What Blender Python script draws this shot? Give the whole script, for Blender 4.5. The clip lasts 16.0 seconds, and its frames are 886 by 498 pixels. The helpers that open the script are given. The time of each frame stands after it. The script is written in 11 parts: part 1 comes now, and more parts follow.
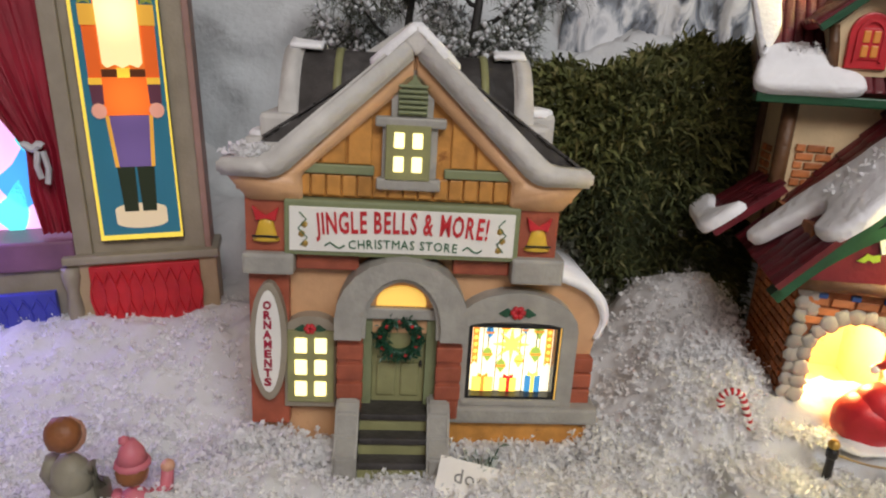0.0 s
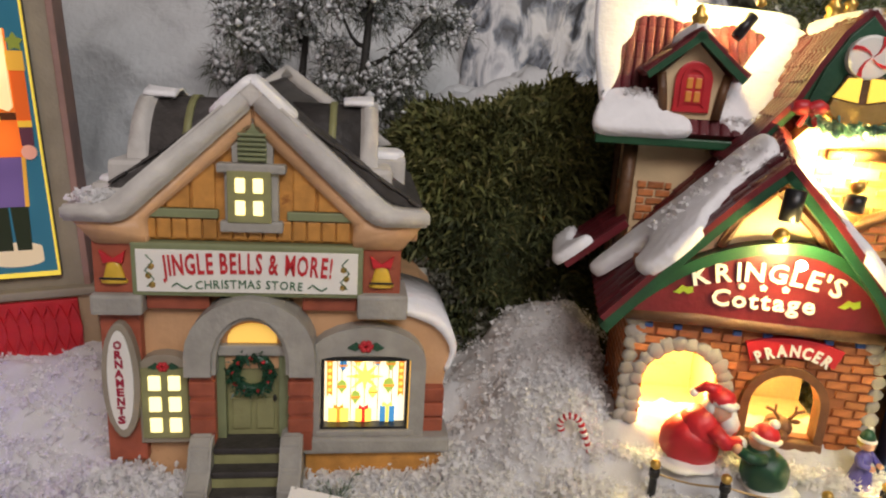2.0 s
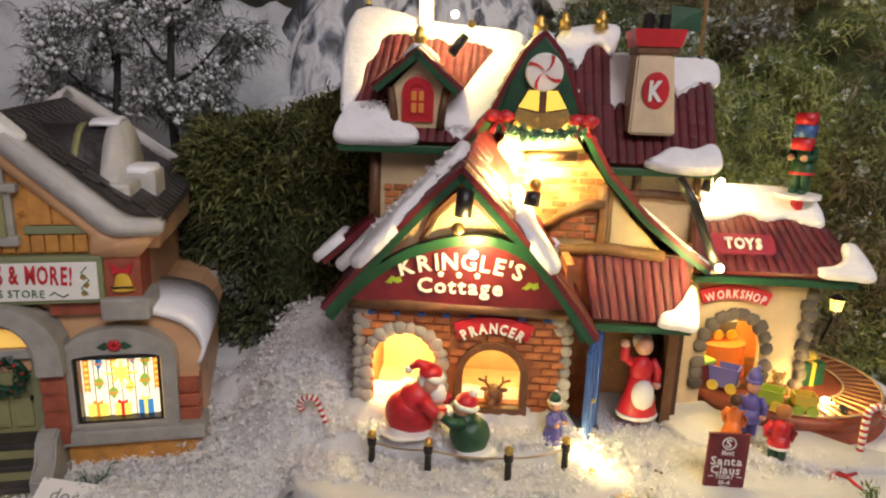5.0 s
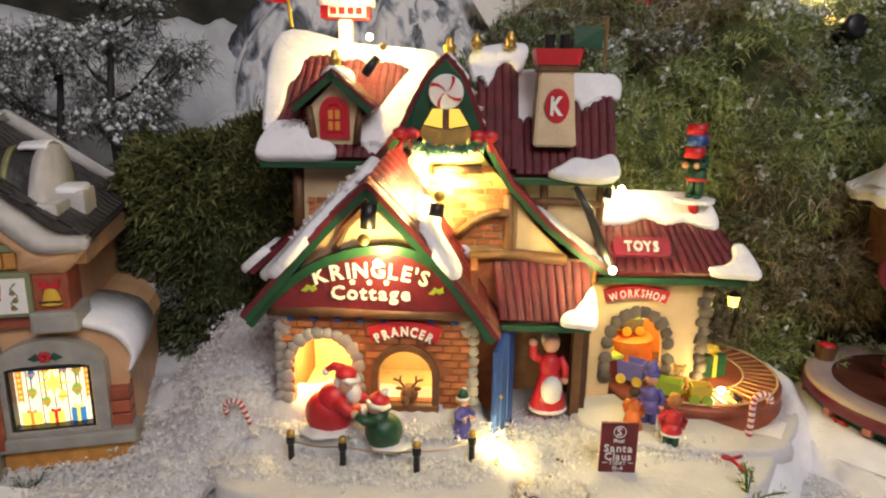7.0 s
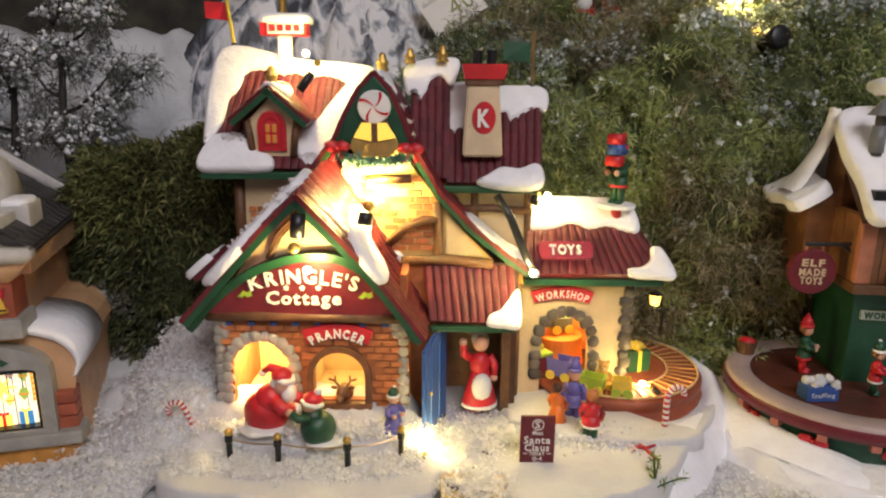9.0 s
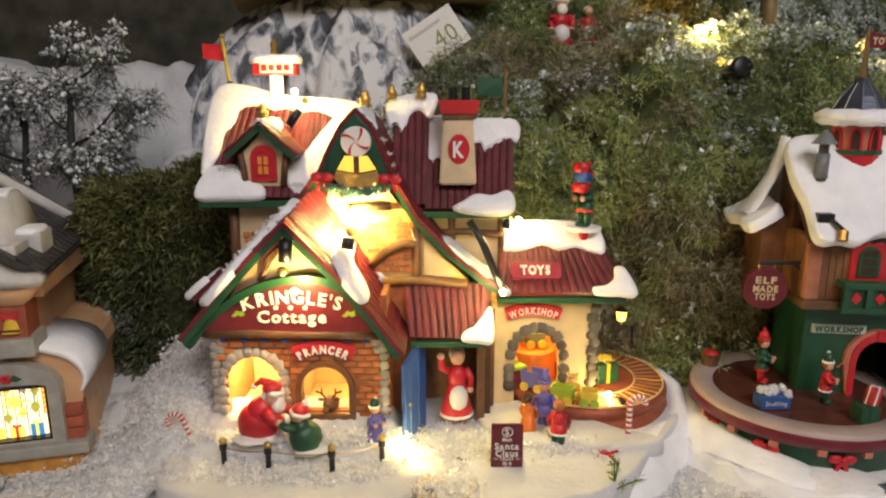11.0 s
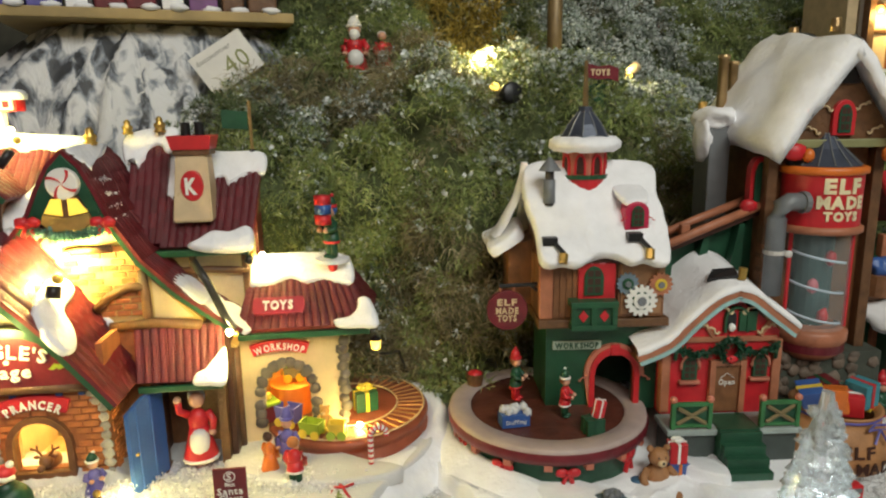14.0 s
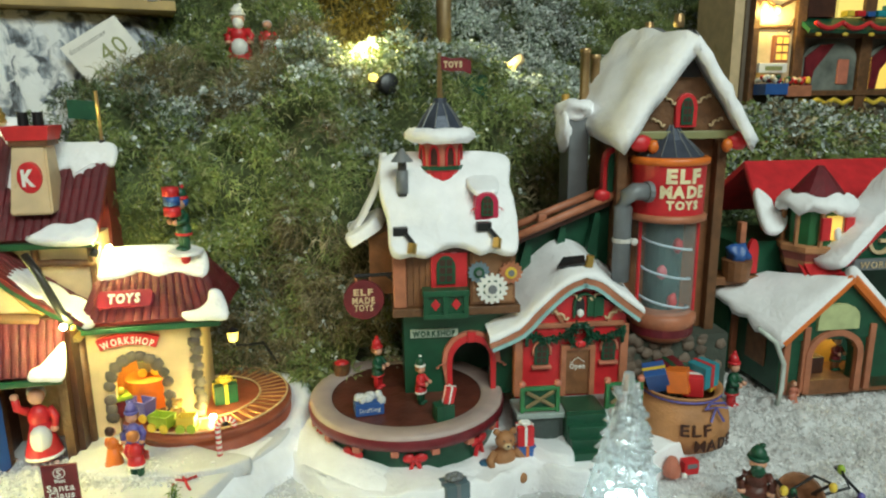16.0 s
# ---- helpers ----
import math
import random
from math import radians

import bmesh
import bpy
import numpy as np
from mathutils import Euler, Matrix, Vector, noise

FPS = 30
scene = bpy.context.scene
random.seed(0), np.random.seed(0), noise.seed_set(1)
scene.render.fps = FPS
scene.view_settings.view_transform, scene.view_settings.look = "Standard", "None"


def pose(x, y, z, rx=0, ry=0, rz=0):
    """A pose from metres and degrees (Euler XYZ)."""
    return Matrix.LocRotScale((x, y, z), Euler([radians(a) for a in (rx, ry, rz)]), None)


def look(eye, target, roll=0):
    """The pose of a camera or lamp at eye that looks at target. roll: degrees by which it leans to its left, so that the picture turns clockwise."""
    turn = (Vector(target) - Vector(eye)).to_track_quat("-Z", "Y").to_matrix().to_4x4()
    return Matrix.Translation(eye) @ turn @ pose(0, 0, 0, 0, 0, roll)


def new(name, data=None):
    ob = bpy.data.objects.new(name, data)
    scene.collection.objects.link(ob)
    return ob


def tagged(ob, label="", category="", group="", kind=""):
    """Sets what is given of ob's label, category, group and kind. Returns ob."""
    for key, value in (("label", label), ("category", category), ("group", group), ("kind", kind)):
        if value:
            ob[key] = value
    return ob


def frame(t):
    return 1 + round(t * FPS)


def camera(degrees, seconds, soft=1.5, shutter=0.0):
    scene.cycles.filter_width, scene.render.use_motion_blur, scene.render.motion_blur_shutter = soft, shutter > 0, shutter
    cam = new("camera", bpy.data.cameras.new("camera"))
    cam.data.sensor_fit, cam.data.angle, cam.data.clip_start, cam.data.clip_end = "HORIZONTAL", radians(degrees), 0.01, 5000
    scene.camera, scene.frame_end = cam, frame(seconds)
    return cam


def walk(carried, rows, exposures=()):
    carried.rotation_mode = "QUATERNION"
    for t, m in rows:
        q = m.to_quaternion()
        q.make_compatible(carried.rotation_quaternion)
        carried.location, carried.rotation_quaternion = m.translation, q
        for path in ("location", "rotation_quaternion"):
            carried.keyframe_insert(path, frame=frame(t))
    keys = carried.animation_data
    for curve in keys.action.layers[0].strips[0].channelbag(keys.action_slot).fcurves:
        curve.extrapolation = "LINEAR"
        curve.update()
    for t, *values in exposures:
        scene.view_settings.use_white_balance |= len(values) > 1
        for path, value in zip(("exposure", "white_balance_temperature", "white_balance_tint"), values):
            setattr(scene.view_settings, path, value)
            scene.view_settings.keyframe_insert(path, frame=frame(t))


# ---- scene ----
cam = camera(67.8, 16.0, soft=2.1)
METRES, EYE, TILT, LEAN, TURN = 0.5, 0.18, -16.0, -3.3, 0.0
ROWS = [
    (0.0, 0.0, 0.0, 0.0, -0.0, 0.0, 0.0),
    (0.5, 0.0123, -0.0056, 0.0034, -0.32, 0.87, -0.35),
    (1.0, 0.0241, -0.0169, 0.0063, -0.7, 1.15, 0.09),
    (1.5, 0.0678, -0.0282, 0.011, -1.91, 1.57, 0.31),
    (2.0, 0.1075, -0.033, 0.0146, -3.04, 1.7, 0.98),
    (2.5, 0.1312, -0.0391, 0.0057, -3.61, 1.25, 1.35),
    (3.0, 0.1575, -0.051, 0.0106, -4.09, 1.34, 1.83),
    (3.5, 0.1833, -0.0698, 0.0102, -4.57, 1.4, 2.22),
    (4.0, 0.2337, -0.0895, 0.008, -5.78, 1.05, 3.21),
    (4.5, 0.2759, -0.1137, 0.008, -6.92, 1.42, 3.55),
    (5.0, 0.3176, -0.1283, 0.0041, -7.56, 1.36, 3.67),
    (7.5, 0.4058, -0.2108, 0.0051, -9.58, 1.66, 5.34),
    (8.0, 0.4265, -0.232, 0.0055, -10.11, 1.73, 5.57),
    (8.5, 0.4333, -0.2379, -0.0, -10.19, 1.38, 5.7),
    (9.0, 0.4448, -0.2434, 0.0038, -10.46, 1.3, 5.78),
    (11.5, 0.4814, -0.3309, 0.0064, -10.2, 2.94, 6.37),
    (12.0, 0.515, -0.3402, 0.0069, -11.26, 3.01, 6.87),
    (12.5, 0.5694, -0.3674, 0.0055, -13.31, 3.34, 7.58),
    (13.0, 0.6224, -0.3753, 0.0085, -15.33, 3.11, 8.45),
    (13.5, 0.6664, -0.3709, 0.0122, -16.8, 2.59, 8.94),
    (14.0, 0.7012, -0.3776, 0.0086, -17.81, 2.4, 9.19),
    (14.5, 0.7333, -0.3897, 0.0013, -18.69, 2.24, 9.24),
    (15.0, 0.7688, -0.4046, -0.0097, -19.7, 1.8, 8.94),
    (15.5, 0.8068, -0.4212, -0.011, -20.93, 1.63, 9.38),
    (16.0, 0.8336, -0.4357, -0.0159, -21.85, 0.89, 9.87),
]
walk(cam, [(t, pose(0, 0, EYE, TILT, LEAN, TURN) @ pose(METRES * x, METRES * y, METRES * z, 90 + pitch, roll, yaw)) for t, x, y, z, yaw, pitch, roll in ROWS],
     exposures=[(0.0, 0.1, 6600, 18), (1.0, 0.15, 6650, 19), (1.5, 0.0, 6900, 19), (2.0, -0.05, 6850, 22), (2.5, -0.22, 7050, 22), (3.0, -0.28, 6950, 23), (4.0, -0.38, 6900, 25), (5.0, -0.3, 6650, 26), (7.5, -0.3, 6650, 23), (9.0, -0.28, 6600, 25), (11.5, -0.17, 6900, 20), (12.0, -0.16, 6900, 18), (13.5, -0.1, 6850, 11), (14.0, -0.08, 6950, 9), (14.5, 0.0, 6200, 36), (15.0, 0.05, 6950, 9), (15.5, 0.12, 6300, 33), (16.0, 0.18, 6350, -6)])

# ---- world and large lights ----
world = bpy.data.worlds.new("shop_room")
world.use_nodes = True
scene.world = world
world.node_tree.nodes["Background"].inputs[0].default_value = (0.62, 0.66, 0.72, 1)
world.node_tree.nodes["Background"].inputs[1].default_value = 0.06


def area_lamp(name, place, target, sx, sy, watts, colour):
    data = bpy.data.lights.new(name, "AREA")
    data.shape, data.size, data.size_y = "RECTANGLE", sx, sy
    data.energy, data.color = watts, colour
    ob = new(name, data)
    ob.matrix_world = look(place, target)
    return ob


def point_lamp(name, place, watts, colour, radius=0.004):
    data = bpy.data.lights.new(name, "POINT")
    data.energy, data.color, data.shadow_soft_size = watts, colour, radius
    ob = new(name, data)
    ob.location = place
    return ob


# ceiling panels of the shop, in front of and above the display
area_lamp("ceiling_panel_light", (-0.15, -1.35, 1.35), (0.1, 0.35, 0.1), 1.3, 0.7, 8.8, (1.0, 0.83, 0.71))
area_lamp("ceiling_panel_light", (0.7, -1.25, 1.5), (0.85, 0.4, 0.15), 1.1, 0.7, 23.0, (0.92, 1.0, 0.99))

# ---- materials ----
def mat(name, col, rough=0.5, var=0.18, scale=70, bump=0.12, bscale=500, metal=0.0, rnd=0.0, second=None, second_scale=25, second_edge=0.62,
        emit=0.0, spec=0.5, sss=0.0):
    m = bpy.data.materials.new(name)
    m.use_nodes = True
    nt = m.node_tree
    n, l = nt.nodes, nt.links
    b = n["Principled BSDF"]
    tc = n.new("ShaderNodeTexCoord")
    big = n.new("ShaderNodeTexNoise")
    big.inputs["Scale"].default_value = scale
    big.inputs["Detail"].default_value = 4
    l.new(tc.outputs["Object"], big.inputs["Vector"])
    ramp = n.new("ShaderNodeMapRange")
    ramp.inputs[1].default_value, ramp.inputs[2].default_value = 0.3, 0.7
    ramp.inputs[3].default_value, ramp.inputs[4].default_value = 1 - var, 1 + var
    l.new(big.outputs["Fac"], ramp.inputs[0])
    val = ramp.outputs[0]
    if rnd:
        info = n.new("ShaderNodeObjectInfo")
        r2 = n.new("ShaderNodeMapRange")
        r2.inputs[3].default_value, r2.inputs[4].default_value = 1 - rnd, 1 + rnd
        l.new(info.outputs["Random"], r2.inputs[0])
        mul = n.new("ShaderNodeMath")
        mul.operation = "MULTIPLY"
        l.new(val, mul.inputs[0])
        l.new(r2.outputs[0], mul.inputs[1])
        val = mul.outputs[0]
    hsv = n.new("ShaderNodeHueSaturation")
    hsv.inputs["Color"].default_value = (*col, 1)
    l.new(val, hsv.inputs["Value"])
    out = hsv.outputs[0]
    if second:
        sn = n.new("ShaderNodeTexNoise")
        sn.inputs["Scale"].default_value = second_scale
        sn.inputs["Detail"].default_value = 6
        sn.inputs["Roughness"].default_value = 0.65
        l.new(tc.outputs["Object"], sn.inputs["Vector"])
        edge = n.new("ShaderNodeMapRange")
        edge.inputs[1].default_value, edge.inputs[2].default_value = second_edge, second_edge + 0.08
        l.new(sn.outputs["Fac"], edge.inputs[0])
        mix = n.new("ShaderNodeMix")
        mix.data_type = "RGBA"
        l.new(edge.outputs[0], mix.inputs[0])
        l.new(out, mix.inputs[6])
        mix.inputs[7].default_value = (*second, 1)
        out = mix.outputs[2]
    l.new(out, b.inputs["Base Color"])
    b.inputs["Roughness"].default_value = rough
    b.inputs["Metallic"].default_value = metal
    b.inputs["Specular IOR Level"].default_value = spec
    if sss:
        b.inputs["Subsurface Weight"].default_value = sss
        b.inputs["Subsurface Radius"].default_value = (1.0, 1.0, 1.0)
        b.inputs["Subsurface Scale"].default_value = 0.006
    if emit:
        l.new(out, b.inputs["Emission Color"])
        b.inputs["Emission Strength"].default_value = emit
    if bump:
        fine = n.new("ShaderNodeTexNoise")
        fine.inputs["Scale"].default_value = bscale
        fine.inputs["Detail"].default_value = 3
        l.new(tc.outputs["Object"], fine.inputs["Vector"])
        bp = n.new("ShaderNodeBump")
        bp.inputs["Strength"].default_value = bump
        bp.inputs["Distance"].default_value = 0.002
        l.new(fine.outputs["Fac"], bp.inputs["Height"])
        l.new(bp.outputs[0], b.inputs["Normal"])
    return m


def island_mat(name, cols, rough=0.7):
    """Colour picked per leaf from a ramp."""
    m = bpy.data.materials.new(name)
    m.use_nodes = True
    n, l = m.node_tree.nodes, m.node_tree.links
    b = n["Principled BSDF"]
    geo = n.new("ShaderNodeNewGeometry")
    ramp = n.new("ShaderNodeValToRGB")
    ramp.color_ramp.interpolation = "LINEAR"
    els = ramp.color_ramp.elements
    while len(els) < len(cols):
        els.new(0.5)
    for e, (p, c) in zip(els, cols):
        e.position, e.color = p, (*c, 1)
    l.new(geo.outputs["Random Per Island"], ramp.inputs[0])
    tc = n.new("ShaderNodeTexCoord")
    big = n.new("ShaderNodeTexNoise")
    big.inputs["Scale"].default_value = 14
    l.new(tc.outputs["Object"], big.inputs["Vector"])
    mr = n.new("ShaderNodeMapRange")
    mr.inputs[1].default_value, mr.inputs[2].default_value = 0.3, 0.7
    mr.inputs[3].default_value, mr.inputs[4].default_value = 0.65, 1.35
    l.new(big.outputs["Fac"], mr.inputs[0])
    hsv = n.new("ShaderNodeHueSaturation")
    l.new(ramp.outputs[0], hsv.inputs["Color"])
    l.new(mr.outputs[0], hsv.inputs["Value"])
    l.new(hsv.outputs[0], b.inputs["Base Color"])
    b.inputs["Roughness"].default_value = rough
    return m


def glow(name, col, strength):
    m = bpy.data.materials.new(name)
    m.use_nodes = True
    b = m.node_tree.nodes["Principled BSDF"]
    b.inputs["Base Color"].default_value = (*col, 1)
    b.inputs["Emission Color"].default_value = (*col, 1)
    b.inputs["Emission Strength"].default_value = strength
    b.inputs["Roughness"].default_value = 0.4
    return m


SNOW = mat("fluffy_snow", (0.62, 0.62, 0.62), 0.95, 0.06, 45, 0.4, 300, spec=0.1)
SNOWPAINT = mat("white_snow_paint", (0.9, 0.9, 0.92), 0.6, 0.06, 60, 0.5, 240)
SNOWGREY = mat("greyed_snow_paint", (0.55, 0.53, 0.5), 0.6, 0.12, 80, 0.3, 300)
GREY = mat("grey_stone_paint", (0.33, 0.32, 0.29), 0.5, 0.15, 90, 0.25, 400)
PEACH = mat("peach_plaster_paint", (0.62, 0.36, 0.19), 0.45, 0.12, 60, 0.15, 400, second=(0.5, 0.25, 0.11), second_scale=60)
BRICKRED = mat("brick_red_paint", (0.34, 0.085, 0.045), 0.45, 0.2, 110, 0.2, 420, rnd=0.15)
ORANGEWOOD = mat("orange_wood_paint", (0.52, 0.24, 0.055), 0.42, 0.22, 130, 0.2, 500, rnd=0.12, second=(0.3, 0.11, 0.025), second_scale=90)
SAGE = mat("sage_green_paint", (0.2, 0.23, 0.12), 0.5, 0.12, 80, 0.15)
OLIVE = mat("olive_green_paint", (0.26, 0.26, 0.12), 0.42, 0.15, 90, 0.15)
WHITE = mat("white_paint", (0.8, 0.79, 0.74), 0.4, 0.05, 60, 0.05)
RED = mat("red_paint", (0.55, 0.022, 0.03), 0.4, 0.15, 90, 0.1)
DARKRED = mat("dark_red_paint", (0.14, 0.013, 0.02), 0.38, 0.25, 80, 0.2, 350)
TILE = mat("maroon_roof_tile", (0.12, 0.014, 0.02), 0.36, 0.3, 120, 0.3, 380, rnd=0.25, second=(0.3, 0.15, 0.13), second_scale=160, second_edge=0.7)
GREEN = mat("green_paint", (0.012, 0.075, 0.032), 0.4, 0.2, 80, 0.12)
DARKGREEN = mat("dark_green_paint", (0.012, 0.07, 0.035), 0.42, 0.2, 80, 0.12)
BLUE = mat("blue_paint", (0.035, 0.1, 0.32), 0.35, 0.12, 70, 0.1)
LILAC = mat("violet_blue_paint", (0.12, 0.11, 0.38), 0.4, 0.12, 70, 0.1)
YELLOW = mat("yellow_paint", (0.7, 0.5, 0.06), 0.4, 0.12, 70, 0.1)
LIME = mat("lime_paint", (0.3, 0.42, 0.04), 0.4, 0.15, 70, 0.1)
ORANGE = mat("orange_paint", (0.7, 0.17, 0.025), 0.4, 0.15, 70, 0.1)
CREAM = mat("cream_plaster_paint", (0.62, 0.47, 0.28), 0.5, 0.12, 60, 0.15, second=(0.5, 0.34, 0.17), second_scale=50)
TIMBER = mat("brown_timber_paint", (0.13, 0.06, 0.025), 0.5, 0.3, 120, 0.35, 300)
BROWN = mat("brown_wood_paint", (0.2, 0.085, 0.035), 0.5, 0.25, 110, 0.3, 300)
DARKBROWN = mat("dark_brown_paint", (0.055, 0.02, 0.013), 0.45, 0.25, 90, 0.25, 300)
BRICK = mat("orange_brick_paint", (0.5, 0.17, 0.055), 0.48, 0.25, 140, 0.3, 420, rnd=0.28)
MORTAR = mat("dark_mortar", (0.36, 0.125, 0.045), 0.7, 0.2, 120, 0.3)
COBBLE = mat("grey_cobble", (0.4, 0.37, 0.32), 0.5, 0.2, 120, 0.3, 350, rnd=0.25)
DARKSTONE = mat("dark_field_stone", (0.12, 0.1, 0.085), 0.5, 0.3, 120, 0.3, 350, rnd=0.4)
BLACK = mat("black_plastic", (0.012, 0.012, 0.013), 0.35, 0.1, 60, 0.05)
CHARCOAL = mat("charcoal_shingle", (0.05, 0.045, 0.043), 0.5, 0.3, 120, 0.4, 300, rnd=0.3)
SLATE = mat("slate_blue_metal", (0.06, 0.07, 0.1), 0.35, 0.2, 90, 0.15, metal=0.3)
PIPEGREY = mat("grey_pipe_paint", (0.16, 0.17, 0.18), 0.4, 0.12, 80, 0.1)
BELLGOLD = mat("yellow_gold_paint", (0.72, 0.45, 0.05), 0.35, 0.15, 120, 0.1)
GOLD = mat("gold_paint", (0.55, 0.36, 0.1), 0.3, 0.15, 120, 0.1, metal=0.75)
BRASS = mat("brass_pole", (0.5, 0.34, 0.17), 0.3, 0.1, 120, 0.05, metal=0.8)
SKIN = mat("flesh_paint", (0.62, 0.33, 0.22), 0.5, 0.08, 80, 0.05)
HAIRBROWN = mat("brown_hair_paint", (0.25, 0.09, 0.03), 0.5, 0.2, 120, 0.3)
COATGREY = mat("olive_grey_coat_paint", (0.26, 0.24, 0.18), 0.55, 0.15, 90, 0.15)
PINK = mat("pink_paint", (0.6, 0.16, 0.2), 0.5, 0.12, 80, 0.1)
TERRA = mat("terracotta_rose_paint", (0.5, 0.17, 0.11), 0.45, 0.2, 80, 0.15)
CARD = mat("white_card", (0.8, 0.78, 0.74), 0.7, 0.05, 60, 0.05)
INK = mat("grey_ink", (0.25, 0.24, 0.22), 0.7, 0.05, 60, 0)
OLIVEINK = mat("olive_ink", (0.27, 0.29, 0.12), 0.7, 0.05, 60, 0)
SIGNGREEN = mat("sign_green_ink", (0.05, 0.16, 0.08), 0.5, 0.1, 60, 0)
TEAL = mat("teal_paint", (0.03, 0.24, 0.3), 0.4, 0.15, 60, 0.05)
SACKCLOTH = mat("tan_sack_paint", (0.42, 0.2, 0.08), 0.6, 0.2, 60, 0.3, 500)
BEARFUR = mat("tan_bear_paint", (0.36, 0.17, 0.07), 0.6, 0.2, 120, 0.5, 600)
PLUM = mat("plum_brown_deck", (0.1, 0.03, 0.02), 0.4, 0.3, 60, 0.3, 250, second=(0.28, 0.14, 0.1), second_scale=90, second_edge=0.7)
ROSEGREY = mat("rose_grey_rim", (0.42, 0.33, 0.3), 0.5, 0.1, 60, 0.15)
TAUPE = mat("taupe_frame_paint", (0.3, 0.26, 0.2), 0.5, 0.12, 60, 0.15)
LIT = glow("lit_window", (1.0, 0.9, 0.38), 1.7)
LITWHITE = glow("bright_lit_window", (1.0, 0.93, 0.62), 1.15)
LITDIM = glow("dim_lit_pane", (0.8, 0.5, 0.1), 0.8)
BULB = glow("warm_led", (1.0, 0.87, 0.5), 60.0)
BULBSOFT = glow("lamp_glass", (1.0, 0.7, 0.14), 2.6)



def flake_mat():
    """Thin white plastic flakes that let light through."""
    m = bpy.data.materials.new("snow_flake")
    m.use_nodes = True
    n, l = m.node_tree.nodes, m.node_tree.links
    n.remove(n["Principled BSDF"])
    geo, mr, a, c, mix = n.new("ShaderNodeNewGeometry"), n.new("ShaderNodeMapRange"), n.new("ShaderNodeBsdfDiffuse"), n.new("ShaderNodeBsdfTranslucent"), n.new("ShaderNodeMixShader")
    mr.inputs[3].default_value, mr.inputs[4].default_value = 0.86, 0.96
    l.new(geo.outputs["Random Per Island"], mr.inputs[0])
    for sh in (a, c):
        l.new(mr.outputs[0], sh.inputs["Color"])
    mix.inputs[0].default_value = 0.45
    l.new(a.outputs[0], mix.inputs[1])
    l.new(c.outputs[0], mix.inputs[2])
    l.new(mix.outputs[0], n["Material Output"].inputs["Surface"])
    return m


FLAKE = flake_mat()

# ---- building tools: local x to the right, y away from the viewer, z up ----
def thing(name, label, category, m, group="", kind=""):
    ob = new(name)
    ob.empty_display_size = 0.01
    ob.matrix_world = m
    return tagged(ob, label, category, group, kind)


def part(name, bm, material, parent=None, label="", smooth=False):
    me = bpy.data.meshes.new(name)
    bmesh.ops.recalc_face_normals(bm, faces=bm.faces[:])
    if smooth:
        for f in bm.faces:
            f.smooth = True
    bm.to_mesh(me)
    bm.free()
    for m in (material if isinstance(material, (list, tuple)) else [material]):
        me.materials.append(m)
    ob = new(name, me)
    ob.parent = parent
    if label:
        ob["label"] = label
    return ob


def piece(name, me, parent, m):
    ob = new(name, me)
    ob.parent = parent
    ob.matrix_local = m
    return ob


def mesh_of(bm, name, material, smooth=False):
    me = bpy.data.meshes.new(name)
    bmesh.ops.recalc_face_normals(bm, faces=bm.faces[:])
    for f in bm.faces:
        f.smooth = smooth
    bm.to_mesh(me)
    bm.free()
    me.materials.append(material)
    return me


def B():
    return bmesh.new()


def box(bm, x0, x1, y0, y1, z0, z1, bev=0.0, mi=0):
    vs = [bm.verts.new((x, y, z)) for x in (x0, x1) for y in (y0, y1) for z in (z0, z1)]
    fs = [bm.faces.new([vs[i] for i in q]) for q in ((0, 1, 3, 2), (4, 6, 7, 5), (0, 4, 5, 1), (2, 3, 7, 6), (0, 2, 6, 4), (1, 5, 7, 3))]
    for f in fs:
        f.material_index = mi
    if bev:
        es = list({e for f in fs for e in f.edges})
        bmesh.ops.bevel(bm, geom=es, offset=bev, segments=2, affect="EDGES", profile=0.6)
    return bm


def prism(bm, poly, y0, y1, bev=0.0, mi=0):
    a = [bm.verts.new((x, y0, z)) for x, z in poly]
    c = [bm.verts.new((x, y1, z)) for x, z in poly]
    n = len(poly)
    fs = [bm.faces.new(a), bm.faces.new(c[::-1])]
    fs += [bm.faces.new((a[i], c[i], c[(i + 1) % n], a[(i + 1) % n])) for i in range(n)]
    for f in fs:
        f.material_index = mi
    if bev:
        es = list(fs[0].edges)
        bmesh.ops.bevel(bm, geom=es, offset=bev, segments=2, affect="EDGES", profile=0.6)
    return bm


def band(bm, outer, inner, y0, y1, closed=False, mi=0):
    """A strip between two outlines of as many points, from y0 to y1."""
    n = len(outer)
    r = [[bm.verts.new((p[0], y, p[1])) for p in q] for q, y in ((outer, y0), (inner, y0), (inner, y1), (outer, y1))]
    m = n if closed else n - 1
    for i in range(m):
        j = (i + 1) % n
        for k in range(4):
            f = bm.faces.new((r[k][i], r[k][j], r[(k + 1) % 4][j], r[(k + 1) % 4][i]))
            f.material_index = mi
    if not closed:
        bm.faces.new([r[k][0] for k in range(4)]).material_index = mi
        bm.faces.new([r[k][-1] for k in range(4)][::-1]).material_index = mi
    return bm


def arc(cx, cz, rx, rz, a0, a1, n=14):
    return [(cx + rx * math.cos(radians(a0 + (a1 - a0) * i / n)), cz + rz * math.sin(radians(a0 + (a1 - a0) * i / n))) for i in range(n + 1)]


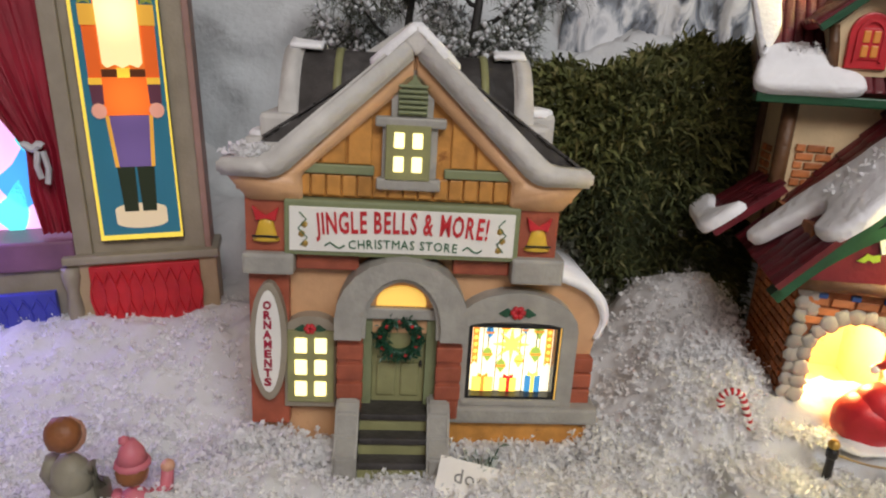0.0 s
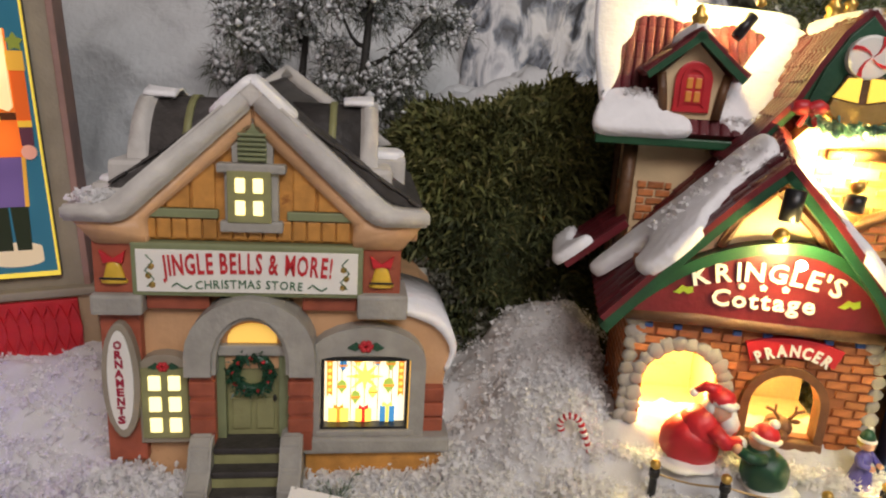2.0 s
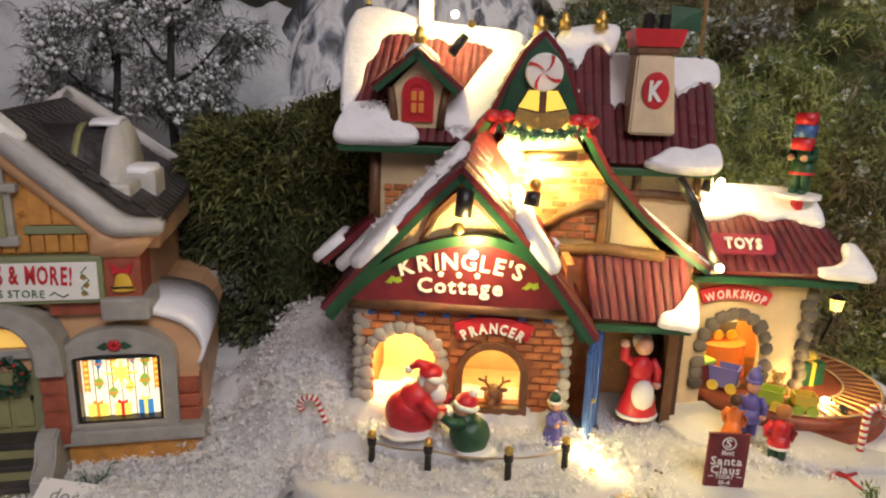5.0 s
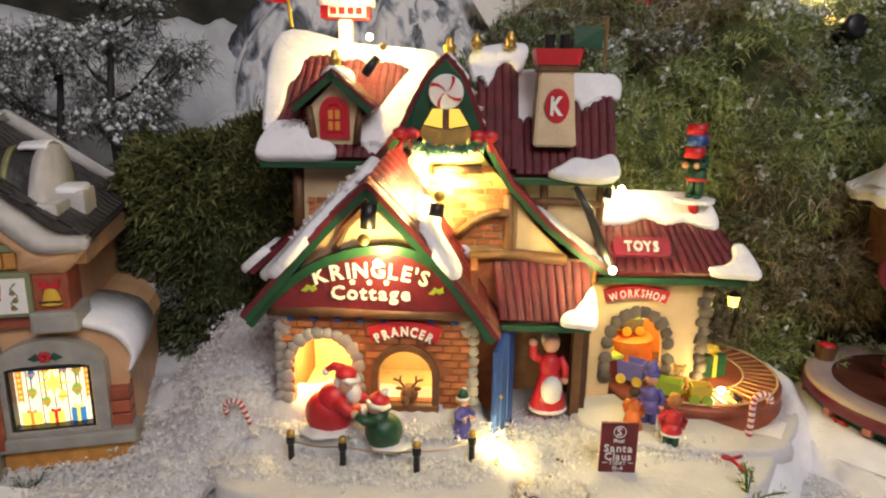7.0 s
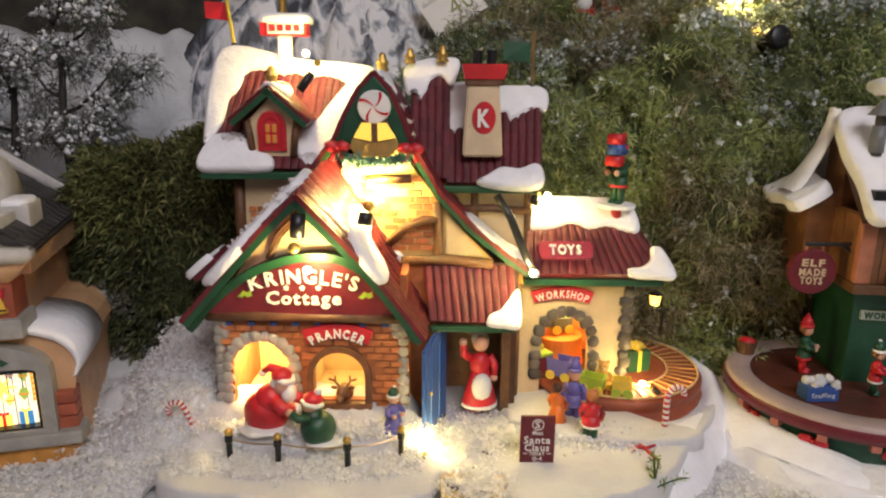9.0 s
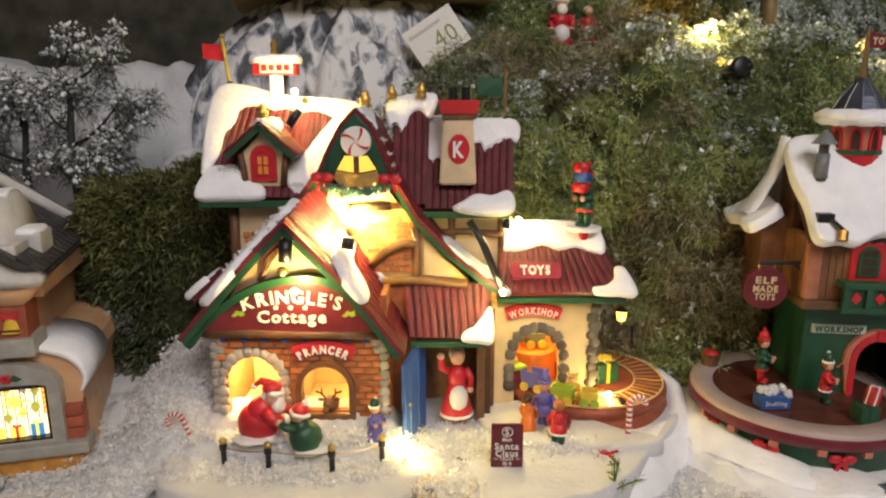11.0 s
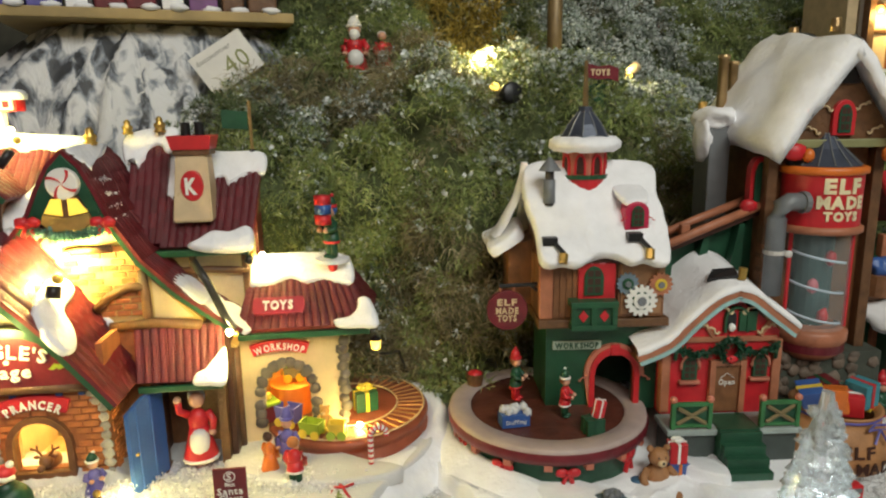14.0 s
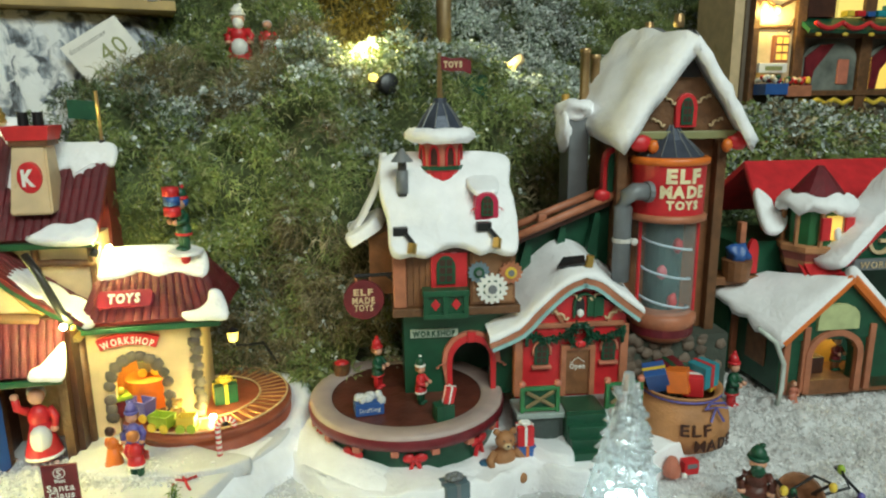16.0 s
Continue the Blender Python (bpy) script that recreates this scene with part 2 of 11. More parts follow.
def arched(x0, x1, z0, zs, zt, n=12):
    """Outline of an arched opening, from the lower left round to the lower right."""
    cx = (x0 + x1) / 2
    return [(x0, z0)] + arc(cx, zs, (x1 - x0) / 2, zt - zs, 180, 0, n) + [(x1, z0)]


def lathe(bm, prof, cx=0.0, cy=0.0, seg=20, mi=0, sx=1.0, sy=1.0, cap=True):
    rings = [[bm.verts.new((cx + sx * r * math.cos(2 * math.pi * i / seg), cy + sy * r * math.sin(2 * math.pi * i / seg), z)) for i in range(seg)] for r, z in prof]
    for a, c in zip(rings, rings[1:]):
        for i in range(seg):
            j = (i + 1) % seg
            bm.faces.new((a[i], a[j], c[j], c[i])).material_index = mi
    if cap:
        bm.faces.new(rings[0][::-1]).material_index = mi
        bm.faces.new(rings[-1]).material_index = mi
    return bm


def tube(bm, pts, r, seg=7, mi=0, taper=None):
    pts = [Vector(p) for p in pts]
    rings = []
    for i, p in enumerate(pts):
        d = (pts[min(i + 1, len(pts) - 1)] - pts[max(i - 1, 0)]).normalized()
        a = d.cross(Vector((0.31, 0.2, 0.93))).normalized()
        c = d.cross(a)
        rr = r if taper is None else r + (taper - r) * i / max(1, len(pts) - 1)
        rings.append([bm.verts.new(p + rr * (math.cos(2 * math.pi * k / seg) * a + math.sin(2 * math.pi * k / seg) * c)) for k in range(seg)])
    for a, c in zip(rings, rings[1:]):
        for k in range(seg):
            bm.faces.new((a[k], a[(k + 1) % seg], c[(k + 1) % seg], c[k])).material_index = mi
    bm.faces.new(rings[0][::-1]).material_index = mi
    bm.faces.new(rings[-1]).material_index = mi
    return bm


def ball(bm, c, r, sub=2, amp=0.0, seed=0.0, mi=0):
    """An ellipsoid with an uneven skin."""
    rx, ry, rz = r if isinstance(r, (tuple, list)) else (r, r, r)
    made = bmesh.ops.create_icosphere(bm, subdivisions=sub, radius=1.0)["verts"]
    for v in made:
        d = v.co.copy()
        k = 1 + (amp * noise.noise(d * 1.7 + Vector((seed, seed * 1.3, 0))) if amp else 0)
        v.co = Vector((c[0] + rx * d.x * k, c[1] + ry * d.y * k, c[2] + rz * d.z * k))
    for f in {f for v in made for f in v.link_faces}:
        f.material_index = mi
        f.smooth = True
    return bm


def slab(bm, a, b, c, d, t, mi=0, bev=0.0):
    """A plate on four corners, t thick below them."""
    a, b, c, d = (Vector(p) for p in (a, b, c, d))
    nrm = (b - a).cross(d - a).normalized()
    if nrm.z < 0:
        nrm = -nrm
    top = [bm.verts.new(p) for p in (a, b, c, d)]
    bot = [bm.verts.new(p - nrm * t) for p in (a, b, c, d)]
    fs = [bm.faces.new(top), bm.faces.new(bot[::-1])]
    fs += [bm.faces.new((top[i], bot[i], bot[(i + 1) % 4], top[(i + 1) % 4])) for i in range(4)]
    for f in fs:
        f.material_index = mi
    if bev:
        bmesh.ops.bevel(bm, geom=list({e for f in fs for e in f.edges}), offset=bev, segments=2, affect="EDGES")
    return bm


def smooth_line(pts, k=5):
    """A closed Catmull-Rom line through the points."""
    out, n = [], len(pts)
    for i in range(n):
        p0, p1, p2, p3 = (Vector(pts[(i + j) % n]) for j in (-1, 0, 1, 2))
        for s in range(k):
            t = s / k
            out.append(0.5 * (2 * p1 + (p2 - p0) * t + (2 * p0 - 5 * p1 + 4 * p2 - p3) * t * t + (3 * p1 - p0 - 3 * p2 + p3) * t ** 3))
    return out


def snow_patch(bm, o, ax, ay, pts, t, mi=0, k=5, seed=0.0, rough=0.15, sink=0.0015):
    e = min(t, 0.0035)
    """A rounded layer of snow on the plane o, ax, ay with the given outline."""
    o, ax, ay = Vector(o), Vector(ax).normalized(), Vector(ay).normalized()
    nz = ax.cross(ay)
    if nz.z < 0:
        nz = -nz
    line = smooth_line([Vector((p[0], p[1])) for p in pts], k)
    area = sum(line[i].x * line[(i + 1) % len(line)].y - line[(i + 1) % len(line)].x * line[i].y for i in range(len(line)))
    if area < 0:
        line.reverse()
    n = len(line)
    ins = []
    for i in range(n):
        d = (line[(i + 1) % n] - line[i - 1]).normalized()
        ins.append(Vector((-d.y, d.x)))
    rings = []
    for off, h in ((0.0, -sink), (-0.15 * e, 0.35 * t), (0.05 * e, t - 0.45 * e), (0.3 * e, t - 0.12 * e), (0.65 * e, t)):
        ring = []
        for i in range(n):
            q = line[i] + ins[i] * off
            w = 1 + rough * noise.noise(Vector((q.x * 90 + seed, q.y * 90, h * 60)))
            ring.append(bm.verts.new(o + ax * q.x + ay * q.y + nz * h * w))
        rings.append(ring)
    for a, c in zip(rings, rings[1:]):
        for i in range(n):
            f = bm.faces.new((a[i], a[(i + 1) % n], c[(i + 1) % n], c[i]))
            f.material_index, f.smooth = mi, True
    f = bm.faces.new(rings[-1])
    f.material_index, f.smooth = mi, True
    for q in bmesh.ops.triangulate(bm, faces=[f])["faces"]:
        q.smooth = True
    return bm


GLYPHS = {}


def cast_letters(chars, weights):
    """Letter shapes of size 1 as (vertices, faces, width), all made before the place stands."""
    made = []
    for ch in chars:
        for wt in weights:
            cu = bpy.data.curves.new("letter", "FONT")
            cu.body, cu.size, cu.offset, cu.resolution_u = ch, 1.0, wt, 2
            ob = bpy.data.objects.new("letter", cu)
            scene.collection.objects.link(ob)
            made.append((ch, wt, ob, cu))
    bpy.context.view_layer.update()
    dg = bpy.context.evaluated_depsgraph_get()
    for ch, wt, ob, cu in made:
        me = bpy.data.meshes.new_from_object(ob.evaluated_get(dg))
        vs = [v.co.copy() for v in me.vertices]
        fs = [tuple(p.vertices) for p in me.polygons]
        GLYPHS[ch, wt] = (vs, fs, (max(v.x for v in vs) + 0.09) if vs else 0.32)
        bpy.data.meshes.remove(me)
    for ch, wt, ob, cu in made:
        bpy.data.objects.remove(ob)
        bpy.data.curves.remove(cu)


cast_letters("ABCDEFGHIJKLMNOPRSTUWYZaceflgimnopqrstudu&!'-0148 ", (0.0, 0.02, 0.04, 0.055))


def glyphs(body, size, bold=0.0):
    wt = min((0.0, 0.02, 0.04, 0.055), key=lambda q: abs(q - bold / size))
    return [([v * size for v in GLYPHS[ch, wt][0]], GLYPHS[ch, wt][1], GLYPHS[ch, wt][2] * size) for ch in body]


def letters(bm, body, size, place, width=None, depth=0.0006, rise=0.0, bold=0.0, mi=0, tall=1.0):
    """Lettering centred at place in the plane of x and z, facing -y; rise: how far the middle lies above the ends."""
    gl = glyphs(body, size, bold)
    total = sum(g[2] for g in gl)
    k = width / total if width else 1.0
    x = -total * k / 2
    half = total * k / 2
    for vs, fs, w in gl:
        mid = x + w * k / 2
        s = mid / half if half else 0
        turn = -2 * rise * s / half if half else 0
        up = rise * (1 - s * s)
        made = []
        for layer in (0, 1):
            row = []
            for v in vs:
                px, pz = v.x * k - w * k / 2, v.y * tall
                qx, qz = px * math.cos(turn) - pz * math.sin(turn), px * math.sin(turn) + pz * math.cos(turn)
                row.append(bm.verts.new((place[0] + mid + qx, place[1] - depth * layer, place[2] + up + qz)))
            made.append(row)
        for f in fs:
            bm.faces.new([made[1][i] for i in f]).material_index = mi
        edges = {}
        for f in fs:
            for a, c in zip(f, f[1:] + f[:1]):
                edges[(a, c)] = edges.get((a, c), 0) + 1
        for a, c in edges:
            if (c, a) not in edges:
                bm.faces.new((made[0][a], made[0][c], made[1][c], made[1][a])).material_index = mi
        x += w * k
    return bm


def leaf_cloud(places, size, spread, seed, blades=5, slim=0.1):
    """Vertices and faces of many small pointed leaves set round the given (place, normal) pairs."""
    rng = np.random.default_rng(seed)
    p = np.repeat(np.array([q[0] for q in places], float), blades, 0)
    nrm = np.repeat(np.array([q[1] for q in places], float), blades, 0)
    n = len(p)
    d = nrm * 0.8 + rng.normal(0, 1, (n, 3)) * spread
    d /= np.linalg.norm(d, axis=1, keepdims=True) + 1e-9
    side = np.cross(d, rng.normal(0, 1, (n, 3)))
    side /= np.linalg.norm(side, axis=1, keepdims=True) + 1e-9
    ln = size * (0.5 + rng.random((n, 1)))
    base = p + rng.normal(0, 1, (n, 3)) * size * 0.25
    w = ln * slim * (0.5 + rng.random((n, 1)))
    mid = base + d * ln * 0.55 + np.array((0, 0, 0.1)) * ln
    vs = np.stack([base, mid + side * w, base + d * ln - np.array((0, 0, 0.12)) * ln, mid - side * w], 1).reshape(-1, 3)
    fs = np.arange(4 * n).reshape(-1, 4)
    return vs.tolist(), fs.tolist()


def stuff_mesh(name, vs, fs, material, parent=None, label="", category="", top=False):
    me = bpy.data.meshes.new(name)
    me.from_pydata(vs, [], fs)
    for m in (material if isinstance(material, (list, tuple)) else [material]):
        me.materials.append(m)
    ob = new(name, me)
    ob.parent = parent
    tagged(ob, label, category, "", "stuff")
    return ob


def push_back(parent, before, d):
    """Sets the parts that were added since `before` further from the viewer."""
    for o in parent.children:
        if o not in before:
            o.matrix_basis = Matrix.Translation((0, d, 0)) @ o.matrix_basis


def sstep(a, b, x):
    t = min(1.0, max(0.0, (x - a) / (b - a)))
    return t * t * (3 - 2 * t)


def fluff(parent, name, spots, seed, size=0.0032, label="", category="", top=False):
    """Shreds of artificial snow, heaped: spots are (centre, half sizes, count)."""
    rng = np.random.default_rng(seed)
    places = []
    for c, h, n in spots:
        n = int(n * 1.6)
        p = np.array(c) + rng.normal(0, 0.42, (n, 3)) * np.array(h) * np.array((1, 1, 0.4))
        places.extend((tuple(q), (0, 0, 0.4)) for q in p)
    v, f = leaf_cloud(places, size * 0.95, 1.0, seed, 4, 0.3)
    return stuff_mesh(name, v, f, FLAKE, parent, label, category, top)


# ---- room round the display ----
def plain_wall(name, x0, x1, y0, y1, z0, z1, material):
    ob = part(name, box(B(), x0, x1, y0, y1, z0, z1), material)
    return tagged(ob, kind="structure")


ROOMWALL = mat("shop_wall_paint", (0.32, 0.31, 0.3), 0.8, 0.05, 3, 0.05, 60)
# back wall coloured dark to stand in for the unlit room behind
DARKWALL = mat("dark_room_wall", (0.025, 0.024, 0.024), 0.9, 0.2, 5, 0.2, 60)
plain_wall("floor", -2.6, 3.6, -3.0, 1.6, -0.9, -0.85, ROOMWALL)
plain_wall("ceiling", -2.6, 3.6, -3.0, 1.6, 2.0, 2.05, ROOMWALL)
plain_wall("wall_south", -2.6, 3.6, -3.05, -3.0, -0.85, 2.0, ROOMWALL)
plain_wall("wall_west", -2.65, -2.6, -3.0, 1.6, -0.85, 2.0, ROOMWALL)
plain_wall("wall_east", 3.6, 3.65, -3.0, 1.6, -0.85, 2.0, ROOMWALL)
plain_wall("wall_north", -2.6, 3.6, 1.6, 1.65, -0.85, 2.0, DARKWALL)


def ground_height(x, y):
    """The lie of the cotton snow: flat in front, a bank on the left behind, low under the moss hill."""
    left = sstep(0.26, 0.10, x)
    bank = left * (0.03 * sstep(0.28, 0.37, y) + 0.045 * sstep(0.42, 0.52, y) + 0.06 * sstep(0.5, 0.72, y))
    lumps = 0.05 * left * sstep(0.45, 0.6, y) * noise.noise(Vector((x * 9, y * 9, 2.0)))
    mid = 0.012 * noise.noise(Vector((x * 14, y * 14, 0.0))) + 0.006 * noise.noise(Vector((x * 38, y * 38, 5.0)))
    fine = 0.001 * noise.noise(Vector((x * 230, y * 230, 7.0)))
    fine += 0.006 * (abs(noise.noise(Vector((x * 55, y * 55, 3.0)))) - 0.2) + 0.003 * (abs(noise.noise(Vector((x * 120, y * 120, 8.0)))) - 0.2)
    back = 0.1 * sstep(0.55, 0.75, y) * sstep(0.1, 0.3, x)
    dip = -0.012 * sstep(0.5, 0.7, x)
    dx, dy = x - 0.2185, y - 0.2615
    u, v = dx * 0.978 - dy * 0.208, dx * 0.208 + dy * 0.978
    mound = 0.017 * sstep(-0.16, -0.1, u) * sstep(-0.04, -0.08, u) * sstep(-0.08, -0.02, v) * sstep(0.2, 0.13, v)
    mound += 0.036 * sstep(-0.15, -0.08, u) * sstep(-0.045, -0.064, u) * sstep(-0.035, 0.012, v) * sstep(0.15, 0.08, v)
    front = mound + 0.009 * math.exp(-(((x + 0.0) / 0.1) ** 2) - (((y - 0.238) / 0.022) ** 2))
    return -0.004 + front + bank + lumps + mid + fine + back + dip


def snow_ground():
    xs = np.concatenate([np.linspace(-1.2, -0.42, 24), np.linspace(-0.4, 1.1, 680), np.linspace(1.12, 2.2, 30)])
    ys = np.concatenate([np.linspace(-0.6, 0.0, 24), np.linspace(0.004, 0.32, 150), np.linspace(0.324, 0.5, 50), np.linspace(0.506, 0.85, 60), np.linspace(0.88, 1.5, 8)])
    vs = [(x, y, ground_height(x, y)) for y in ys for x in xs]
    w = len(xs)
    fs = [(j * w + i, j * w + i + 1, (j + 1) * w + i + 1, (j + 1) * w + i) for j in range(len(ys) - 1) for i in range(w - 1)]
    me = bpy.data.meshes.new("ground")
    me.from_pydata(vs, [], fs)
    me.polygons.foreach_set("use_smooth", [True] * len(me.polygons))
    me.materials.append(SNOW)
    ob = new("ground", me)
    return tagged(ob, "white fluffy cotton snow laid over the display table", "snow", kind="structure")


snow_ground()


def display_table():
    t = thing("display_table", "plain grey display table under the snow", "table", pose(0.5, 0.45, 0))
    part("tabletop", box(B(), -1.7, 1.7, -1.04, 1.04, -0.1, -0.065, 0.004), ROOMWALL, t)
    for x in (-1.6, 1.6):
        for y in (-0.95, 0.95):
            part("leg", box(B(), x - 0.03, x + 0.03, y - 0.03, y + 0.03, -0.85, -0.1, 0.003), ROOMWALL, t)


display_table()


def snow_crumbs():
    """Loose crumbs of artificial snow, thick along the fronts of the houses."""
    rng = np.random.default_rng(4)
    spots = []
    for cx, cy, sx, sy, n in ((0.05, 0.235, 0.07, 0.03, 420), (-0.06, 0.235, 0.05, 0.03, 260), (0.13, 0.27, 0.05, 0.04, 200), (-0.17, 0.3, 0.08, 0.05, 200),
                              (0.5, 0.16, 0.14, 0.04, 500), (0.75, 0.08, 0.16, 0.06, 1500), (0.93, 0.1, 0.1, 0.06, 1500), (0.88, 0.15, 0.06, 0.04, 500),
                              (-0.14, 0.24, 0.06, 0.03, 500), (0.02, 0.225, 0.08, 0.02, 500), (0.14, 0.2, 0.05, 0.03, 500), (0.13, 0.29, 0.03, 0.04, 900), (-0.17, 0.28, 0.06, 0.05, 900), (0.3, 0.165, 0.1, 0.015, 500), (0.42, 0.17, 0.06, 0.03, 500)):
        for _ in range(n):
            x, y = rng.normal(cx, sx), rng.normal(cy, sy)
            spots.append(((x, y, ground_height(x, y) + 0.0004), (0.006, 0.006, 0.001), 2))
    fluff(None, "snow_crumbs", spots, 5, 0.0026, "loose white crumbs of artificial snow on the ground", "snow")


snow_crumbs()

# ---- moss hill, hedge, tree ----
MOSS = island_mat("green_moss", [(0.0, (0.12, 0.165, 0.048)), (0.35, (0.2, 0.265, 0.075)), (0.65, (0.29, 0.35, 0.115)), (0.9, (0.37, 0.4, 0.17)), (1.0, (0.46, 0.43, 0.24))])
DARKSHADEMOSS = island_mat("dark_shade_moss", [(0.0, (0.045, 0.062, 0.025)), (0.6, (0.11, 0.155, 0.06)), (1.0, (0.19, 0.235, 0.1))])
BROWNMOSS = island_mat("brown_moss", [(0.0, (0.1, 0.08, 0.035)), (0.55, (0.26, 0.22, 0.11)), (1.0, (0.46, 0.4, 0.25))])
# darker hedge green for the lower part, its shade put into the colour
HEDGEMAT = island_mat("shaded_hedge_green", [(0.0, (0.026, 0.034, 0.011)), (0.5, (0.056, 0.072, 0.022)), (0.85, (0.11, 0.125, 0.04)), (1.0, (0.19, 0.175, 0.07))])
FROST = island_mat("frosted_leaf", [(0.0, (0.14, 0.19, 0.12)), (0.3, (0.33, 0.39, 0.33)), (0.65, (0.55, 0.6, 0.57)), (1.0, (0.8, 0.82, 0.82))])
GOLDLEAF = island_mat("yellow_fern", [(0.0, (0.12, 0.09, 0.015)), (0.5, (0.35, 0.25, 0.04)), (1.0, (0.55, 0.42, 0.1))])
EARTH = mat("dark_moss_bed", (0.085, 0.105, 0.04), 0.9, 0.4, 60, 0.9, 260)


def hill_front(x):
    """Where the face of the moss hill stands."""
    return 0.385 - 0.025 * sstep(0.42, 0.58, x) + 0.05 * sstep(0.75, 0.95, x) + 0.014 * math.sin(x * 31) + 0.012 * math.sin(x * 73 + 1)


def hill_height(x, y):
    f = hill_front(x)
    rise = 0.2 * sstep(f - 0.03, f + 0.035, y) + 0.6 * max(0.0, min(y, 0.85) - f - 0.015) + 0.7 * max(0.0, min(y, 0.85) - 0.63)
    rise += 0.06 * math.exp(-(((x - 0.66) / 0.09) ** 2) - (((y - 0.44) / 0.06) ** 2))
    top = -0.03 + rise - 0.05 * sstep(0.88, 1.05, x) * sstep(f, f + 0.1, y)
    top += 0.075 * (0.25 - abs(noise.noise(Vector((x * 8.5, y * 8.5, 6.0))))) * sstep(f - 0.03, f + 0.05, y)
    top += 0.03 * noise.noise(Vector((x * 15, y * 15, 3.0))) + 0.018 * noise.noise(Vector((x * 34, y * 34, 9.0)))
    left = sstep(0.27, 0.36, x + 0.12 * (y - 0.4) - 0.55 * max(0.0, y - 0.47))
    return top * left - 0.06 * (1 - left)


def moss_hill():
    nx, ny = 190, 90
    grid = [(0.2 + 1.5 * i / (nx - 1), 0.33 + 0.6 * (j / (ny - 1)) ** 1.35) for j in range(ny) for i in range(nx)]
    vs = [(x, y, hill_height(x, y)) for x, y in grid]
    fs = [(j * nx + i, j * nx + i + 1, (j + 1) * nx + i + 1, (j + 1) * nx + i) for j in range(ny - 1) for i in range(nx - 1)]
    hill = thing("moss_hill", "hillside of green and brown artificial moss dusted white", "hill", pose(0, 0, 0), kind="structure")
    me = bpy.data.meshes.new("moss_bed")
    me.from_pydata(vs, [], fs)
    me.materials.append(EARTH)
    bed = new("moss_bed", me)
    bed.parent = hill
    rng = np.random.default_rng(8)
    kinds = {"moss_tufts": ([], MOSS, 0.0082, 0.05), "dark_shade_tufts": ([], DARKSHADEMOSS, 0.008, 0.055), "brown_moss_tufts": ([], BROWNMOSS, 0.0112, 0.026), "frosted_tufts": ([], FROST, 0.0042, 0.36), "yellow_fern": ([], GOLDLEAF, 0.012, 0.08)}
    crowns = np.stack([0.25 + 1.15 * rng.random(420), 0.34 + 0.4 * rng.random(420) ** 1.3], 1)
    crowns = np.array([(a, b, hill_height(a, b)) for a, b in crowns])
    span = 0.03 + 0.016 * rng.random(420)
    cells = [(0.25 + 0.019 * i, 0.36 + 0.017 * j) for i in range(60) for j in range(23)]
    made = 0
    while made < 4300:
        cell = cells.pop() if cells else None
        x = 0.24 + 1.3 * rng.random()
        y = 0.34 + 0.48 * rng.random() ** 1.3 if rng.random() < 0.5 else hill_front(x) - 0.03 + 0.06 * rng.random()
        if cell:
            x, y = cell[0] + 0.019 * rng.random(), cell[1] + 0.017 * rng.random()
        e = 0.006
        h = hill_height(x, y)
        if h < -0.03:
            continue
        gx, gy = (hill_height(x + e, y) - h) / e, (hill_height(x, y + e) - h) / e
        if not cell and rng.random() > 0.4 + 0.3 * math.hypot(gx, gy):
            continue
        made += 1
        n = np.array((-gx, -gy, 1.0))
        n /= np.linalg.norm(n)
        # bushy crowns with dark creases between them; crease shade is painted with dark tufts
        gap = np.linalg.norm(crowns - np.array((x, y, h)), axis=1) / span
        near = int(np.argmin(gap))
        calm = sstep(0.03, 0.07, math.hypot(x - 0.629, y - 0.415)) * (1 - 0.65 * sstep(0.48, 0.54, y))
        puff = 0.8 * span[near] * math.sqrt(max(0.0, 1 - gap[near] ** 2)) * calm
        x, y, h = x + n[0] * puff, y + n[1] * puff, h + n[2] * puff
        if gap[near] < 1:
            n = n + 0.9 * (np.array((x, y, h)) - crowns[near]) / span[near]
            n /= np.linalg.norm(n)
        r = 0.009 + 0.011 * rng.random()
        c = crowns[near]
        # noise varies the moss itself; the gap term paints shade into the creases
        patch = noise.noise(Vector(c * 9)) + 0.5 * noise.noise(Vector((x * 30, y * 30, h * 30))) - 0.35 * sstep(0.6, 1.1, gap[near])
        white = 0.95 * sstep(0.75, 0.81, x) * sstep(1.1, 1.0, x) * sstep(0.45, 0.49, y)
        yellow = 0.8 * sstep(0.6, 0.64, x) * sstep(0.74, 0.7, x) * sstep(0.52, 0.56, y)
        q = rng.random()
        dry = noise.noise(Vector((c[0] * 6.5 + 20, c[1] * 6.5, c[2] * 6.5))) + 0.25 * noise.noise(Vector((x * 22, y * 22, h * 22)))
        kind = "brown_moss_tufts" if q < 0.85 * sstep(0.08, 0.36, dry) else ("dark_shade_tufts" if q < 0.12 + 0.75 * sstep(0.08, 0.34, -patch) else "moss_tufts")
        if rng.random() < yellow:
            kind = "yellow_fern"
        if rng.random() < white:
            kind = "frosted_tufts"
        snowy = noise.noise(Vector((x * 7.5 + 70, y * 7.5, h * 7.5))) + 0.4 * noise.noise(Vector((x * 26, y * 26, h * 26)))
        dust = 0.05 + 0.7 * sstep(-0.06, 0.28, snowy) * (0.4 + 0.6 * rng.random())
        d = rng.normal(0, 1, (42, 3))
        d /= np.linalg.norm(d, axis=1, keepdims=True)
        d = d + n * 0.7
        d /= np.linalg.norm(d, axis=1, keepdims=True)
        for k in d:
            p = (x + k[0] * r, y + k[1] * r, h + k[2] * r * 0.9)
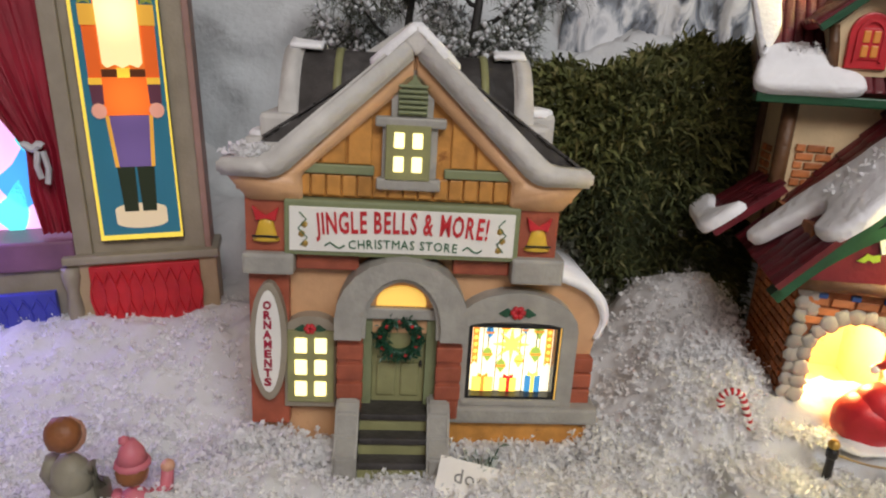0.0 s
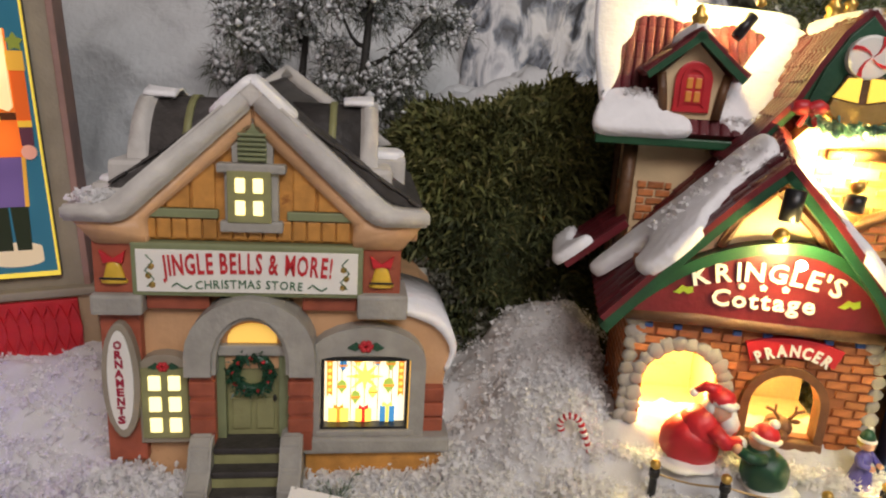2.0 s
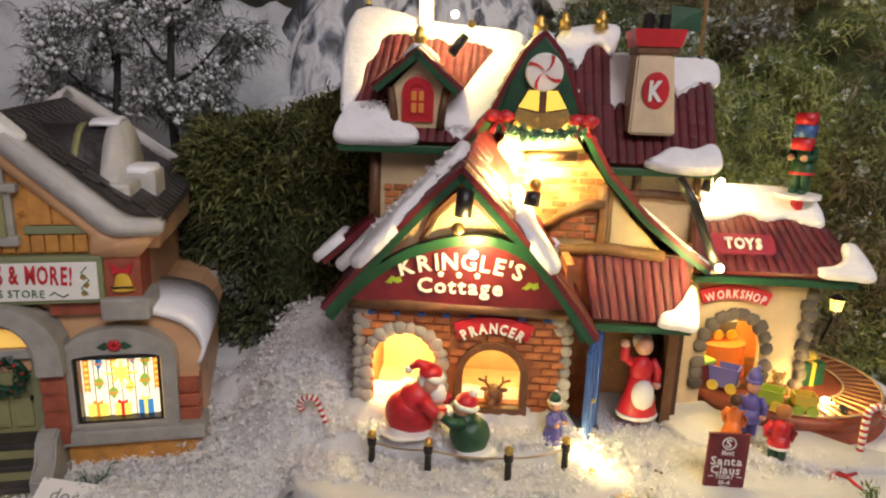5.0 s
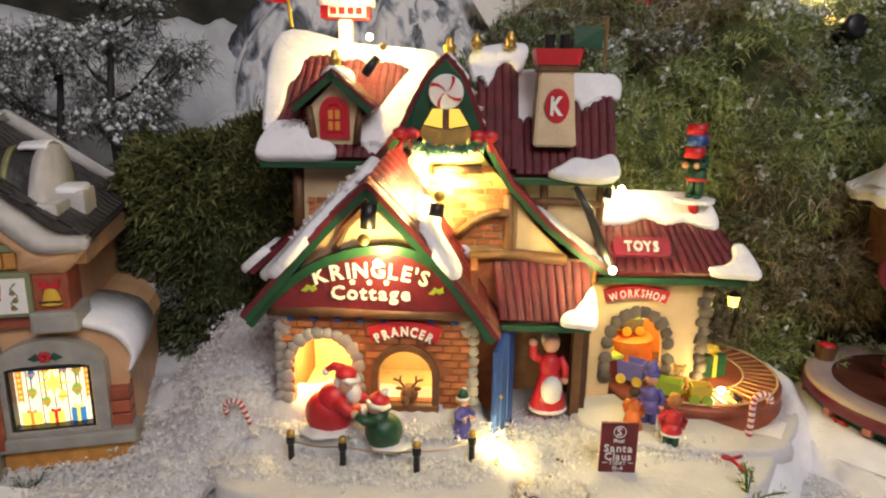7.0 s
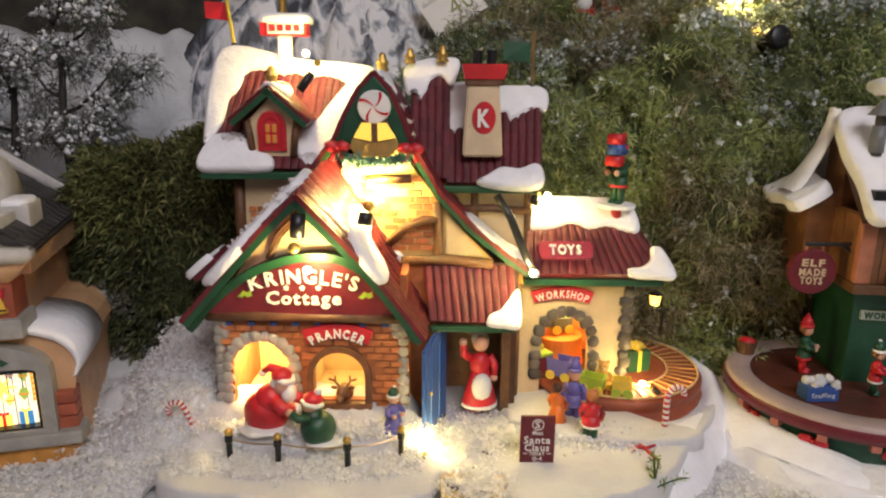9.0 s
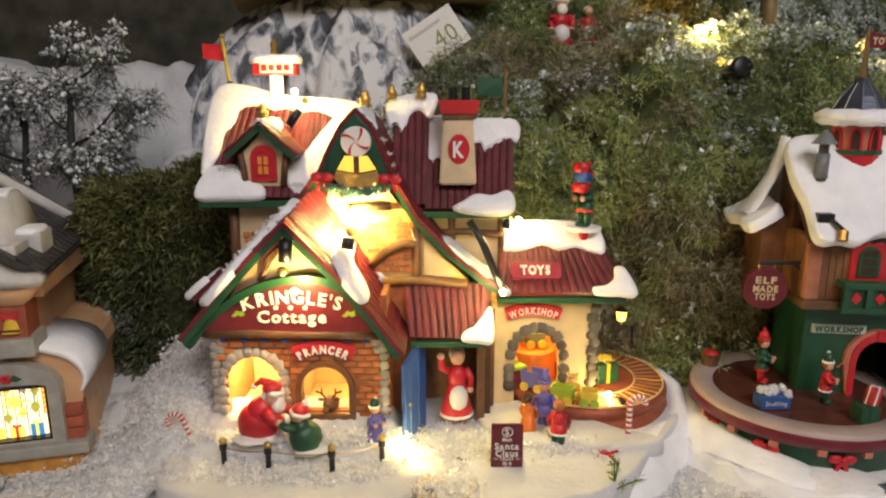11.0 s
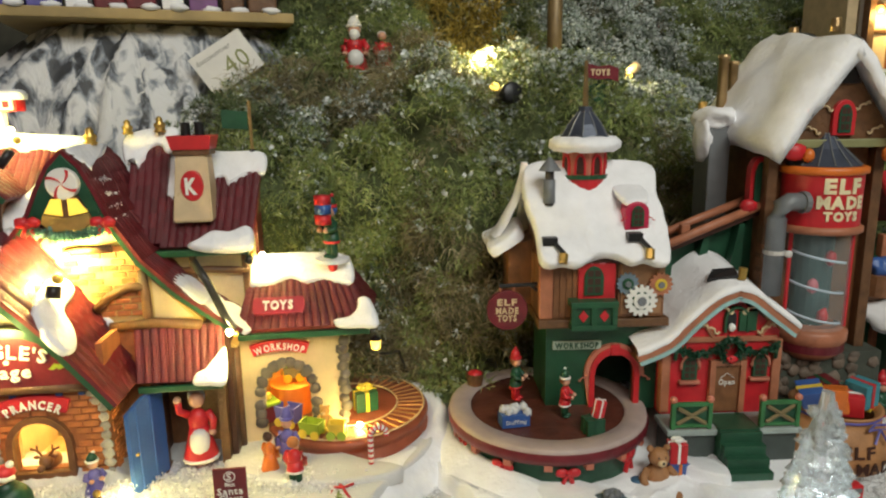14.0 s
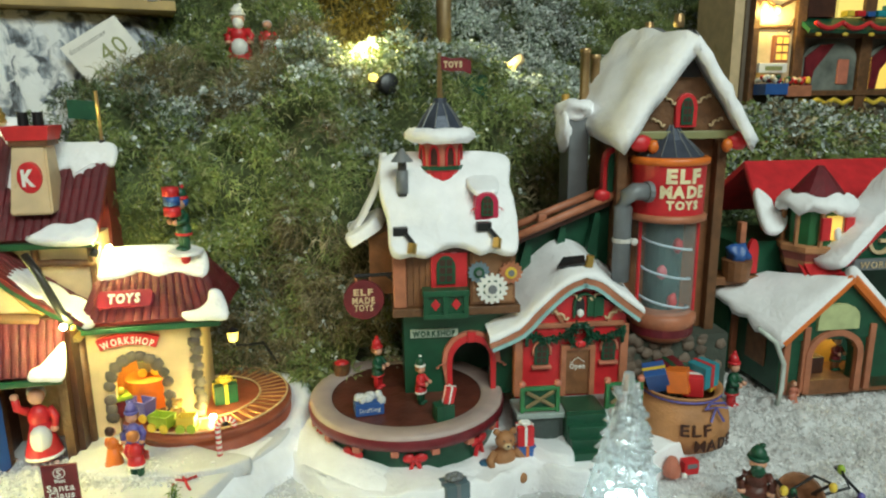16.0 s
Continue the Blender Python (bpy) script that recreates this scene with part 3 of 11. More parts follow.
            kinds["frosted_tufts" if rng.random() < dust * (0.5 + k[2]) else kind][0].append((p, tuple(k)))
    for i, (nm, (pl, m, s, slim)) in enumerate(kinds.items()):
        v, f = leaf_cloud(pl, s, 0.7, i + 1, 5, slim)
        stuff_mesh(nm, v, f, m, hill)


moss_hill()


def hedge():
    h = thing("hedge", "olive green artificial grass hedge between the houses", "hedge", pose(0.124, 0.43, -0.005))
    rng = np.random.default_rng(5)
    bm = ball(B(), (0, 0, 0.09), (0.068, 0.036, 0.095), 3, 0.2, 3.0)
    part("hedge_core", bm, EARTH, h)
    pl, tops, pale = [], [], []
    for _ in range(10500):
        a, b = rng.random() * 2 * math.pi, rng.random()
        ca, sa = math.cos(a), math.sin(a)
        sx, sy = math.copysign(abs(ca) ** 0.75, ca), math.copysign(abs(sa) ** 0.75, sa)
        r = 1.0 if b < 0.7 else math.sqrt(max(0.0, 1 - ((b - 0.7) / 0.3) ** 2))
        z = (0.182 + 0.012 * ca + 0.014 * noise.noise(Vector((sx * r * 4, sy * r * 2, 4)))) * min(1.0, b / 0.88) ** 0.85
        k = 1 + 0.15 * noise.noise(Vector((ca * 2, sa * 2, z * 14))) + 0.08 * noise.noise(Vector((ca * 6, sa * 6, z * 45)))
        n = np.array((ca, sa, 0.35 + 2.2 * max(0, b - 0.6)))
        q = ((0.077 * r * k * sx, 0.044 * r * k * sy, z), n / np.linalg.norm(n))
        if 0.03 < z < 0.095 and sa < 0 and noise.noise(Vector((q[0][0] * 45, z * 45, 3))) > 0.12:
            pale.append(q)
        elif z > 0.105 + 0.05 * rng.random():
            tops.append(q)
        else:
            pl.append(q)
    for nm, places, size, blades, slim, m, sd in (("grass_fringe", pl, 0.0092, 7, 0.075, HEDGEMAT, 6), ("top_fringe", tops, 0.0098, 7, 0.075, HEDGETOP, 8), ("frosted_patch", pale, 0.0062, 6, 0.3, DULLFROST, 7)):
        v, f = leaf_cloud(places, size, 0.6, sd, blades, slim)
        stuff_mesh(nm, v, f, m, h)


# lighter copy for the hedge top; light from above is put into the colour
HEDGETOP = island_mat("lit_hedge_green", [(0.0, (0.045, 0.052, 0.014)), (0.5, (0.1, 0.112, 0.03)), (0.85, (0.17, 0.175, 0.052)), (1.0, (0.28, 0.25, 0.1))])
DULLFROST = island_mat("dull_frost", [(0.0, (0.07, 0.075, 0.045)), (0.5, (0.2, 0.2, 0.15)), (1.0, (0.42, 0.41, 0.36))])
hedge()


def frosted_tree(x, y, z, seed, reach, crowns):
    """A dark trunk whose limbs end in needle tufts beaded with flock; crowns are (x, y, z, radius) from the foot."""
    t = thing("snowy_tree", "dark miniature pine with snow-flocked needle tufts", "tree", pose(x, y, z))
    rng = np.random.default_rng(seed)
    bm = B()
    top = Vector((0.004, 0, reach))
    tube(bm, [(0, 0, -0.02), (0.002, 0.001, reach * 0.35), (-0.001, 0, reach * 0.7), top], 0.0052, 8, taper=0.0026)
    needles, beads = [], []
    for i, (cx, cy, cz, r) in enumerate(crowns):
        c = Vector((cx, cy, cz))
        if i % 3 == 0:
            s0 = Vector((0, 0, max(reach * 0.3, cz - 0.6 * abs(cx) - 0.012)))
            mid = s0.lerp(c, 0.55) - Vector((0, 0, 0.006))
            tube(bm, [s0, s0.lerp(mid, 0.5) - Vector((0, 0, 0.002)), mid, c], 0.0021, 6, taper=0.0008)
        for _ in range(int(9 * (r / 0.02) ** 2)):
            d = rng.normal(0, 1, 3)
            d /= np.linalg.norm(d)
            tuft = np.array(c) + d * r * rng.uniform(0.3, 1.0)
            e = rng.normal(0, 1, (16, 3)) + d * 0.6
            e /= np.linalg.norm(e, axis=1, keepdims=True)
            needles.extend((tuple(tuft), tuple(k)) for k in e)
            up = e[(e[:, 2] > -0.45)]
            beads.append(tuft + up * rng.uniform(0.004, 0.0105, (len(up), 1)))
    part("trunk", bm, BARK, t, smooth=True)
    v, f = leaf_cloud(needles, 0.0125, 0.35, seed, 3, 0.022)
    stuff_mesh("needles", v, f, NEEDLE, t)
    p = np.concatenate(beads)
    unit, tri = np.array(((1, 0, 0), (-1, 0, 0), (0, 1, 0), (0, -1, 0), (0, 0, 1), (0, 0, -1)), float), np.array(((0, 2, 4), (2, 1, 4), (1, 3, 4), (3, 0, 4), (2, 0, 5), (1, 2, 5), (3, 1, 5), (0, 3, 5)))
    r = 0.001 + 0.0022 * rng.random((len(p), 1, 1)) ** 2
    vs = (p[:, None, :] + unit[None] * r * (0.7 + 0.6 * rng.random((len(p), 6, 1)))).reshape(-1, 3)
    fs = (tri[None] + (np.arange(len(p)) * 6)[:, None, None]).reshape(-1, 3)
    ob = stuff_mesh("flocked_snow", vs.tolist(), fs.tolist(), FLOCK, t)
    ob.data.polygons.foreach_set("use_smooth", [True] * len(ob.data.polygons))


BARK = mat("black_bark", (0.022, 0.02, 0.018), 0.7, 0.3, 200, 0.4, 400)
NEEDLE = island_mat("dark_pine_needle", [(0.0, (0.03, 0.035, 0.025)), (0.7, (0.09, 0.1, 0.07)), (1.0, (0.22, 0.24, 0.2))])
FLOCK = mat("white_flock", (0.82, 0.84, 0.86), 0.9, 0.15, 300, 0.0, spec=0.1)


def crown_of(seed, cx, cz, rx, rz, n, low):
    """Tuft places spread through an uneven crown."""
    rng = random.Random(seed)
    out = []
    while len(out) < n:
        a, b = rng.uniform(-1, 1), rng.uniform(-1, 1)
        if a * a + b * b > 1 or cz + rz * b < low:
            continue
        out.append((cx + rx * a, rng.uniform(-0.03, 0.03), cz + rz * b, rng.uniform(0.012, 0.021)))
    return out


frosted_tree(0.022, 0.5, 0.06, 11, 0.19, crown_of(3, 0.012, 0.175, 0.056, 0.062, 26, 0.1))
frosted_tree(-0.03, 0.535, 0.06, 23, 0.165, crown_of(5, -0.018, 0.15, 0.048, 0.055, 18, 0.08))

# ---- christmas store ----
def lattice_panes(parent, name, x0, x1, z0, z1, nx, nz, y, gap, material, bar_mat, top_arch=False):
    """A glazed window: a backing frame with separate lit panes."""
    win = part(name, box(B(), x0 - gap, x1 + gap, y, y + 0.003, z0 - gap, z1 + gap, 0.0004), bar_mat, parent)
    w, h = (x1 - x0 - gap * (nx - 1)) / nx, (z1 - z0 - gap * (nz - 1)) / nz
    for i in range(nx):
        for j in range(nz):
            a, c = x0 + i * (w + gap), z0 + j * (h + gap)
            part("pane", box(B(), a, a + w, y - 0.0008, y + 0.001, c, c + h, 0.0006), material, win)
    return win


def star(cx, cz, r, r2, n, turn=90.0):
    return [(cx + (r if i % 2 == 0 else r2) * math.cos(radians(turn + 180 * i / n)), cz + (r if i % 2 == 0 else r2) * math.sin(radians(turn + 180 * i / n))) for i in range(2 * n)]


def wreath(parent, cx, y, cz, r, berries=14, name="wreath"):
    w = part(name, tube(B(), [(cx + r * math.cos(radians(a)), y + r * 0.1, cz + r * math.sin(radians(a))) for a in range(0, 361, 20)], r * 0.3, 7), DARKGREEN, parent, smooth=True)
    pl = []
    for i in range(90):
        a = 2 * math.pi * i / 90
        k = 0.8 + 0.4 * ((i * 7) % 5) / 4
        pl.append(((cx + r * k * math.cos(a), y - r * 0.12 * ((i * 3) % 4), cz + r * k * math.sin(a)), (math.cos(a) * 0.4, -1.0, math.sin(a) * 0.4)))
    v, f = leaf_cloud(pl, r * 0.34, 0.7, 5, 5, 0.2)
    stuff_mesh("fir_tuft", v, f, DARKGREEN, w)
    if berries:
        for i in range(berries):
            a = 2 * math.pi * (i + 0.3) / berries
            part("berry", ball(B(), (cx + r * 1.05 * math.cos(a), y - r * 0.22, cz + r * 1.0 * math.sin(a)), r * 0.15, 1), RED, w)
    return w


def holly(parent, cx, y, cz, s):
    bm = B()
    for sx in (-1, 1):
        prism(bm, [(cx + sx * s * 0.2, cz), (cx + sx * s * 0.8, cz + s * 0.45), (cx + sx * s * 1.5, cz - s * 0.05), (cx + sx * s * 0.9, cz - s * 0.35)], y, y + 0.0015, 0.0004)
    h = part("holly", bm, DARKGREEN, parent)
    bm = B()
    for i in range(6):
        a = i * 1.05
        ball(bm, (cx + s * 0.36 * math.cos(a), y - 0.0004, cz + s * 0.12 + s * 0.3 * math.sin(a)), (s * 0.3, s * 0.2, s * 0.3), 1)
    part("blossom", bm, RED, h)


def smooth_open(pts, k=4):
    """A smooth open line through the given points."""
    q = [Vector(p) for p in [pts[0]] + list(pts) + [pts[-1]]]
    out = []
    for i in range(1, len(q) - 2):
        for j in range(k):
            t = j / k
            a, b, c, d = q[i - 1], q[i], q[i + 1], q[i + 2]
            out.append(tuple(0.5 * (2 * b + (c - a) * t + (2 * a - 5 * b + 4 * c - d) * t * t + (3 * b - a - 3 * c + d) * t ** 3)))
    return out + [tuple(q[-2])]


def christmas_store():
    S = thing("christmas_store", "small painted porcelain Christmas store with lit windows and snowy grey roof", "model house", pose(-0.014, 0.279, 0, 0, 0, 3.5))
    # body and the swelling bay on the right
    body = part("wall", prism(B(), [(-0.0635, -0.01), (0.091, -0.01), (0.091, 0.05), (0.0955, 0.0675), (0.0925, 0.0755), (0.085, 0.0825), (0.0712, 0.0877), (0.066, 0.0877),
                                    (0.066, 0.125), (-0.0635, 0.125)], 0.004, 0.128, 0.0012), PEACH, S)
    part("gable_wall", prism(B(), [(-0.062, 0.122), (0.066, 0.122), (0.003, 0.18)], 0.006, 0.128), PEACH, S)
    part("plinth", box(B(), 0.0255, 0.0925, -0.003, 0.02, -0.012, 0.0178, 0.001), ORANGEWOOD, S, "orange-brown plinth")
    part("sill", box(B(), 0.0245, 0.0955, -0.008, 0.012, 0.0178, 0.0262, 0.0016), GREY, S)
    # corner pilasters with bells
    for x0, x1, bx in ((-0.0665, -0.0485, -0.0575), (0.0508, 0.0685, 0.0597)):
        p = part("pilaster", box(B(), x0, x1, -0.003, 0.02, 0.0966, 0.1215, 0.001), BRICKRED, S, "brick-red pilaster")
        bm = lathe(B(), [(0.0056, 0.1015), (0.0058, 0.1025), (0.0046, 0.104), (0.0036, 0.108), (0.0026, 0.1115), (0.0006, 0.1125)], bx, -0.0032, 14, sy=0.4)
        bell = part("bell", bm, BELLGOLD, p, "gold bell", True)
        bm = prism(B(), [(bx - 0.0055, 0.1165), (bx, 0.1125), (bx + 0.0055, 0.1165), (bx + 0.004, 0.1105), (bx, 0.1118), (bx - 0.004, 0.1105)], -0.0048, -0.0028, 0.0003)
        part("bow", bm, RED, bell)
        bm = box(B(), bx - 0.0056, bx + 0.0056, -0.0059, -0.0053, 0.1036, 0.1044)
        part("stripe", bm, BLACK, bell)
    part("ledge", box(B(), -0.0675, -0.0455, -0.007, 0.02, 0.0872, 0.0968, 0.0016), GREY, S)
    part("ledge", box(B(), 0.0488, 0.0722, -0.007, 0.02, 0.0865, 0.0985, 0.0016), GREY, S)
    part("pilaster", box(B(), -0.066, -0.0485, -0.001, 0.02, 0.012, 0.0872, 0.001), BRICKRED, S, "brick-red pilaster")
    for z in (0.0295, 0.0375, 0.0455):
        part("brick", box(B(), 0.0815, 0.0925, -0.0015, 0.012, z - 0.0035, z + 0.0038, 0.0009), BRICKRED, S)
    for x0, x1 in ((-0.0455, -0.018), (0.0235, 0.0488)):
        part("brick_band", box(B(), x0, x1, -0.001, 0.012, 0.0885, 0.0955, 0.001), BRICKRED, S)
    # grey snow-covered rakes running out into flat eave slabs, peach soffits under them
    AX, AZ = 0.003, 0.1922
    for s, xe, ze in ((-1, -0.0765, 0.1372), (1, 0.0805, 0.1385)):
        kx = xe - s * 0.0185
        outer = [(AX, AZ), (kx, ze + 0.0012), (kx + s * 0.004, ze), (xe, ze - 0.0006)]
        inner = [(AX, AZ - 0.0118), (kx - s * 0.0095, ze - 0.0052), (kx - s * 0.004, ze - 0.0078), (xe, ze - 0.0075)]
        bm = band(B(), outer, inner, -0.0085, 0.007)
        bmesh.ops.bevel(bm, geom=bm.edges[:], offset=0.0014, segments=2, affect="EDGES")
        rake = part("rake", bm, SNOWGREY, S, "grey snow-covered rake", True)
        bm = B()
        d = Vector((kx - AX, 0, ze - AZ))
        snow_patch(bm, (AX, -0.0075, AZ + 0.0005), d.normalized(), (0, 1, 0), [(0.001, -0.0008), (0.012, -0.0008), (0.02, 0.002), (0.024, 0.007), (0.02, 0.0145), (0.001, 0.0145)], 0.002, seed=s + 5)
        part("snow", bm, SNOWPAINT, rake)
        peach_in = [(AX, AZ - 0.0205), (kx - s * 0.0155, 0.131), (kx - s * 0.0158, 0.124), (kx - s * 0.0158, 0.1195)]
        peach_out = [(AX, AZ - 0.0105), (kx - s * 0.008, ze - 0.0048), (xe - s * 0.0025, ze - 0.0068), (kx + s * 0.0065, 0.1195)]
        bm = band(B(), peach_out, peach_in, -0.005, 0.03)
        bmesh.ops.bevel(bm, geom=bm.edges[:], offset=0.0008, segments=2, affect="EDGES")
        part("soffit", bm, PEACH, S, smooth=True)
        part("eave", box(B(), min(kx, xe - s * 0.004), max(kx, xe - s * 0.004), 0.007, 0.128, 0.121, ze, 0.0012), PEACH, S)
    # planked gable field
    field = part("gable_field", prism(B(), [(-0.046, 0.1212), (0.052, 0.1212), (0.052, 0.1300), (0.003, 0.1765), (-0.046, 0.1300)], -0.001, 0.006), ORANGEWOOD, S, "orange planked gable field")
    for i in range(15):
        x0 = -0.0452 + i * 0.00647
        x1 = x0 + 0.0058
        part("plank", box(B(), x0, x1, -0.0026, 0.0, 0.1222, 0.1312, 0.0007), ORANGEWOOD, field)
    for i in range(9):
        x0 = -0.0452 + i * 0.0108
        x1 = x0 + 0.0098
        if -0.014 < x0 and x1 < 0.0195:
            continue
        z = [0.1765 - abs(x - 0.003) * 0.952 - 0.002 for x in (x0, x1)]
        if min(z) < 0.1365:
            xs = [x0, x1]
            z = [max(0.1362, q) for q in z]
        part("plank", prism(B(), [(x0, 0.1358), (x1, 0.1358), (x1, z[1]), (x0, z[0])], -0.0026, 0.0, 0.0007), ORANGEWOOD, field)
    for x0, x1 in ((-0.0445, -0.0125), (0.017, 0.0495)):
        part("green_rail", box(B(), x0, x1, -0.0036, 0.0, 0.1316, 0.1356, 0.0007), SAGE, field)
    # dark shingles behind the rakes
    for s, xe, ze in ((-1, -0.0755, 0.1368), (1, 0.0795, 0.139)):
        top = (AX, AZ - 0.002)
        bm = slab(B(), (xe, 0.006, ze - 0.004), (top[0], 0.006, top[1] - 0.004), (top[0], 0.13, top[1] + 0.001), (xe, 0.13, ze + 0.001), 0.005)
        r = part("roof", bm, CHARCOAL, S, "dark shingled roof")
        d = Vector((top[0] - xe, 0, top[1] - ze))
        ln = d.length
        shingle = mesh_of(box(B(), -0.0042, 0.0042, 0, 0.0085, 0, 0.0012, 0.0003), "shingle", CHARCOAL)
        for i in range(11):
            for j in range(15):
                q = Vector((xe, 0.0085 + j * 0.0085 + (0.004 if i % 2 else 0), ze - 0.004 + j * 0.00034)) + d * (i + 0.2) / 11
                ax = Vector((d.x / ln, 0, d.z / ln))
                nz = Vector((-ax.z * 1, 0, ax.x)) if ax.x > 0 else Vector((ax.z, 0, -ax.x))
                R = Matrix((Vector((0, 1, 0)), ax, nz)).transposed().to_4x4()
                if q.y < 0.122:
                    piece("shingle", shingle, r, Matrix.Translation(q + Vector((0, 0, 0.0006))) @ R)
        bm = slab(B(), (xe, 0.126, ze + 0.0085), (top[0], 0.126, top[1] + 0.0105), (top[0], 0.135, top[1] + 0.0105), (xe, 0.135, ze + 0.0085), 0.009, 0, 0.001)
        part("back_rake", bm, SNOWGREY, S, smooth=True)

    def ends(x0, x1, y0, ry, z0, rz, a0, a1):
        """A plate between x0 and x1 with a rounded outline in y and z."""
        bm = B()
        pr = [(y0 + ry * (1 - math.cos(radians(t))), z0 + rz * math.sin(radians(t))) for t in range(a0, a1 + 1, 12)]
        pr += [(y0 + 2 * ry, z0 - 0.006), (y0, z0 - 0.006)]
        a = [bm.verts.new((x0, y, z)) for y, z in pr]
        c = [bm.verts.new((x1, y, z)) for y, z in pr]
        bm.faces.new(a)
        bm.faces.new(c[::-1])
        for i in range(len(pr)):
            bm.faces.new((a[i], c[i], c[(i + 1) % len(pr)], a[(i + 1) % len(pr)])).smooth = True
        return bm

    # barrel dormers between thin stone end walls
    for s, a, b in ((-1, -0.0475, -0.008), (1, 0.012, 0.049)):
        dorm = part("dormer", ends(a, b, 0.016, 0.03, 0.14, 0.042, 0, 180), CHARCOAL, S, "dark barrel dormer")
        xs = -0.0325 if s < 0 else 0.0335
        part("stripe", ends(xs, xs + 0.0034, 0.0152, 0.0308, 0.14, 0.043, 12, 168), OLIVE, dorm, "pale olive stripe")
        px0, px1 = (a - 0.0078, a + 0.0005) if s < 0 else (b - 0.0005, b + 0.0078)
        bm = ends(px0, px1, 0.0125, 0.034, 0.14, 0.044, 0, 180)
        bmesh.ops.bevel(bm, geom=[e for e in bm.edges if abs(e.verts[0].co.x - e.verts[1].co.x) < 1e-6], offset=0.0012, segments=2, affect="EDGES")
        part("parapet", bm, SNOWGREY, S, smooth=True)
        bm, cap = B(), []
        xa, xb = (px0 + 0.0022, a + 0.009) if s < 0 else (b - 0.009, px1 - 0.0022)
        for k in range(9):
            t = radians(70 + 6 * k)
            row = []
            for lift in (0.0001, 0.0019):
                for x in (xa, xa + 0.2 * (xb - xa), xb - 0.2 * (xb - xa), xb):
                    inner = x != px0 and (x > px0 + 0.009 if s < 0 else x < px1 - 0.009)
                    wave = 0.0012 * noise.noise(Vector((x * 200, k * 0.7, s))) - (0.0012 if x in (xa, xb) and lift > 0.002 else 0) - (0.0006 if inner else 0)
                    row.append(bm.verts.new((x, 0.0125 + 0.034 - (0.034 + lift + wave) * math.cos(t), 0.14 + (0.044 + lift + wave) * math.sin(t))))
            cap.append([row[0], row[1], row[2], row[3], row[7], row[6], row[5], row[4]])
        for p, q in zip(cap, cap[1:]):
            for i in range(8):
                bm.faces.new((p[i], p[(i + 1) % 8], q[(i + 1) % 8], q[i])).smooth = True
        bm.faces.new(cap[0])
        bm.faces.new(cap[-1][::-1])
        part("snow_cap", bm, SNOWPAINT, S, smooth=True)
        fx = (px0 - 0.007, px1) if s < 0 else (px0, px1 + 0.007)
        part("parapet_foot", box(B(), fx[0], fx[1], 0.009, 0.05, 0.132, 0.1545, 0.0025), SNOWGREY, S)
        fx = (px0 - 0.013, px1) if s < 0 else (px0, px1 + 0.0145)
        part("parapet_foot", box(B(), fx[0], fx[1], 0.006 if s < 0 else 0.034, 0.06, 0.13, 0.1445 if s < 0 else 0.158, 0.0025), SNOWGREY, S)
        fx = (px0 - 0.011, px1 - 0.004) if s < 0 else (px0 + 0.005, px1 + 0.0125)
        part("foot_snow", snow_patch(B(), (fx[0], 0.012 if s < 0 else 0.036, 0.1445 if s < 0 else 0.158), (1, 0, 0), (0, 1, 0), [(0, 0), (fx[1] - fx[0], 0), (fx[1] - fx[0], 0.02), (0.5 * (fx[1] - fx[0]), 0.023), (0, 0.02)], 0.002, seed=s + 71), SNOWPAINT, S)
    part("rake_peak", prism(B(), [(AX - 0.006, AZ - 0.0052), (AX, AZ - 0.0002), (AX + 0.006, AZ - 0.0052), (AX, AZ - 0.0112)], -0.0088, 0.004, 0.0012), SNOWGREY, S)
    part("ridge_snow", tube(B(), [(AX, -0.0075, 0.1902), (AX, 0.004, 0.1902), (AX, 0.012, 0.1895)], 0.0032, 9), SNOWPAINT, S, smooth=True)
    fluff(S, "loose_snow", [((-0.064, 0.006, 0.1388), (0.008, 0.011, 0.0035), 420)], 31, 0.0026)
    # attic window
    at = part("attic_window", box(B(), -0.0115, 0.0155, -0.006, 0.003, 0.1262, 0.1312, 0.001), GREY, S)
    box_bm = box(B(), -0.0095, 0.0135, -0.0045, 0.003, 0.131, 0.153, 0.0008)
    part("surround", box_bm, GREY, at)
    part("cornice", box(B(), -0.0125, 0.0168, -0.0066, 0.003, 0.1525, 0.1566, 0.001), GREY, at)
    part("vent_surround", prism(B(), arched(-0.0062, 0.0112, 0.1562, 0.168, 0.1765), -0.0042, 0.003, 0.0006), GREY, at)
    vent = part("vent", prism(B(), arched(-0.0034, 0.0086, 0.1572, 0.1662, 0.1735), -0.005, 0.0, 0.0003), SAGE, at)
    for i in range(6):
        part("slat", box(B(), -0.0033, 0.0085, -0.0062, -0.0046, 0.158 + i * 0.0021, 0.1592 + i * 0.0021, 0.0003), SAGE, vent)
    lattice_panes(at, "casement", -0.0046, 0.0072, 0.1342, 0.1505, 2, 2, -0.0066, 0.0034, LIT, OLIVE)
    # main sign
    fr = part("name_board", box(B(), -0.0498, 0.0512, -0.0055, 0.004, 0.0962, 0.1208, 0.0012), SAGE, S, "white name board in a sage frame")
    part("board", box(B(), -0.0474, 0.0488, -0.0062, -0.004, 0.0985, 0.1178, 0.0003), WHITE, fr)
    part("lettering", letters(B(), "JINGLE BELLS & MORE!", 0.0125, (0.001, -0.0064, 0.1062), 0.073, 0.0004, 0.0016, 0.00035, tall=1.05), RED, fr)
    part("lettering", letters(B(), "CHRISTMAS STORE", 0.0056, (0.001, -0.0064, 0.1), 0.047, 0.0004, 0.0008, 0.00005), SIGNGREEN, fr)
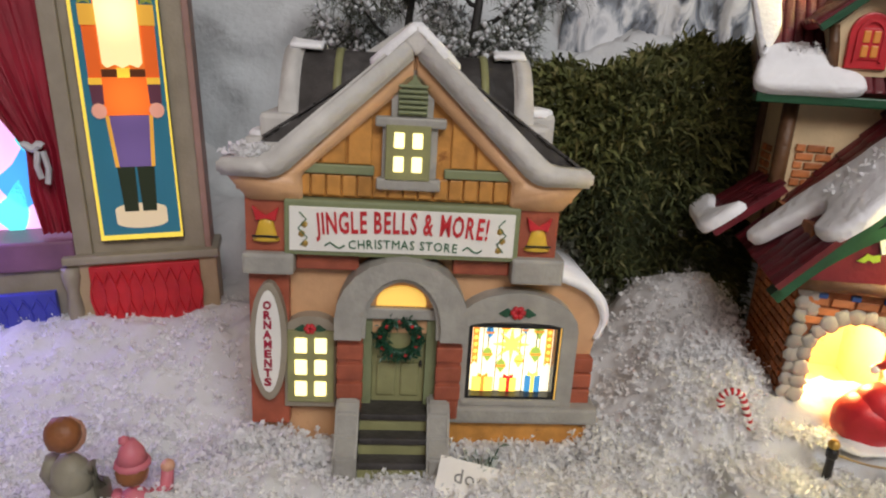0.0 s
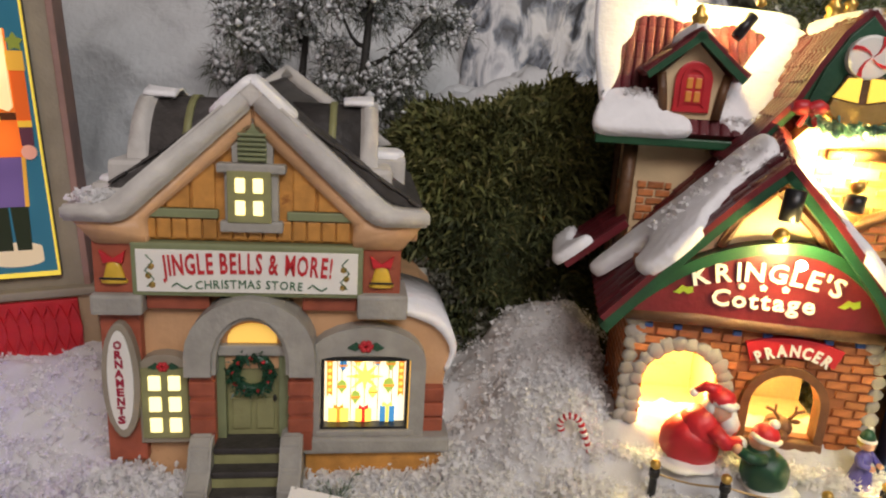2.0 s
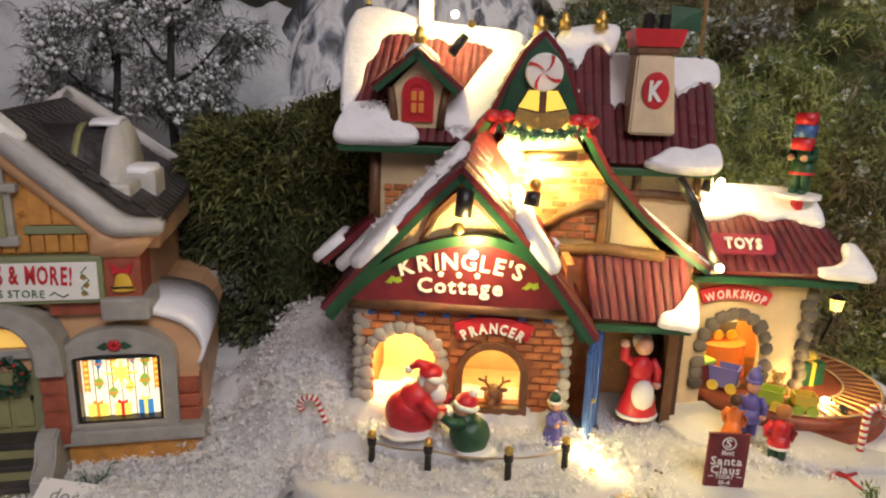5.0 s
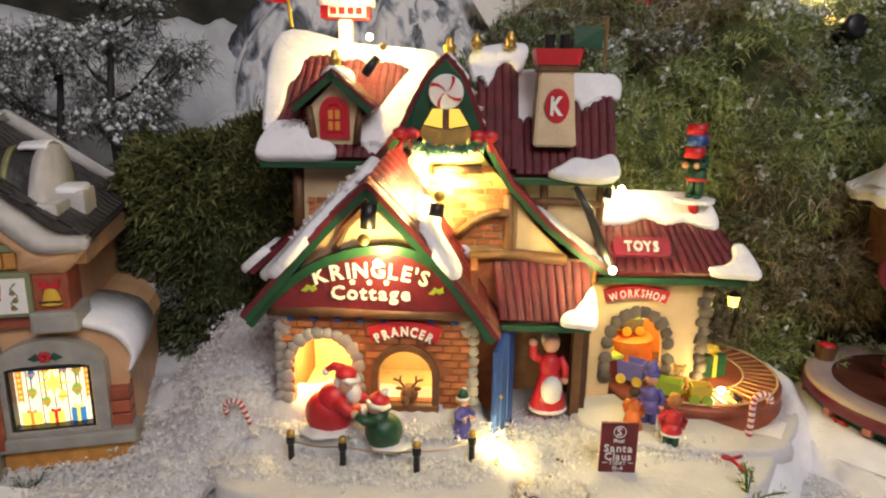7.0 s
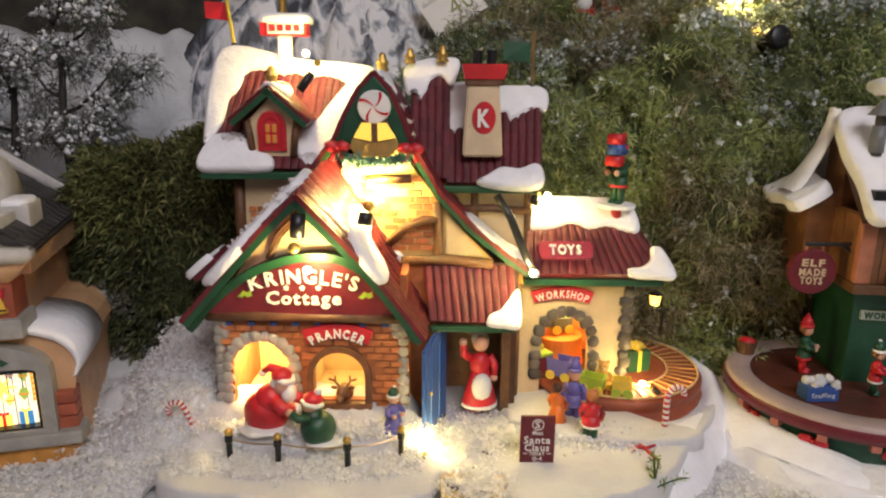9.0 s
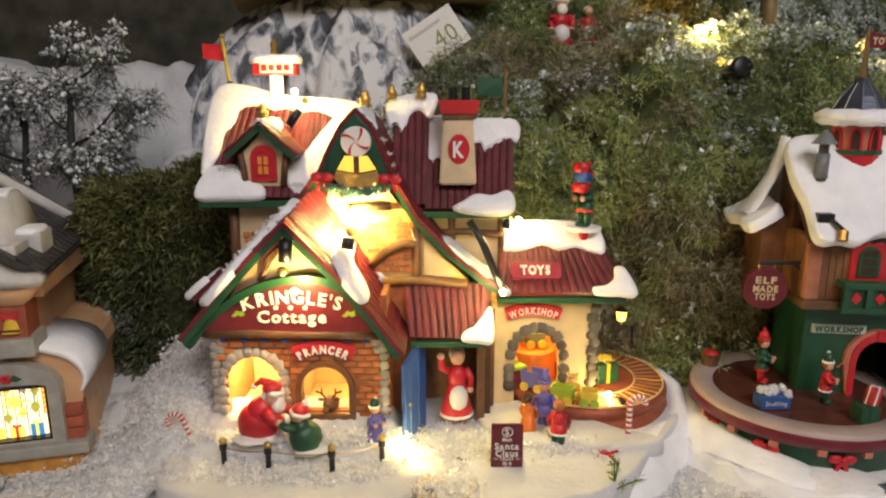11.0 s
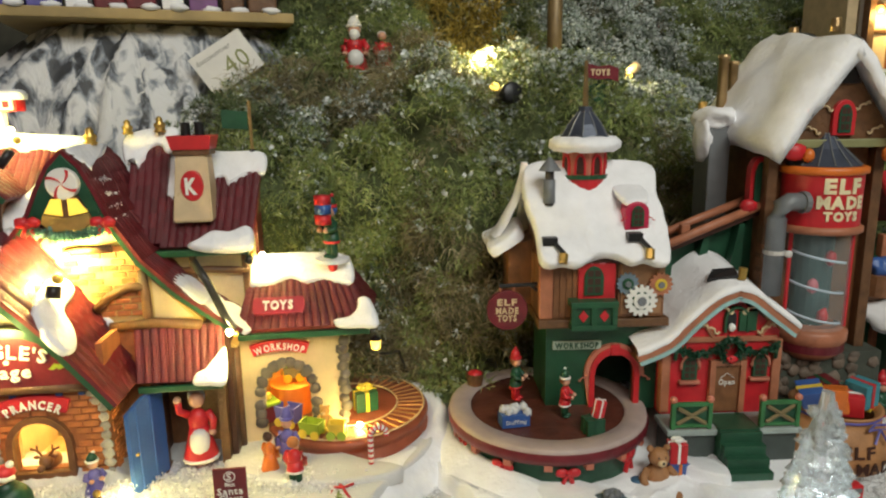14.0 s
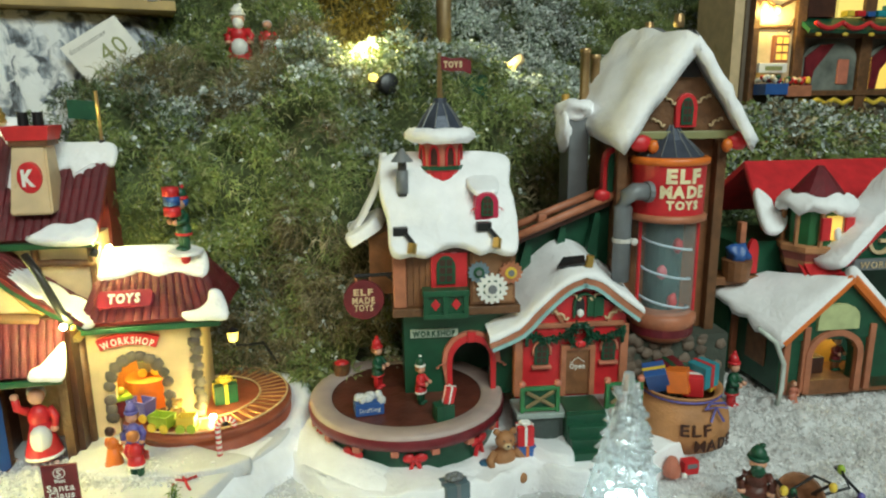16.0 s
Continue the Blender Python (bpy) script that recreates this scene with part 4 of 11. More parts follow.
    for cx, s in ((-0.0418, 1), (0.0432, -1)):
        bm = B()
        tube(bm, [(cx - s * 0.001, -0.0066, 0.101), (cx + s * 0.002, -0.0066, 0.1045), (cx - s * 0.0018, -0.0066, 0.1085), (cx + s * 0.0016, -0.0066, 0.1125), (cx - s * 0.0012, -0.0066, 0.1155)], 0.0003, 5)
        sw = part("scroll", bm, SIGNGREEN, fr)
        bm = B()
        for k, zz in ((1, 0.1018), (-0.4, 0.106), (0.8, 0.1102)):
            ball(bm, (cx + s * 0.001 * k, -0.0064, zz), (0.0016, 0.0004, 0.0016), 1)
        part("bell_motif", bm, GOLD, sw)
    for cx, s in ((-0.0282, 1), (0.0308, -1)):
        part("flourish", tube(B(), [(cx - 0.0042, -0.0066, 0.1012), (cx - 0.002, -0.0066, 0.1028), (cx, -0.0066, 0.1012), (cx + 0.002, -0.0066, 0.1002), (cx + 0.0042, -0.0066, 0.1016)], 0.00035, 5), SIGNGREEN, fr)
    # portal
    out = arched(-0.0275, 0.0305, 0.0605, 0.07, 0.0975)
    inn = arched(-0.0158, 0.0188, 0.0605, 0.0665, 0.0895)
    portal = part("portal_arch", band(B(), out, inn, -0.013, 0.006), GREY, S, "grey stone arch")
    out2 = [(0.0015 + (x - 0.0015) * 0.78, 0.0605 + (z - 0.0605) * 0.86) for x, z in out]
    inn2 = [(0.0015 + (x - 0.0015) * 0.9, 0.0605 + (z - 0.0605) * 0.92) for x, z in inn]
    part("portal_step", band(B(), out2, inn2, -0.0105, 0.006), GREY, portal)
    part("tympanum", prism(B(), arched(-0.0158, 0.0188, 0.0605, 0.0665, 0.0895), -0.003, 0.006), PEACH, portal)
    part("fanlight", prism(B(), arched(-0.0098, 0.0124, 0.0738, 0.0755, 0.0832), -0.0048, -0.002, 0.0006), LITDIM, portal, "glowing amber fanlight")
    part("lintel", box(B(), -0.0145, 0.0172, -0.0062, 0.004, 0.068, 0.0732, 0.0008), GREY, portal)
    for x0, x1 in ((-0.0262, -0.0152), (0.0182, 0.0292)):
        jamb = part("jamb", box(B(), x0, x1, -0.0085, 0.006, 0.02, 0.0605, 0.0012), BRICKRED, portal)
        for z in (0.034, 0.0435, 0.053):
            part("brick", box(B(), x0 - 0.0004, x1 + 0.0004, -0.0095, -0.006, z - 0.0038, z + 0.0038, 0.001), BRICKRED, jamb)
    door = part("door", box(B(), -0.0112, 0.0132, -0.001, 0.006, 0.025, 0.0685, 0.0006), OLIVE, S, "olive green panelled door")
    part("door_frame", band(B(), [(-0.0152, 0.025), (-0.0152, 0.069), (0.0182, 0.069), (0.0182, 0.025)], [(-0.0112, 0.025), (-0.0112, 0.0672), (0.0132, 0.0672), (0.0132, 0.025)], -0.004, 0.006), SAGE, door)
    for x0, x1, z0, z1 in ((-0.0088, -0.0002, 0.0285, 0.045), (0.0022, 0.0108, 0.0285, 0.045), (-0.0088, 0.0108, 0.048, 0.0652)):
        part("door_panel", box(B(), x0, x1, -0.0022, 0.0, z0, z1, 0.0009), OLIVE, door)
    part("door_handle", ball(B(), (0.0112, -0.0032, 0.0455), (0.0009, 0.0012, 0.0022), 1), BLACK, door)
    wreath(S, 0.001, -0.0045, 0.0585, 0.0082, 9)
    # stairs
    for i, (y0, z1) in enumerate(((-0.0125, 0.0252), (-0.0185, 0.0165), (-0.0245, 0.0078))):
        st = part("step", box(B(), -0.0156, 0.0148, y0, 0.006, -0.012, z1 - 0.0032), OLIVE, S)
        part("tread", box(B(), -0.0156, 0.0148, y0 - 0.0015, 0.006, z1 - 0.0032, z1, 0.0008), CHARCOAL, st, "dark stone tread")
    for x0, x1 in ((-0.0262, -0.0158), (0.0148, 0.025)):
        bm = B()
        pr = [(-0.0285, -0.012), (0.004, -0.012), (0.004, 0.0305), (-0.011, 0.0305), (-0.0165, 0.027), (-0.0185, 0.016), (-0.0285, 0.012)]
        a = [bm.verts.new((x0, y, z)) for y, z in pr]
        c = [bm.verts.new((x1, y, z)) for y, z in pr]
        fa = bm.faces.new(a)
        bm.faces.new(c[::-1])
        for i in range(len(pr)):
            bm.faces.new((a[i], c[i], c[(i + 1) % len(pr)], a[(i + 1) % len(pr)]))
        bmesh.ops.bevel(bm, geom=bm.edges[:], offset=0.0012, segments=2, affect="EDGES")
        part("stair_cheek", bm, GREY, S)
    # shop window
    wf = part("shop_window", band(B(), arched(0.0255, 0.0825, 0.0262, 0.064, 0.0822), arched(0.0322, 0.0752, 0.0262, 0.0655, 0.0682), -0.0055, 0.006), GREY, S, "stained glass shop window, lit from inside")
    part("lunette", prism(B(), arched(0.031, 0.0765, 0.0665, 0.0668, 0.08), -0.0035, 0.006), GREY, wf)
    part("bottom_rail", box(B(), 0.0305, 0.0775, -0.0062, 0.004, 0.0262, 0.0292, 0.0006), GREY, wf)
    # glow on the reveal stands in for light from the lit glass
    part("reveal", box(B(), 0.0745, 0.0768, -0.004, 0.0035, 0.0292, 0.0672), LITDIM, wf)
    part("glass", box(B(), 0.0322, 0.0752, 0.0018, 0.0035, 0.0285, 0.0682), LITWHITE, wf, "glowing white glass")
    part("lead_frame", band(B(), [(0.0326, 0.0288), (0.0326, 0.0664), (0.0746, 0.0664), (0.0746, 0.0288)], [(0.0342, 0.0304), (0.0342, 0.0648), (0.0731, 0.0648), (0.0731, 0.0304)], -0.0042, 0.0025, True), BLACK, wf)
    GL = {n: glow("glass_" + n, c, s) for n, c, s in (("yellow", (1.0, 0.78, 0.12), 1.3), ("red", (0.75, 0.03, 0.02), 0.9), ("green", (0.35, 0.5, 0.08), 0.8), ("blue", (0.05, 0.28, 0.55), 0.8), ("orange", (0.9, 0.3, 0.04), 1.0))}
    y = 0.0008
    star_bm = prism(B(), star(0.0535, 0.0545, 0.0088, 0.0028, 8), y, 0.0022)
    part("glass_star", star_bm, GL["yellow"], wf)
    for x0 in (0.0352, 0.0697):
        bm = prism(B(), [(x0, 0.044), (x0 + 0.0014, 0.0458), (x0 + 0.0028, 0.044), (x0 + 0.0028, 0.0662), (x0, 0.0662)], y, 0.0022)
        rb = part("glass_ribbon", bm, GL["orange"], wf)
        for i in range(6):
            part("ribbon_flower", ball(B(), (x0 + 0.0014, y, 0.0645 - i * 0.0034), (0.001, 0.0003, 0.001), 1), GL["yellow"], rb)
    for cx, cz, r, c in ((0.043, 0.0602, 0.002, "blue"), (0.0425, 0.0492, 0.0024, "green"), (0.0502, 0.0625, 0.002, "yellow"), (0.0492, 0.0435, 0.0024, "green"), (0.0575, 0.0462, 0.0022, "yellow"),
                         (0.066, 0.0612, 0.0024, "green"), (0.0652, 0.0498, 0.0028, "green"), (0.0595, 0.0618, 0.0014, "blue")):
        bm = prism(B(), [(cx - r, cz), (cx, cz - r * 1.5), (cx + r, cz), (cx + r * 0.7, cz + r), (cx, cz + r * 1.4), (cx - r * 0.7, cz + r)], y, 0.0022)
        o = part("glass_bauble", bm, GL[c], wf)
        part("lead_line", box(B(), cx - 0.00015, cx + 0.00015, y - 0.0002, 0.002, cz + r * 1.4, 0.0668), BLACK, o)
        part("bauble_band", box(B(), cx - r, cx + r, y - 0.0003, 0.002, cz - 0.0003, cz + 0.0005), GL["orange"], o)
    for x0, x1, z1, c, rc in ((0.036, 0.046, 0.0375, "yellow", "orange"), (0.0492, 0.0572, 0.0372, "yellow", "red"), (0.0612, 0.0685, 0.0388, "blue", "yellow")):
        g = part("glass_gift", box(B(), x0, x1, y, 0.0022, 0.0305, z1), GL[c], wf)
        m = (x0 + x1) / 2
        part("gift_ribbon", box(B(), m - 0.0008, m + 0.0008, y - 0.0003, 0.002, 0.0305, z1), GL[rc], g)
        part("gift_bow", prism(B(), [(m - 0.0026, z1), (m - 0.0022, z1 + 0.002), (m, z1 + 0.0005), (m + 0.0022, z1 + 0.002), (m + 0.0026, z1)], y, 0.002), GL[rc], g)
    for x in (0.0402, 0.0468, 0.0535, 0.06, 0.0668):
        part("lead_line", box(B(), x - 0.00015, x + 0.00015, 0.0013, 0.0022, 0.0305, 0.0668), BLACK, wf)
    holly(S, 0.0535, -0.0062, 0.0725, 0.0058)
    # small window, oval sign
    sw = part("small_window", prism(B(), arched(-0.0505, -0.0272, 0.022, 0.06, 0.0672), -0.003, 0.005, 0.0008), TAUPE, S)
    lattice_panes(sw, "casement", -0.0456, -0.0314, 0.0286, 0.0572, 2, 3, -0.0042, 0.0034, LIT, OLIVE)
    holly(S, -0.0388, -0.0042, 0.0612, 0.0046)
    ov = part("oval_sign", prism(B(), arc(-0.0568, 0.055, 0.0082, 0.0285, 0, 345, 23), -0.006, 0.0, 0.0008), TAUPE, S, "white oval sign with red lettering")
    part("oval_board", prism(B(), arc(-0.0568, 0.0555, 0.0056, 0.0245, 0, 345, 23), -0.0067, -0.004, 0.0003), WHITE, ov)
    bm = B()
    for i, ch in enumerate("ORNAMENTS"):
        letters(bm, ch, 0.0052, (-0.0568, -0.0068, 0.0715 - i * 0.0046), 0.004, 0.0003, bold=0.0002)
    part("lettering", bm, mat("crimson_ink", (0.35, 0.01, 0.04), 0.5), ov)
    # snow on the swelling shoulder of the bay
    sh = [(0.064, 0.0905), (0.0712, 0.0883), (0.0852, 0.083), (0.0928, 0.076), (0.096, 0.0675), (0.0935, 0.0585)]
    sh = smooth_open(sh)
    outer = [(x + 0.0012 + 0.0014 * math.sin(math.pi * min(1, (i + 3) / len(sh))), z + 0.0024 * math.sin(math.pi * (i + 2) / (len(sh) + 3))) for i, (x, z) in enumerate(sh)]
    part("side_snow", band(B(), outer, [(x - 0.0012, z - 0.001) for x, z in sh], 0.0005, 0.06), SNOWPAINT, S, smooth=True)
    fluff(S, "loose_snow", [((-0.062, -0.006, 0.006), (0.02, 0.008, 0.014), 420), ((0.06, -0.008, 0.002), (0.045, 0.008, 0.012), 900), ((0.098, 0.004, 0.006), (0.014, 0.03, 0.02), 700),
                            ((-0.036, -0.012, 0.004), (0.02, 0.01, 0.012), 420), ((0.0, -0.03, -0.004), (0.04, 0.012, 0.009), 700)], 33)


christmas_store()

# ---- cottage with toy workshop ----
def wall_hole(bm, a, b, z0, z1, hole, y0, y1, cz):
    """A wall panel with one opening, outlined from its lower left round to its lower right."""
    cx = (hole[0][0] + hole[-1][0]) / 2
    outer = []
    for x, z in hole[1:-1]:
        dx, dz = x - cx, z - cz
        k = min([abs((b if dx > 0 else a) - cx) / abs(dx) if abs(dx) > 1e-6 else 9e9, (z1 - cz) / dz if dz > 1e-6 else 9e9])
        outer.append([cx + dx * k, max(z0, cz + dz * k)])
    for corner in ((a, z1), (b, z1)):
        i = min(range(len(outer)), key=lambda j: (outer[j][0] - corner[0]) ** 2 + (outer[j][1] - corner[1]) ** 2)
        outer[i] = list(corner)
    outer = [(a, z0)] + [tuple(q) for q in outer] + [(b, z0)]
    return band(bm, outer, hole, y0, y1)


def brick_wall(parent, a, b, z0, z1, y, skip, w=0.0098, h=0.0044, side=None, seed=1):
    """Raised bricks; side=(x, y0, y1) lays them on a wall that runs away from the viewer."""
    me = mesh_of(box(B(), -w / 2 + 0.0005, w / 2 - 0.0005, -0.0009, 0.0006, -h / 2 + 0.0004, h / 2 - 0.0004, 0.0004), "brick", BRICK)
    rng = random.Random(seed)
    rows = int((z1 - z0) / h)
    for j in range(rows):
        z = z0 + (j + 0.5) * h
        x = a + (0 if j % 2 else -w / 2) + w / 2
        while x < b + w / 4:
            lo, hi = max(a, x - w / 2), min(b, x + w / 2)
            c, k = (lo + hi) / 2, (hi - lo) / w
            if k > 0.3 and not skip(c, z) and rng.random() > 0.03:
                tip = Matrix.Translation((c, y - 0.0007 * rng.random(), z)) if side is None else Matrix.Translation((side, c, z)) @ pose(0, 0, 0, 0, 0, 90 if side > 0 else -90)
                piece("brick", me, parent, tip @ Matrix.Diagonal((k * rng.uniform(0.93, 1.0), 1, rng.uniform(0.85, 1.0), 1)) @ pose(0, 0, 0, 0, rng.uniform(-2, 2), 0))
            x += w


def tiled_roof(name, parent, a, b, c, d, nu, nv, material=None, thick=0.004, label=""):
    """A roof plane with barrel tiles; a, b the eave's ends, c, d the ridge's."""
    material = material or TILE
    a, b, c, d = (Vector(p) for p in (a, b, c, d))
    roof = part(name, slab(B(), a, b, c, d, thick), DARKRED, parent, label)
    bm = B()
    prof = [(math.cos(radians(t)) * 0.5, math.sin(radians(t))) for t in range(0, 181, 36)]
    r0 = [bm.verts.new((x, 0.0, z * 1.25)) for x, z in prof]
    r1 = [bm.verts.new((x * 0.86, 1.12, z * 0.7)) for x, z in prof]
    for i in range(len(prof) - 1):
        bm.faces.new((r0[i], r0[i + 1], r1[i + 1], r1[i]))
    bm.faces.new(r0)
    me = mesh_of(bm, "tile", material, True)
    n = (b - a).cross(d - a).normalized()
    if n.z < 0:
        n = -n
    rng = random.Random(nu * 31 + nv)
    for i in range(nu):
        for j in range(nv):
            s, t = (i + 0.5) / nu, j / nv
            p = (a.lerp(b, s)).lerp(d.lerp(c, s), t)
            up = (d.lerp(c, s) - a.lerp(b, s))
            w = ((b - a).length * (1 - t) + (c - d).length * t) / nu
            y = up.normalized()
            x = y.cross(n).normalized()
            m = Matrix((x * w * 1.04, y * (up.length / nv), n * min(w * 0.32, 0.0016) * rng.uniform(0.8, 1.2))).transposed().to_4x4()
            piece("tile", me, roof, Matrix.Translation(p + n * 0.0001) @ m)
    return roof


def stone_ring(parent, pts, size, y, material, seed, name="stone", flat=0.6):
    """Rounded stones along a line of (x, z)."""
    rng = random.Random(seed)
    kinds = [mesh_of(ball(B(), (0, 0, 0), (1.0, 0.7, 1.0), 2, 0.35, k * 2.3 + seed), name, material, True) for k in range(3)]
    for i, (x, z) in enumerate(pts):
        s = size * rng.uniform(0.85, 1.15)
        piece(name, kinds[i % 3], parent, Matrix.Translation((x, y, z)) @ pose(0, 0, 0, 0, rng.uniform(0, 180), 0) @ Matrix.Diagonal((s, s * flat, s, 1)))


def curve_points(pts, n=8):
    """An open Catmull-Rom line through 2D points."""
    out = []
    P = [2 * Vector(pts[0]) - Vector(pts[1])] + [Vector(p) for p in pts] + [2 * Vector(pts[-1]) - Vector(pts[-2])]
    for i in range(1, len(P) - 2):
        p0, p1, p2, p3 = P[i - 1], P[i], P[i + 1], P[i + 2]
        for s in range(n):
            t = s / n
            out.append(0.5 * (2 * p1 + (p2 - p0) * t + (2 * p0 - 5 * p1 + 4 * p2 - p3) * t * t + (3 * p1 - p0 - 3 * p2 + p3) * t ** 3))
    out.append(P[-2])
    return [tuple(p) for p in out]


def offset_line(pts, d):
    out = []
    for i, p in enumerate(pts):
        a, b = Vector(pts[max(0, i - 1)]), Vector(pts[min(len(pts) - 1, i + 1)])
        t = (b - a).normalized()
        out.append((p[0] + t.y * d, p[1] - t.x * d))
    return out


def finial(parent, x, y, z, s=1.0):
    prof = [(0.0032, 0), (0.0036, 0.001), (0.0026, 0.0022), (0.0034, 0.0038), (0.0034, 0.005), (0.0018, 0.0064), (0.0022, 0.0076), (0.0014, 0.009), (0.0004, 0.0096)]
    part("finial", lathe(B(), [(r * s, z + h * s) for r, h in prof], x, y, 12), GOLD, parent, "gold finial", True)


KR = pose(0.2185, 0.2615, 0, 0, 0, -12)


def cottage():
    C = thing("christmas_cottage", "brightly lit resin cottage with maroon tiled roofs and a toy workshop", "model house", KR)
    # moulded snow base with drifts against the walls
    bm = snow_patch(B(), (0, 0, -0.006), (1, 0, 0), (0, 1, 0), [(-0.084, -0.02), (-0.086, 0.05), (-0.075, 0.12), (0.0, 0.15), (0.12, 0.16), (0.22, 0.165), (0.272, 0.14), (0.278, 0.09), (0.262, 0.035), (0.235, 0.0),
                    (0.2, -0.045), (0.15, -0.066), (0.118, -0.062), (0.112, -0.04), (0.078, -0.04), (0.068, -0.062), (0.0, -0.066), (-0.07, -0.056)], 0.024, rough=0.1)
    part("snow_base", bm, SNOW, C, "smooth white snow base")
    bm = B()
    vs = {}
    for i in range(80):
        for j in range(24):
            u, v = -0.094 + 0.17 * i / 79, -0.05 + 0.075 * j / 23
            z = 0.0155 + 0.025 * sstep(-0.034, 0.003, v) * sstep(-0.09, -0.058, u) * sstep(0.078, 0.05, u) - 0.014 * sstep(-0.075, -0.094, u) + 0.0035 * noise.noise(Vector((u * 90, v * 90, 1))) + 0.002 * noise.noise(Vector((u * 260, v * 260, 4)))
            vs[i, j] = bm.verts.new((u, v, z))
    for i in range(79):
        for j in range(23):
            bm.faces.new((vs[i, j], vs[i + 1, j], vs[i + 1, j + 1], vs[i, j + 1])).smooth = True
    part("snow_drift", bm, SNOW, C)
    bm = snow_patch(B(), (0.14, 0.02, 0.015), (1, 0, 0), (0, 1, 0), [(-0.02, 0.0), (-0.02, 0.04), (0.01, 0.035), (0.03, 0.02), (0.1, -0.02), (0.06, -0.03), (0.0, -0.02)], 0.008, rough=0.4)
    part("snow_drift", bm, SNOW, C)
    fluff(C, "loose_snow", [((-0.06 + 0.017 * k, -0.034 + 0.006 * math.sin(k * 2.0), 0.0185), (0.016, 0.012, 0.004), 330) for k in range(8)]
          + [((0.098, 0.002, 0.018), (0.022, 0.028, 0.004), 900), ((0.13, 0.008, 0.019), (0.03, 0.022, 0.005), 900), ((0.175, 0.006, 0.019), (0.035, 0.022, 0.005), 900),
             ((-0.07, -0.01, 0.018), (0.02, 0.03, 0.008), 700), ((-0.085, 0.05, 0.014), (0.02, 0.05, 0.012), 900), ((0.098, -0.05, 0.017), (0.02, 0.02, 0.003), 300), ((-0.02, -0.012, 0.031), (0.05, 0.01, 0.004), 700), ((0.03, -0.012, 0.031), (0.04, 0.01, 0.004), 500)], 51, 0.003)
    path = part("path", slab(B(), (0.079, -0.068, 0.0165), (0.112, -0.07, 0.0165), (0.118, 0.03, 0.0175), (0.078, 0.03, 0.0175), 0.01), CREAM, C, "pale path with dark stones")
    rng = random.Random(3)
    for k in range(20):
        s = rng.uniform(0.0022, 0.0036)
        part("path_stone", ball(B(), (0.083 + 0.027 * rng.random(), -0.062 + 0.075 * rng.random(), 0.0172), (s * 1.3, s, 0.0012), 1, 0.3, k), DARKSTONE, path)
    # front house
    hole1 = arched(-0.0475, -0.0132, 0.012, 0.062, 0.0795, 14)
    hole2 = arched(0.0012, 0.0322, 0.042, 0.0585, 0.0738, 14)
    front = part("front_wall", wall_hole(B(), -0.056, -0.0062, 0.012, 0.099, hole1, 0.0, 0.005, 0.055), MORTAR, C, "orange brick wall")
    bm = wall_hole(B(), -0.0062, 0.057, 0.042, 0.099, hole2, 0.0, 0.005, 0.054)
    box(bm, -0.0062, 0.057, 0.0, 0.005, 0.012, 0.042)
    fr2 = part("front_wall", bm, MORTAR, C, "orange brick wall")
    left = part("side_wall", box(B(), -0.056, -0.052, 0.005, 0.075, 0.012, 0.12), MORTAR, C, "orange brick wall")
    right = part("side_wall", box(B(), 0.053, 0.057, 0.005, 0.05, 0.012, 0.12), MORTAR, C, "orange brick wall")
    part("back_wall", box(B(), -0.052, 0.053, 0.07, 0.075, 0.012, 0.12), CREAM, C)
    part("floor", box(B(), -0.052, 0.053, 0.005, 0.07, 0.012, 0.03), CREAM, C)
    part("ceiling", box(B(), -0.052, 0.053, 0.005, 0.07, 0.095, 0.1), CREAM, C)
    part("partition", box(B(), -0.008, -0.006, 0.022, 0.07, 0.03, 0.095), CREAM, C)

    def in_hole(x, z):
        if -0.0525 < x < -0.008 and z < 0.0625:
            return True
        if ((x + 0.0304) / 0.0225) ** 2 + (max(0, z - 0.062) / 0.0225) ** 2 < 1 and z < 0.09:
            return True
        if ((x - 0.0167) / 0.0205) ** 2 + ((z - 0.057) / 0.021) ** 2 < 1 or (abs(x - 0.0167) < 0.0205 and z < 0.052 and z > 0.034):
            return True
        return x < -0.0515 or x > 0.0525

    brick_wall(front, -0.0545, -0.0062, 0.02, 0.0935, 0.0, in_hole, seed=2)
    brick_wall(fr2, -0.0062, 0.055, 0.02, 0.0935, 0.0, in_hole, seed=5)
    brick_wall(left, 0.006, 0.07, 0.02, 0.1, 0, lambda x, z: False, side=-0.0562, seed=7)
    brick_wall(right, 0.006, 0.048, 0.02, 0.1, 0, lambda x, z: False, side=0.0572, seed=8)
    ring = [(x, z) for x, z in arc(-0.0304, 0.062, 0.0205, 0.021, 176, 4, 11)] + [(-0.051, 0.056), (-0.0512, 0.0495), (-0.0512, 0.043), (-0.0105, 0.056), (-0.0102, 0.0495)]
    stone_ring(front, ring, 0.0039, -0.001, COBBLE, 4, "arch_stone")
    q = [(-0.0548, 0.0245 + i * 0.0062) for i in range(12)] + [(-0.0508, 0.0905), (-0.0512, 0.084)]
    stone_ring(front, q, 0.0038, 0.0, COBBLE, 9, "quoin")
    q = [(0.0552, 0.0245 + i * 0.0062) for i in range(11)] + [(0.0505, 0.0915), (0.0512, 0.085)]
    stone_ring(fr2, q, 0.0038, -0.0004, COBBLE, 12, "quoin")
    wf = part("arched_window", band(B(), arched(-0.0028, 0.0362, 0.0372, 0.0575, 0.0782), arched(0.0012, 0.0322, 0.0412, 0.0585, 0.074), -0.0035, 0.004), BROWN, C, "brown arched stable window")
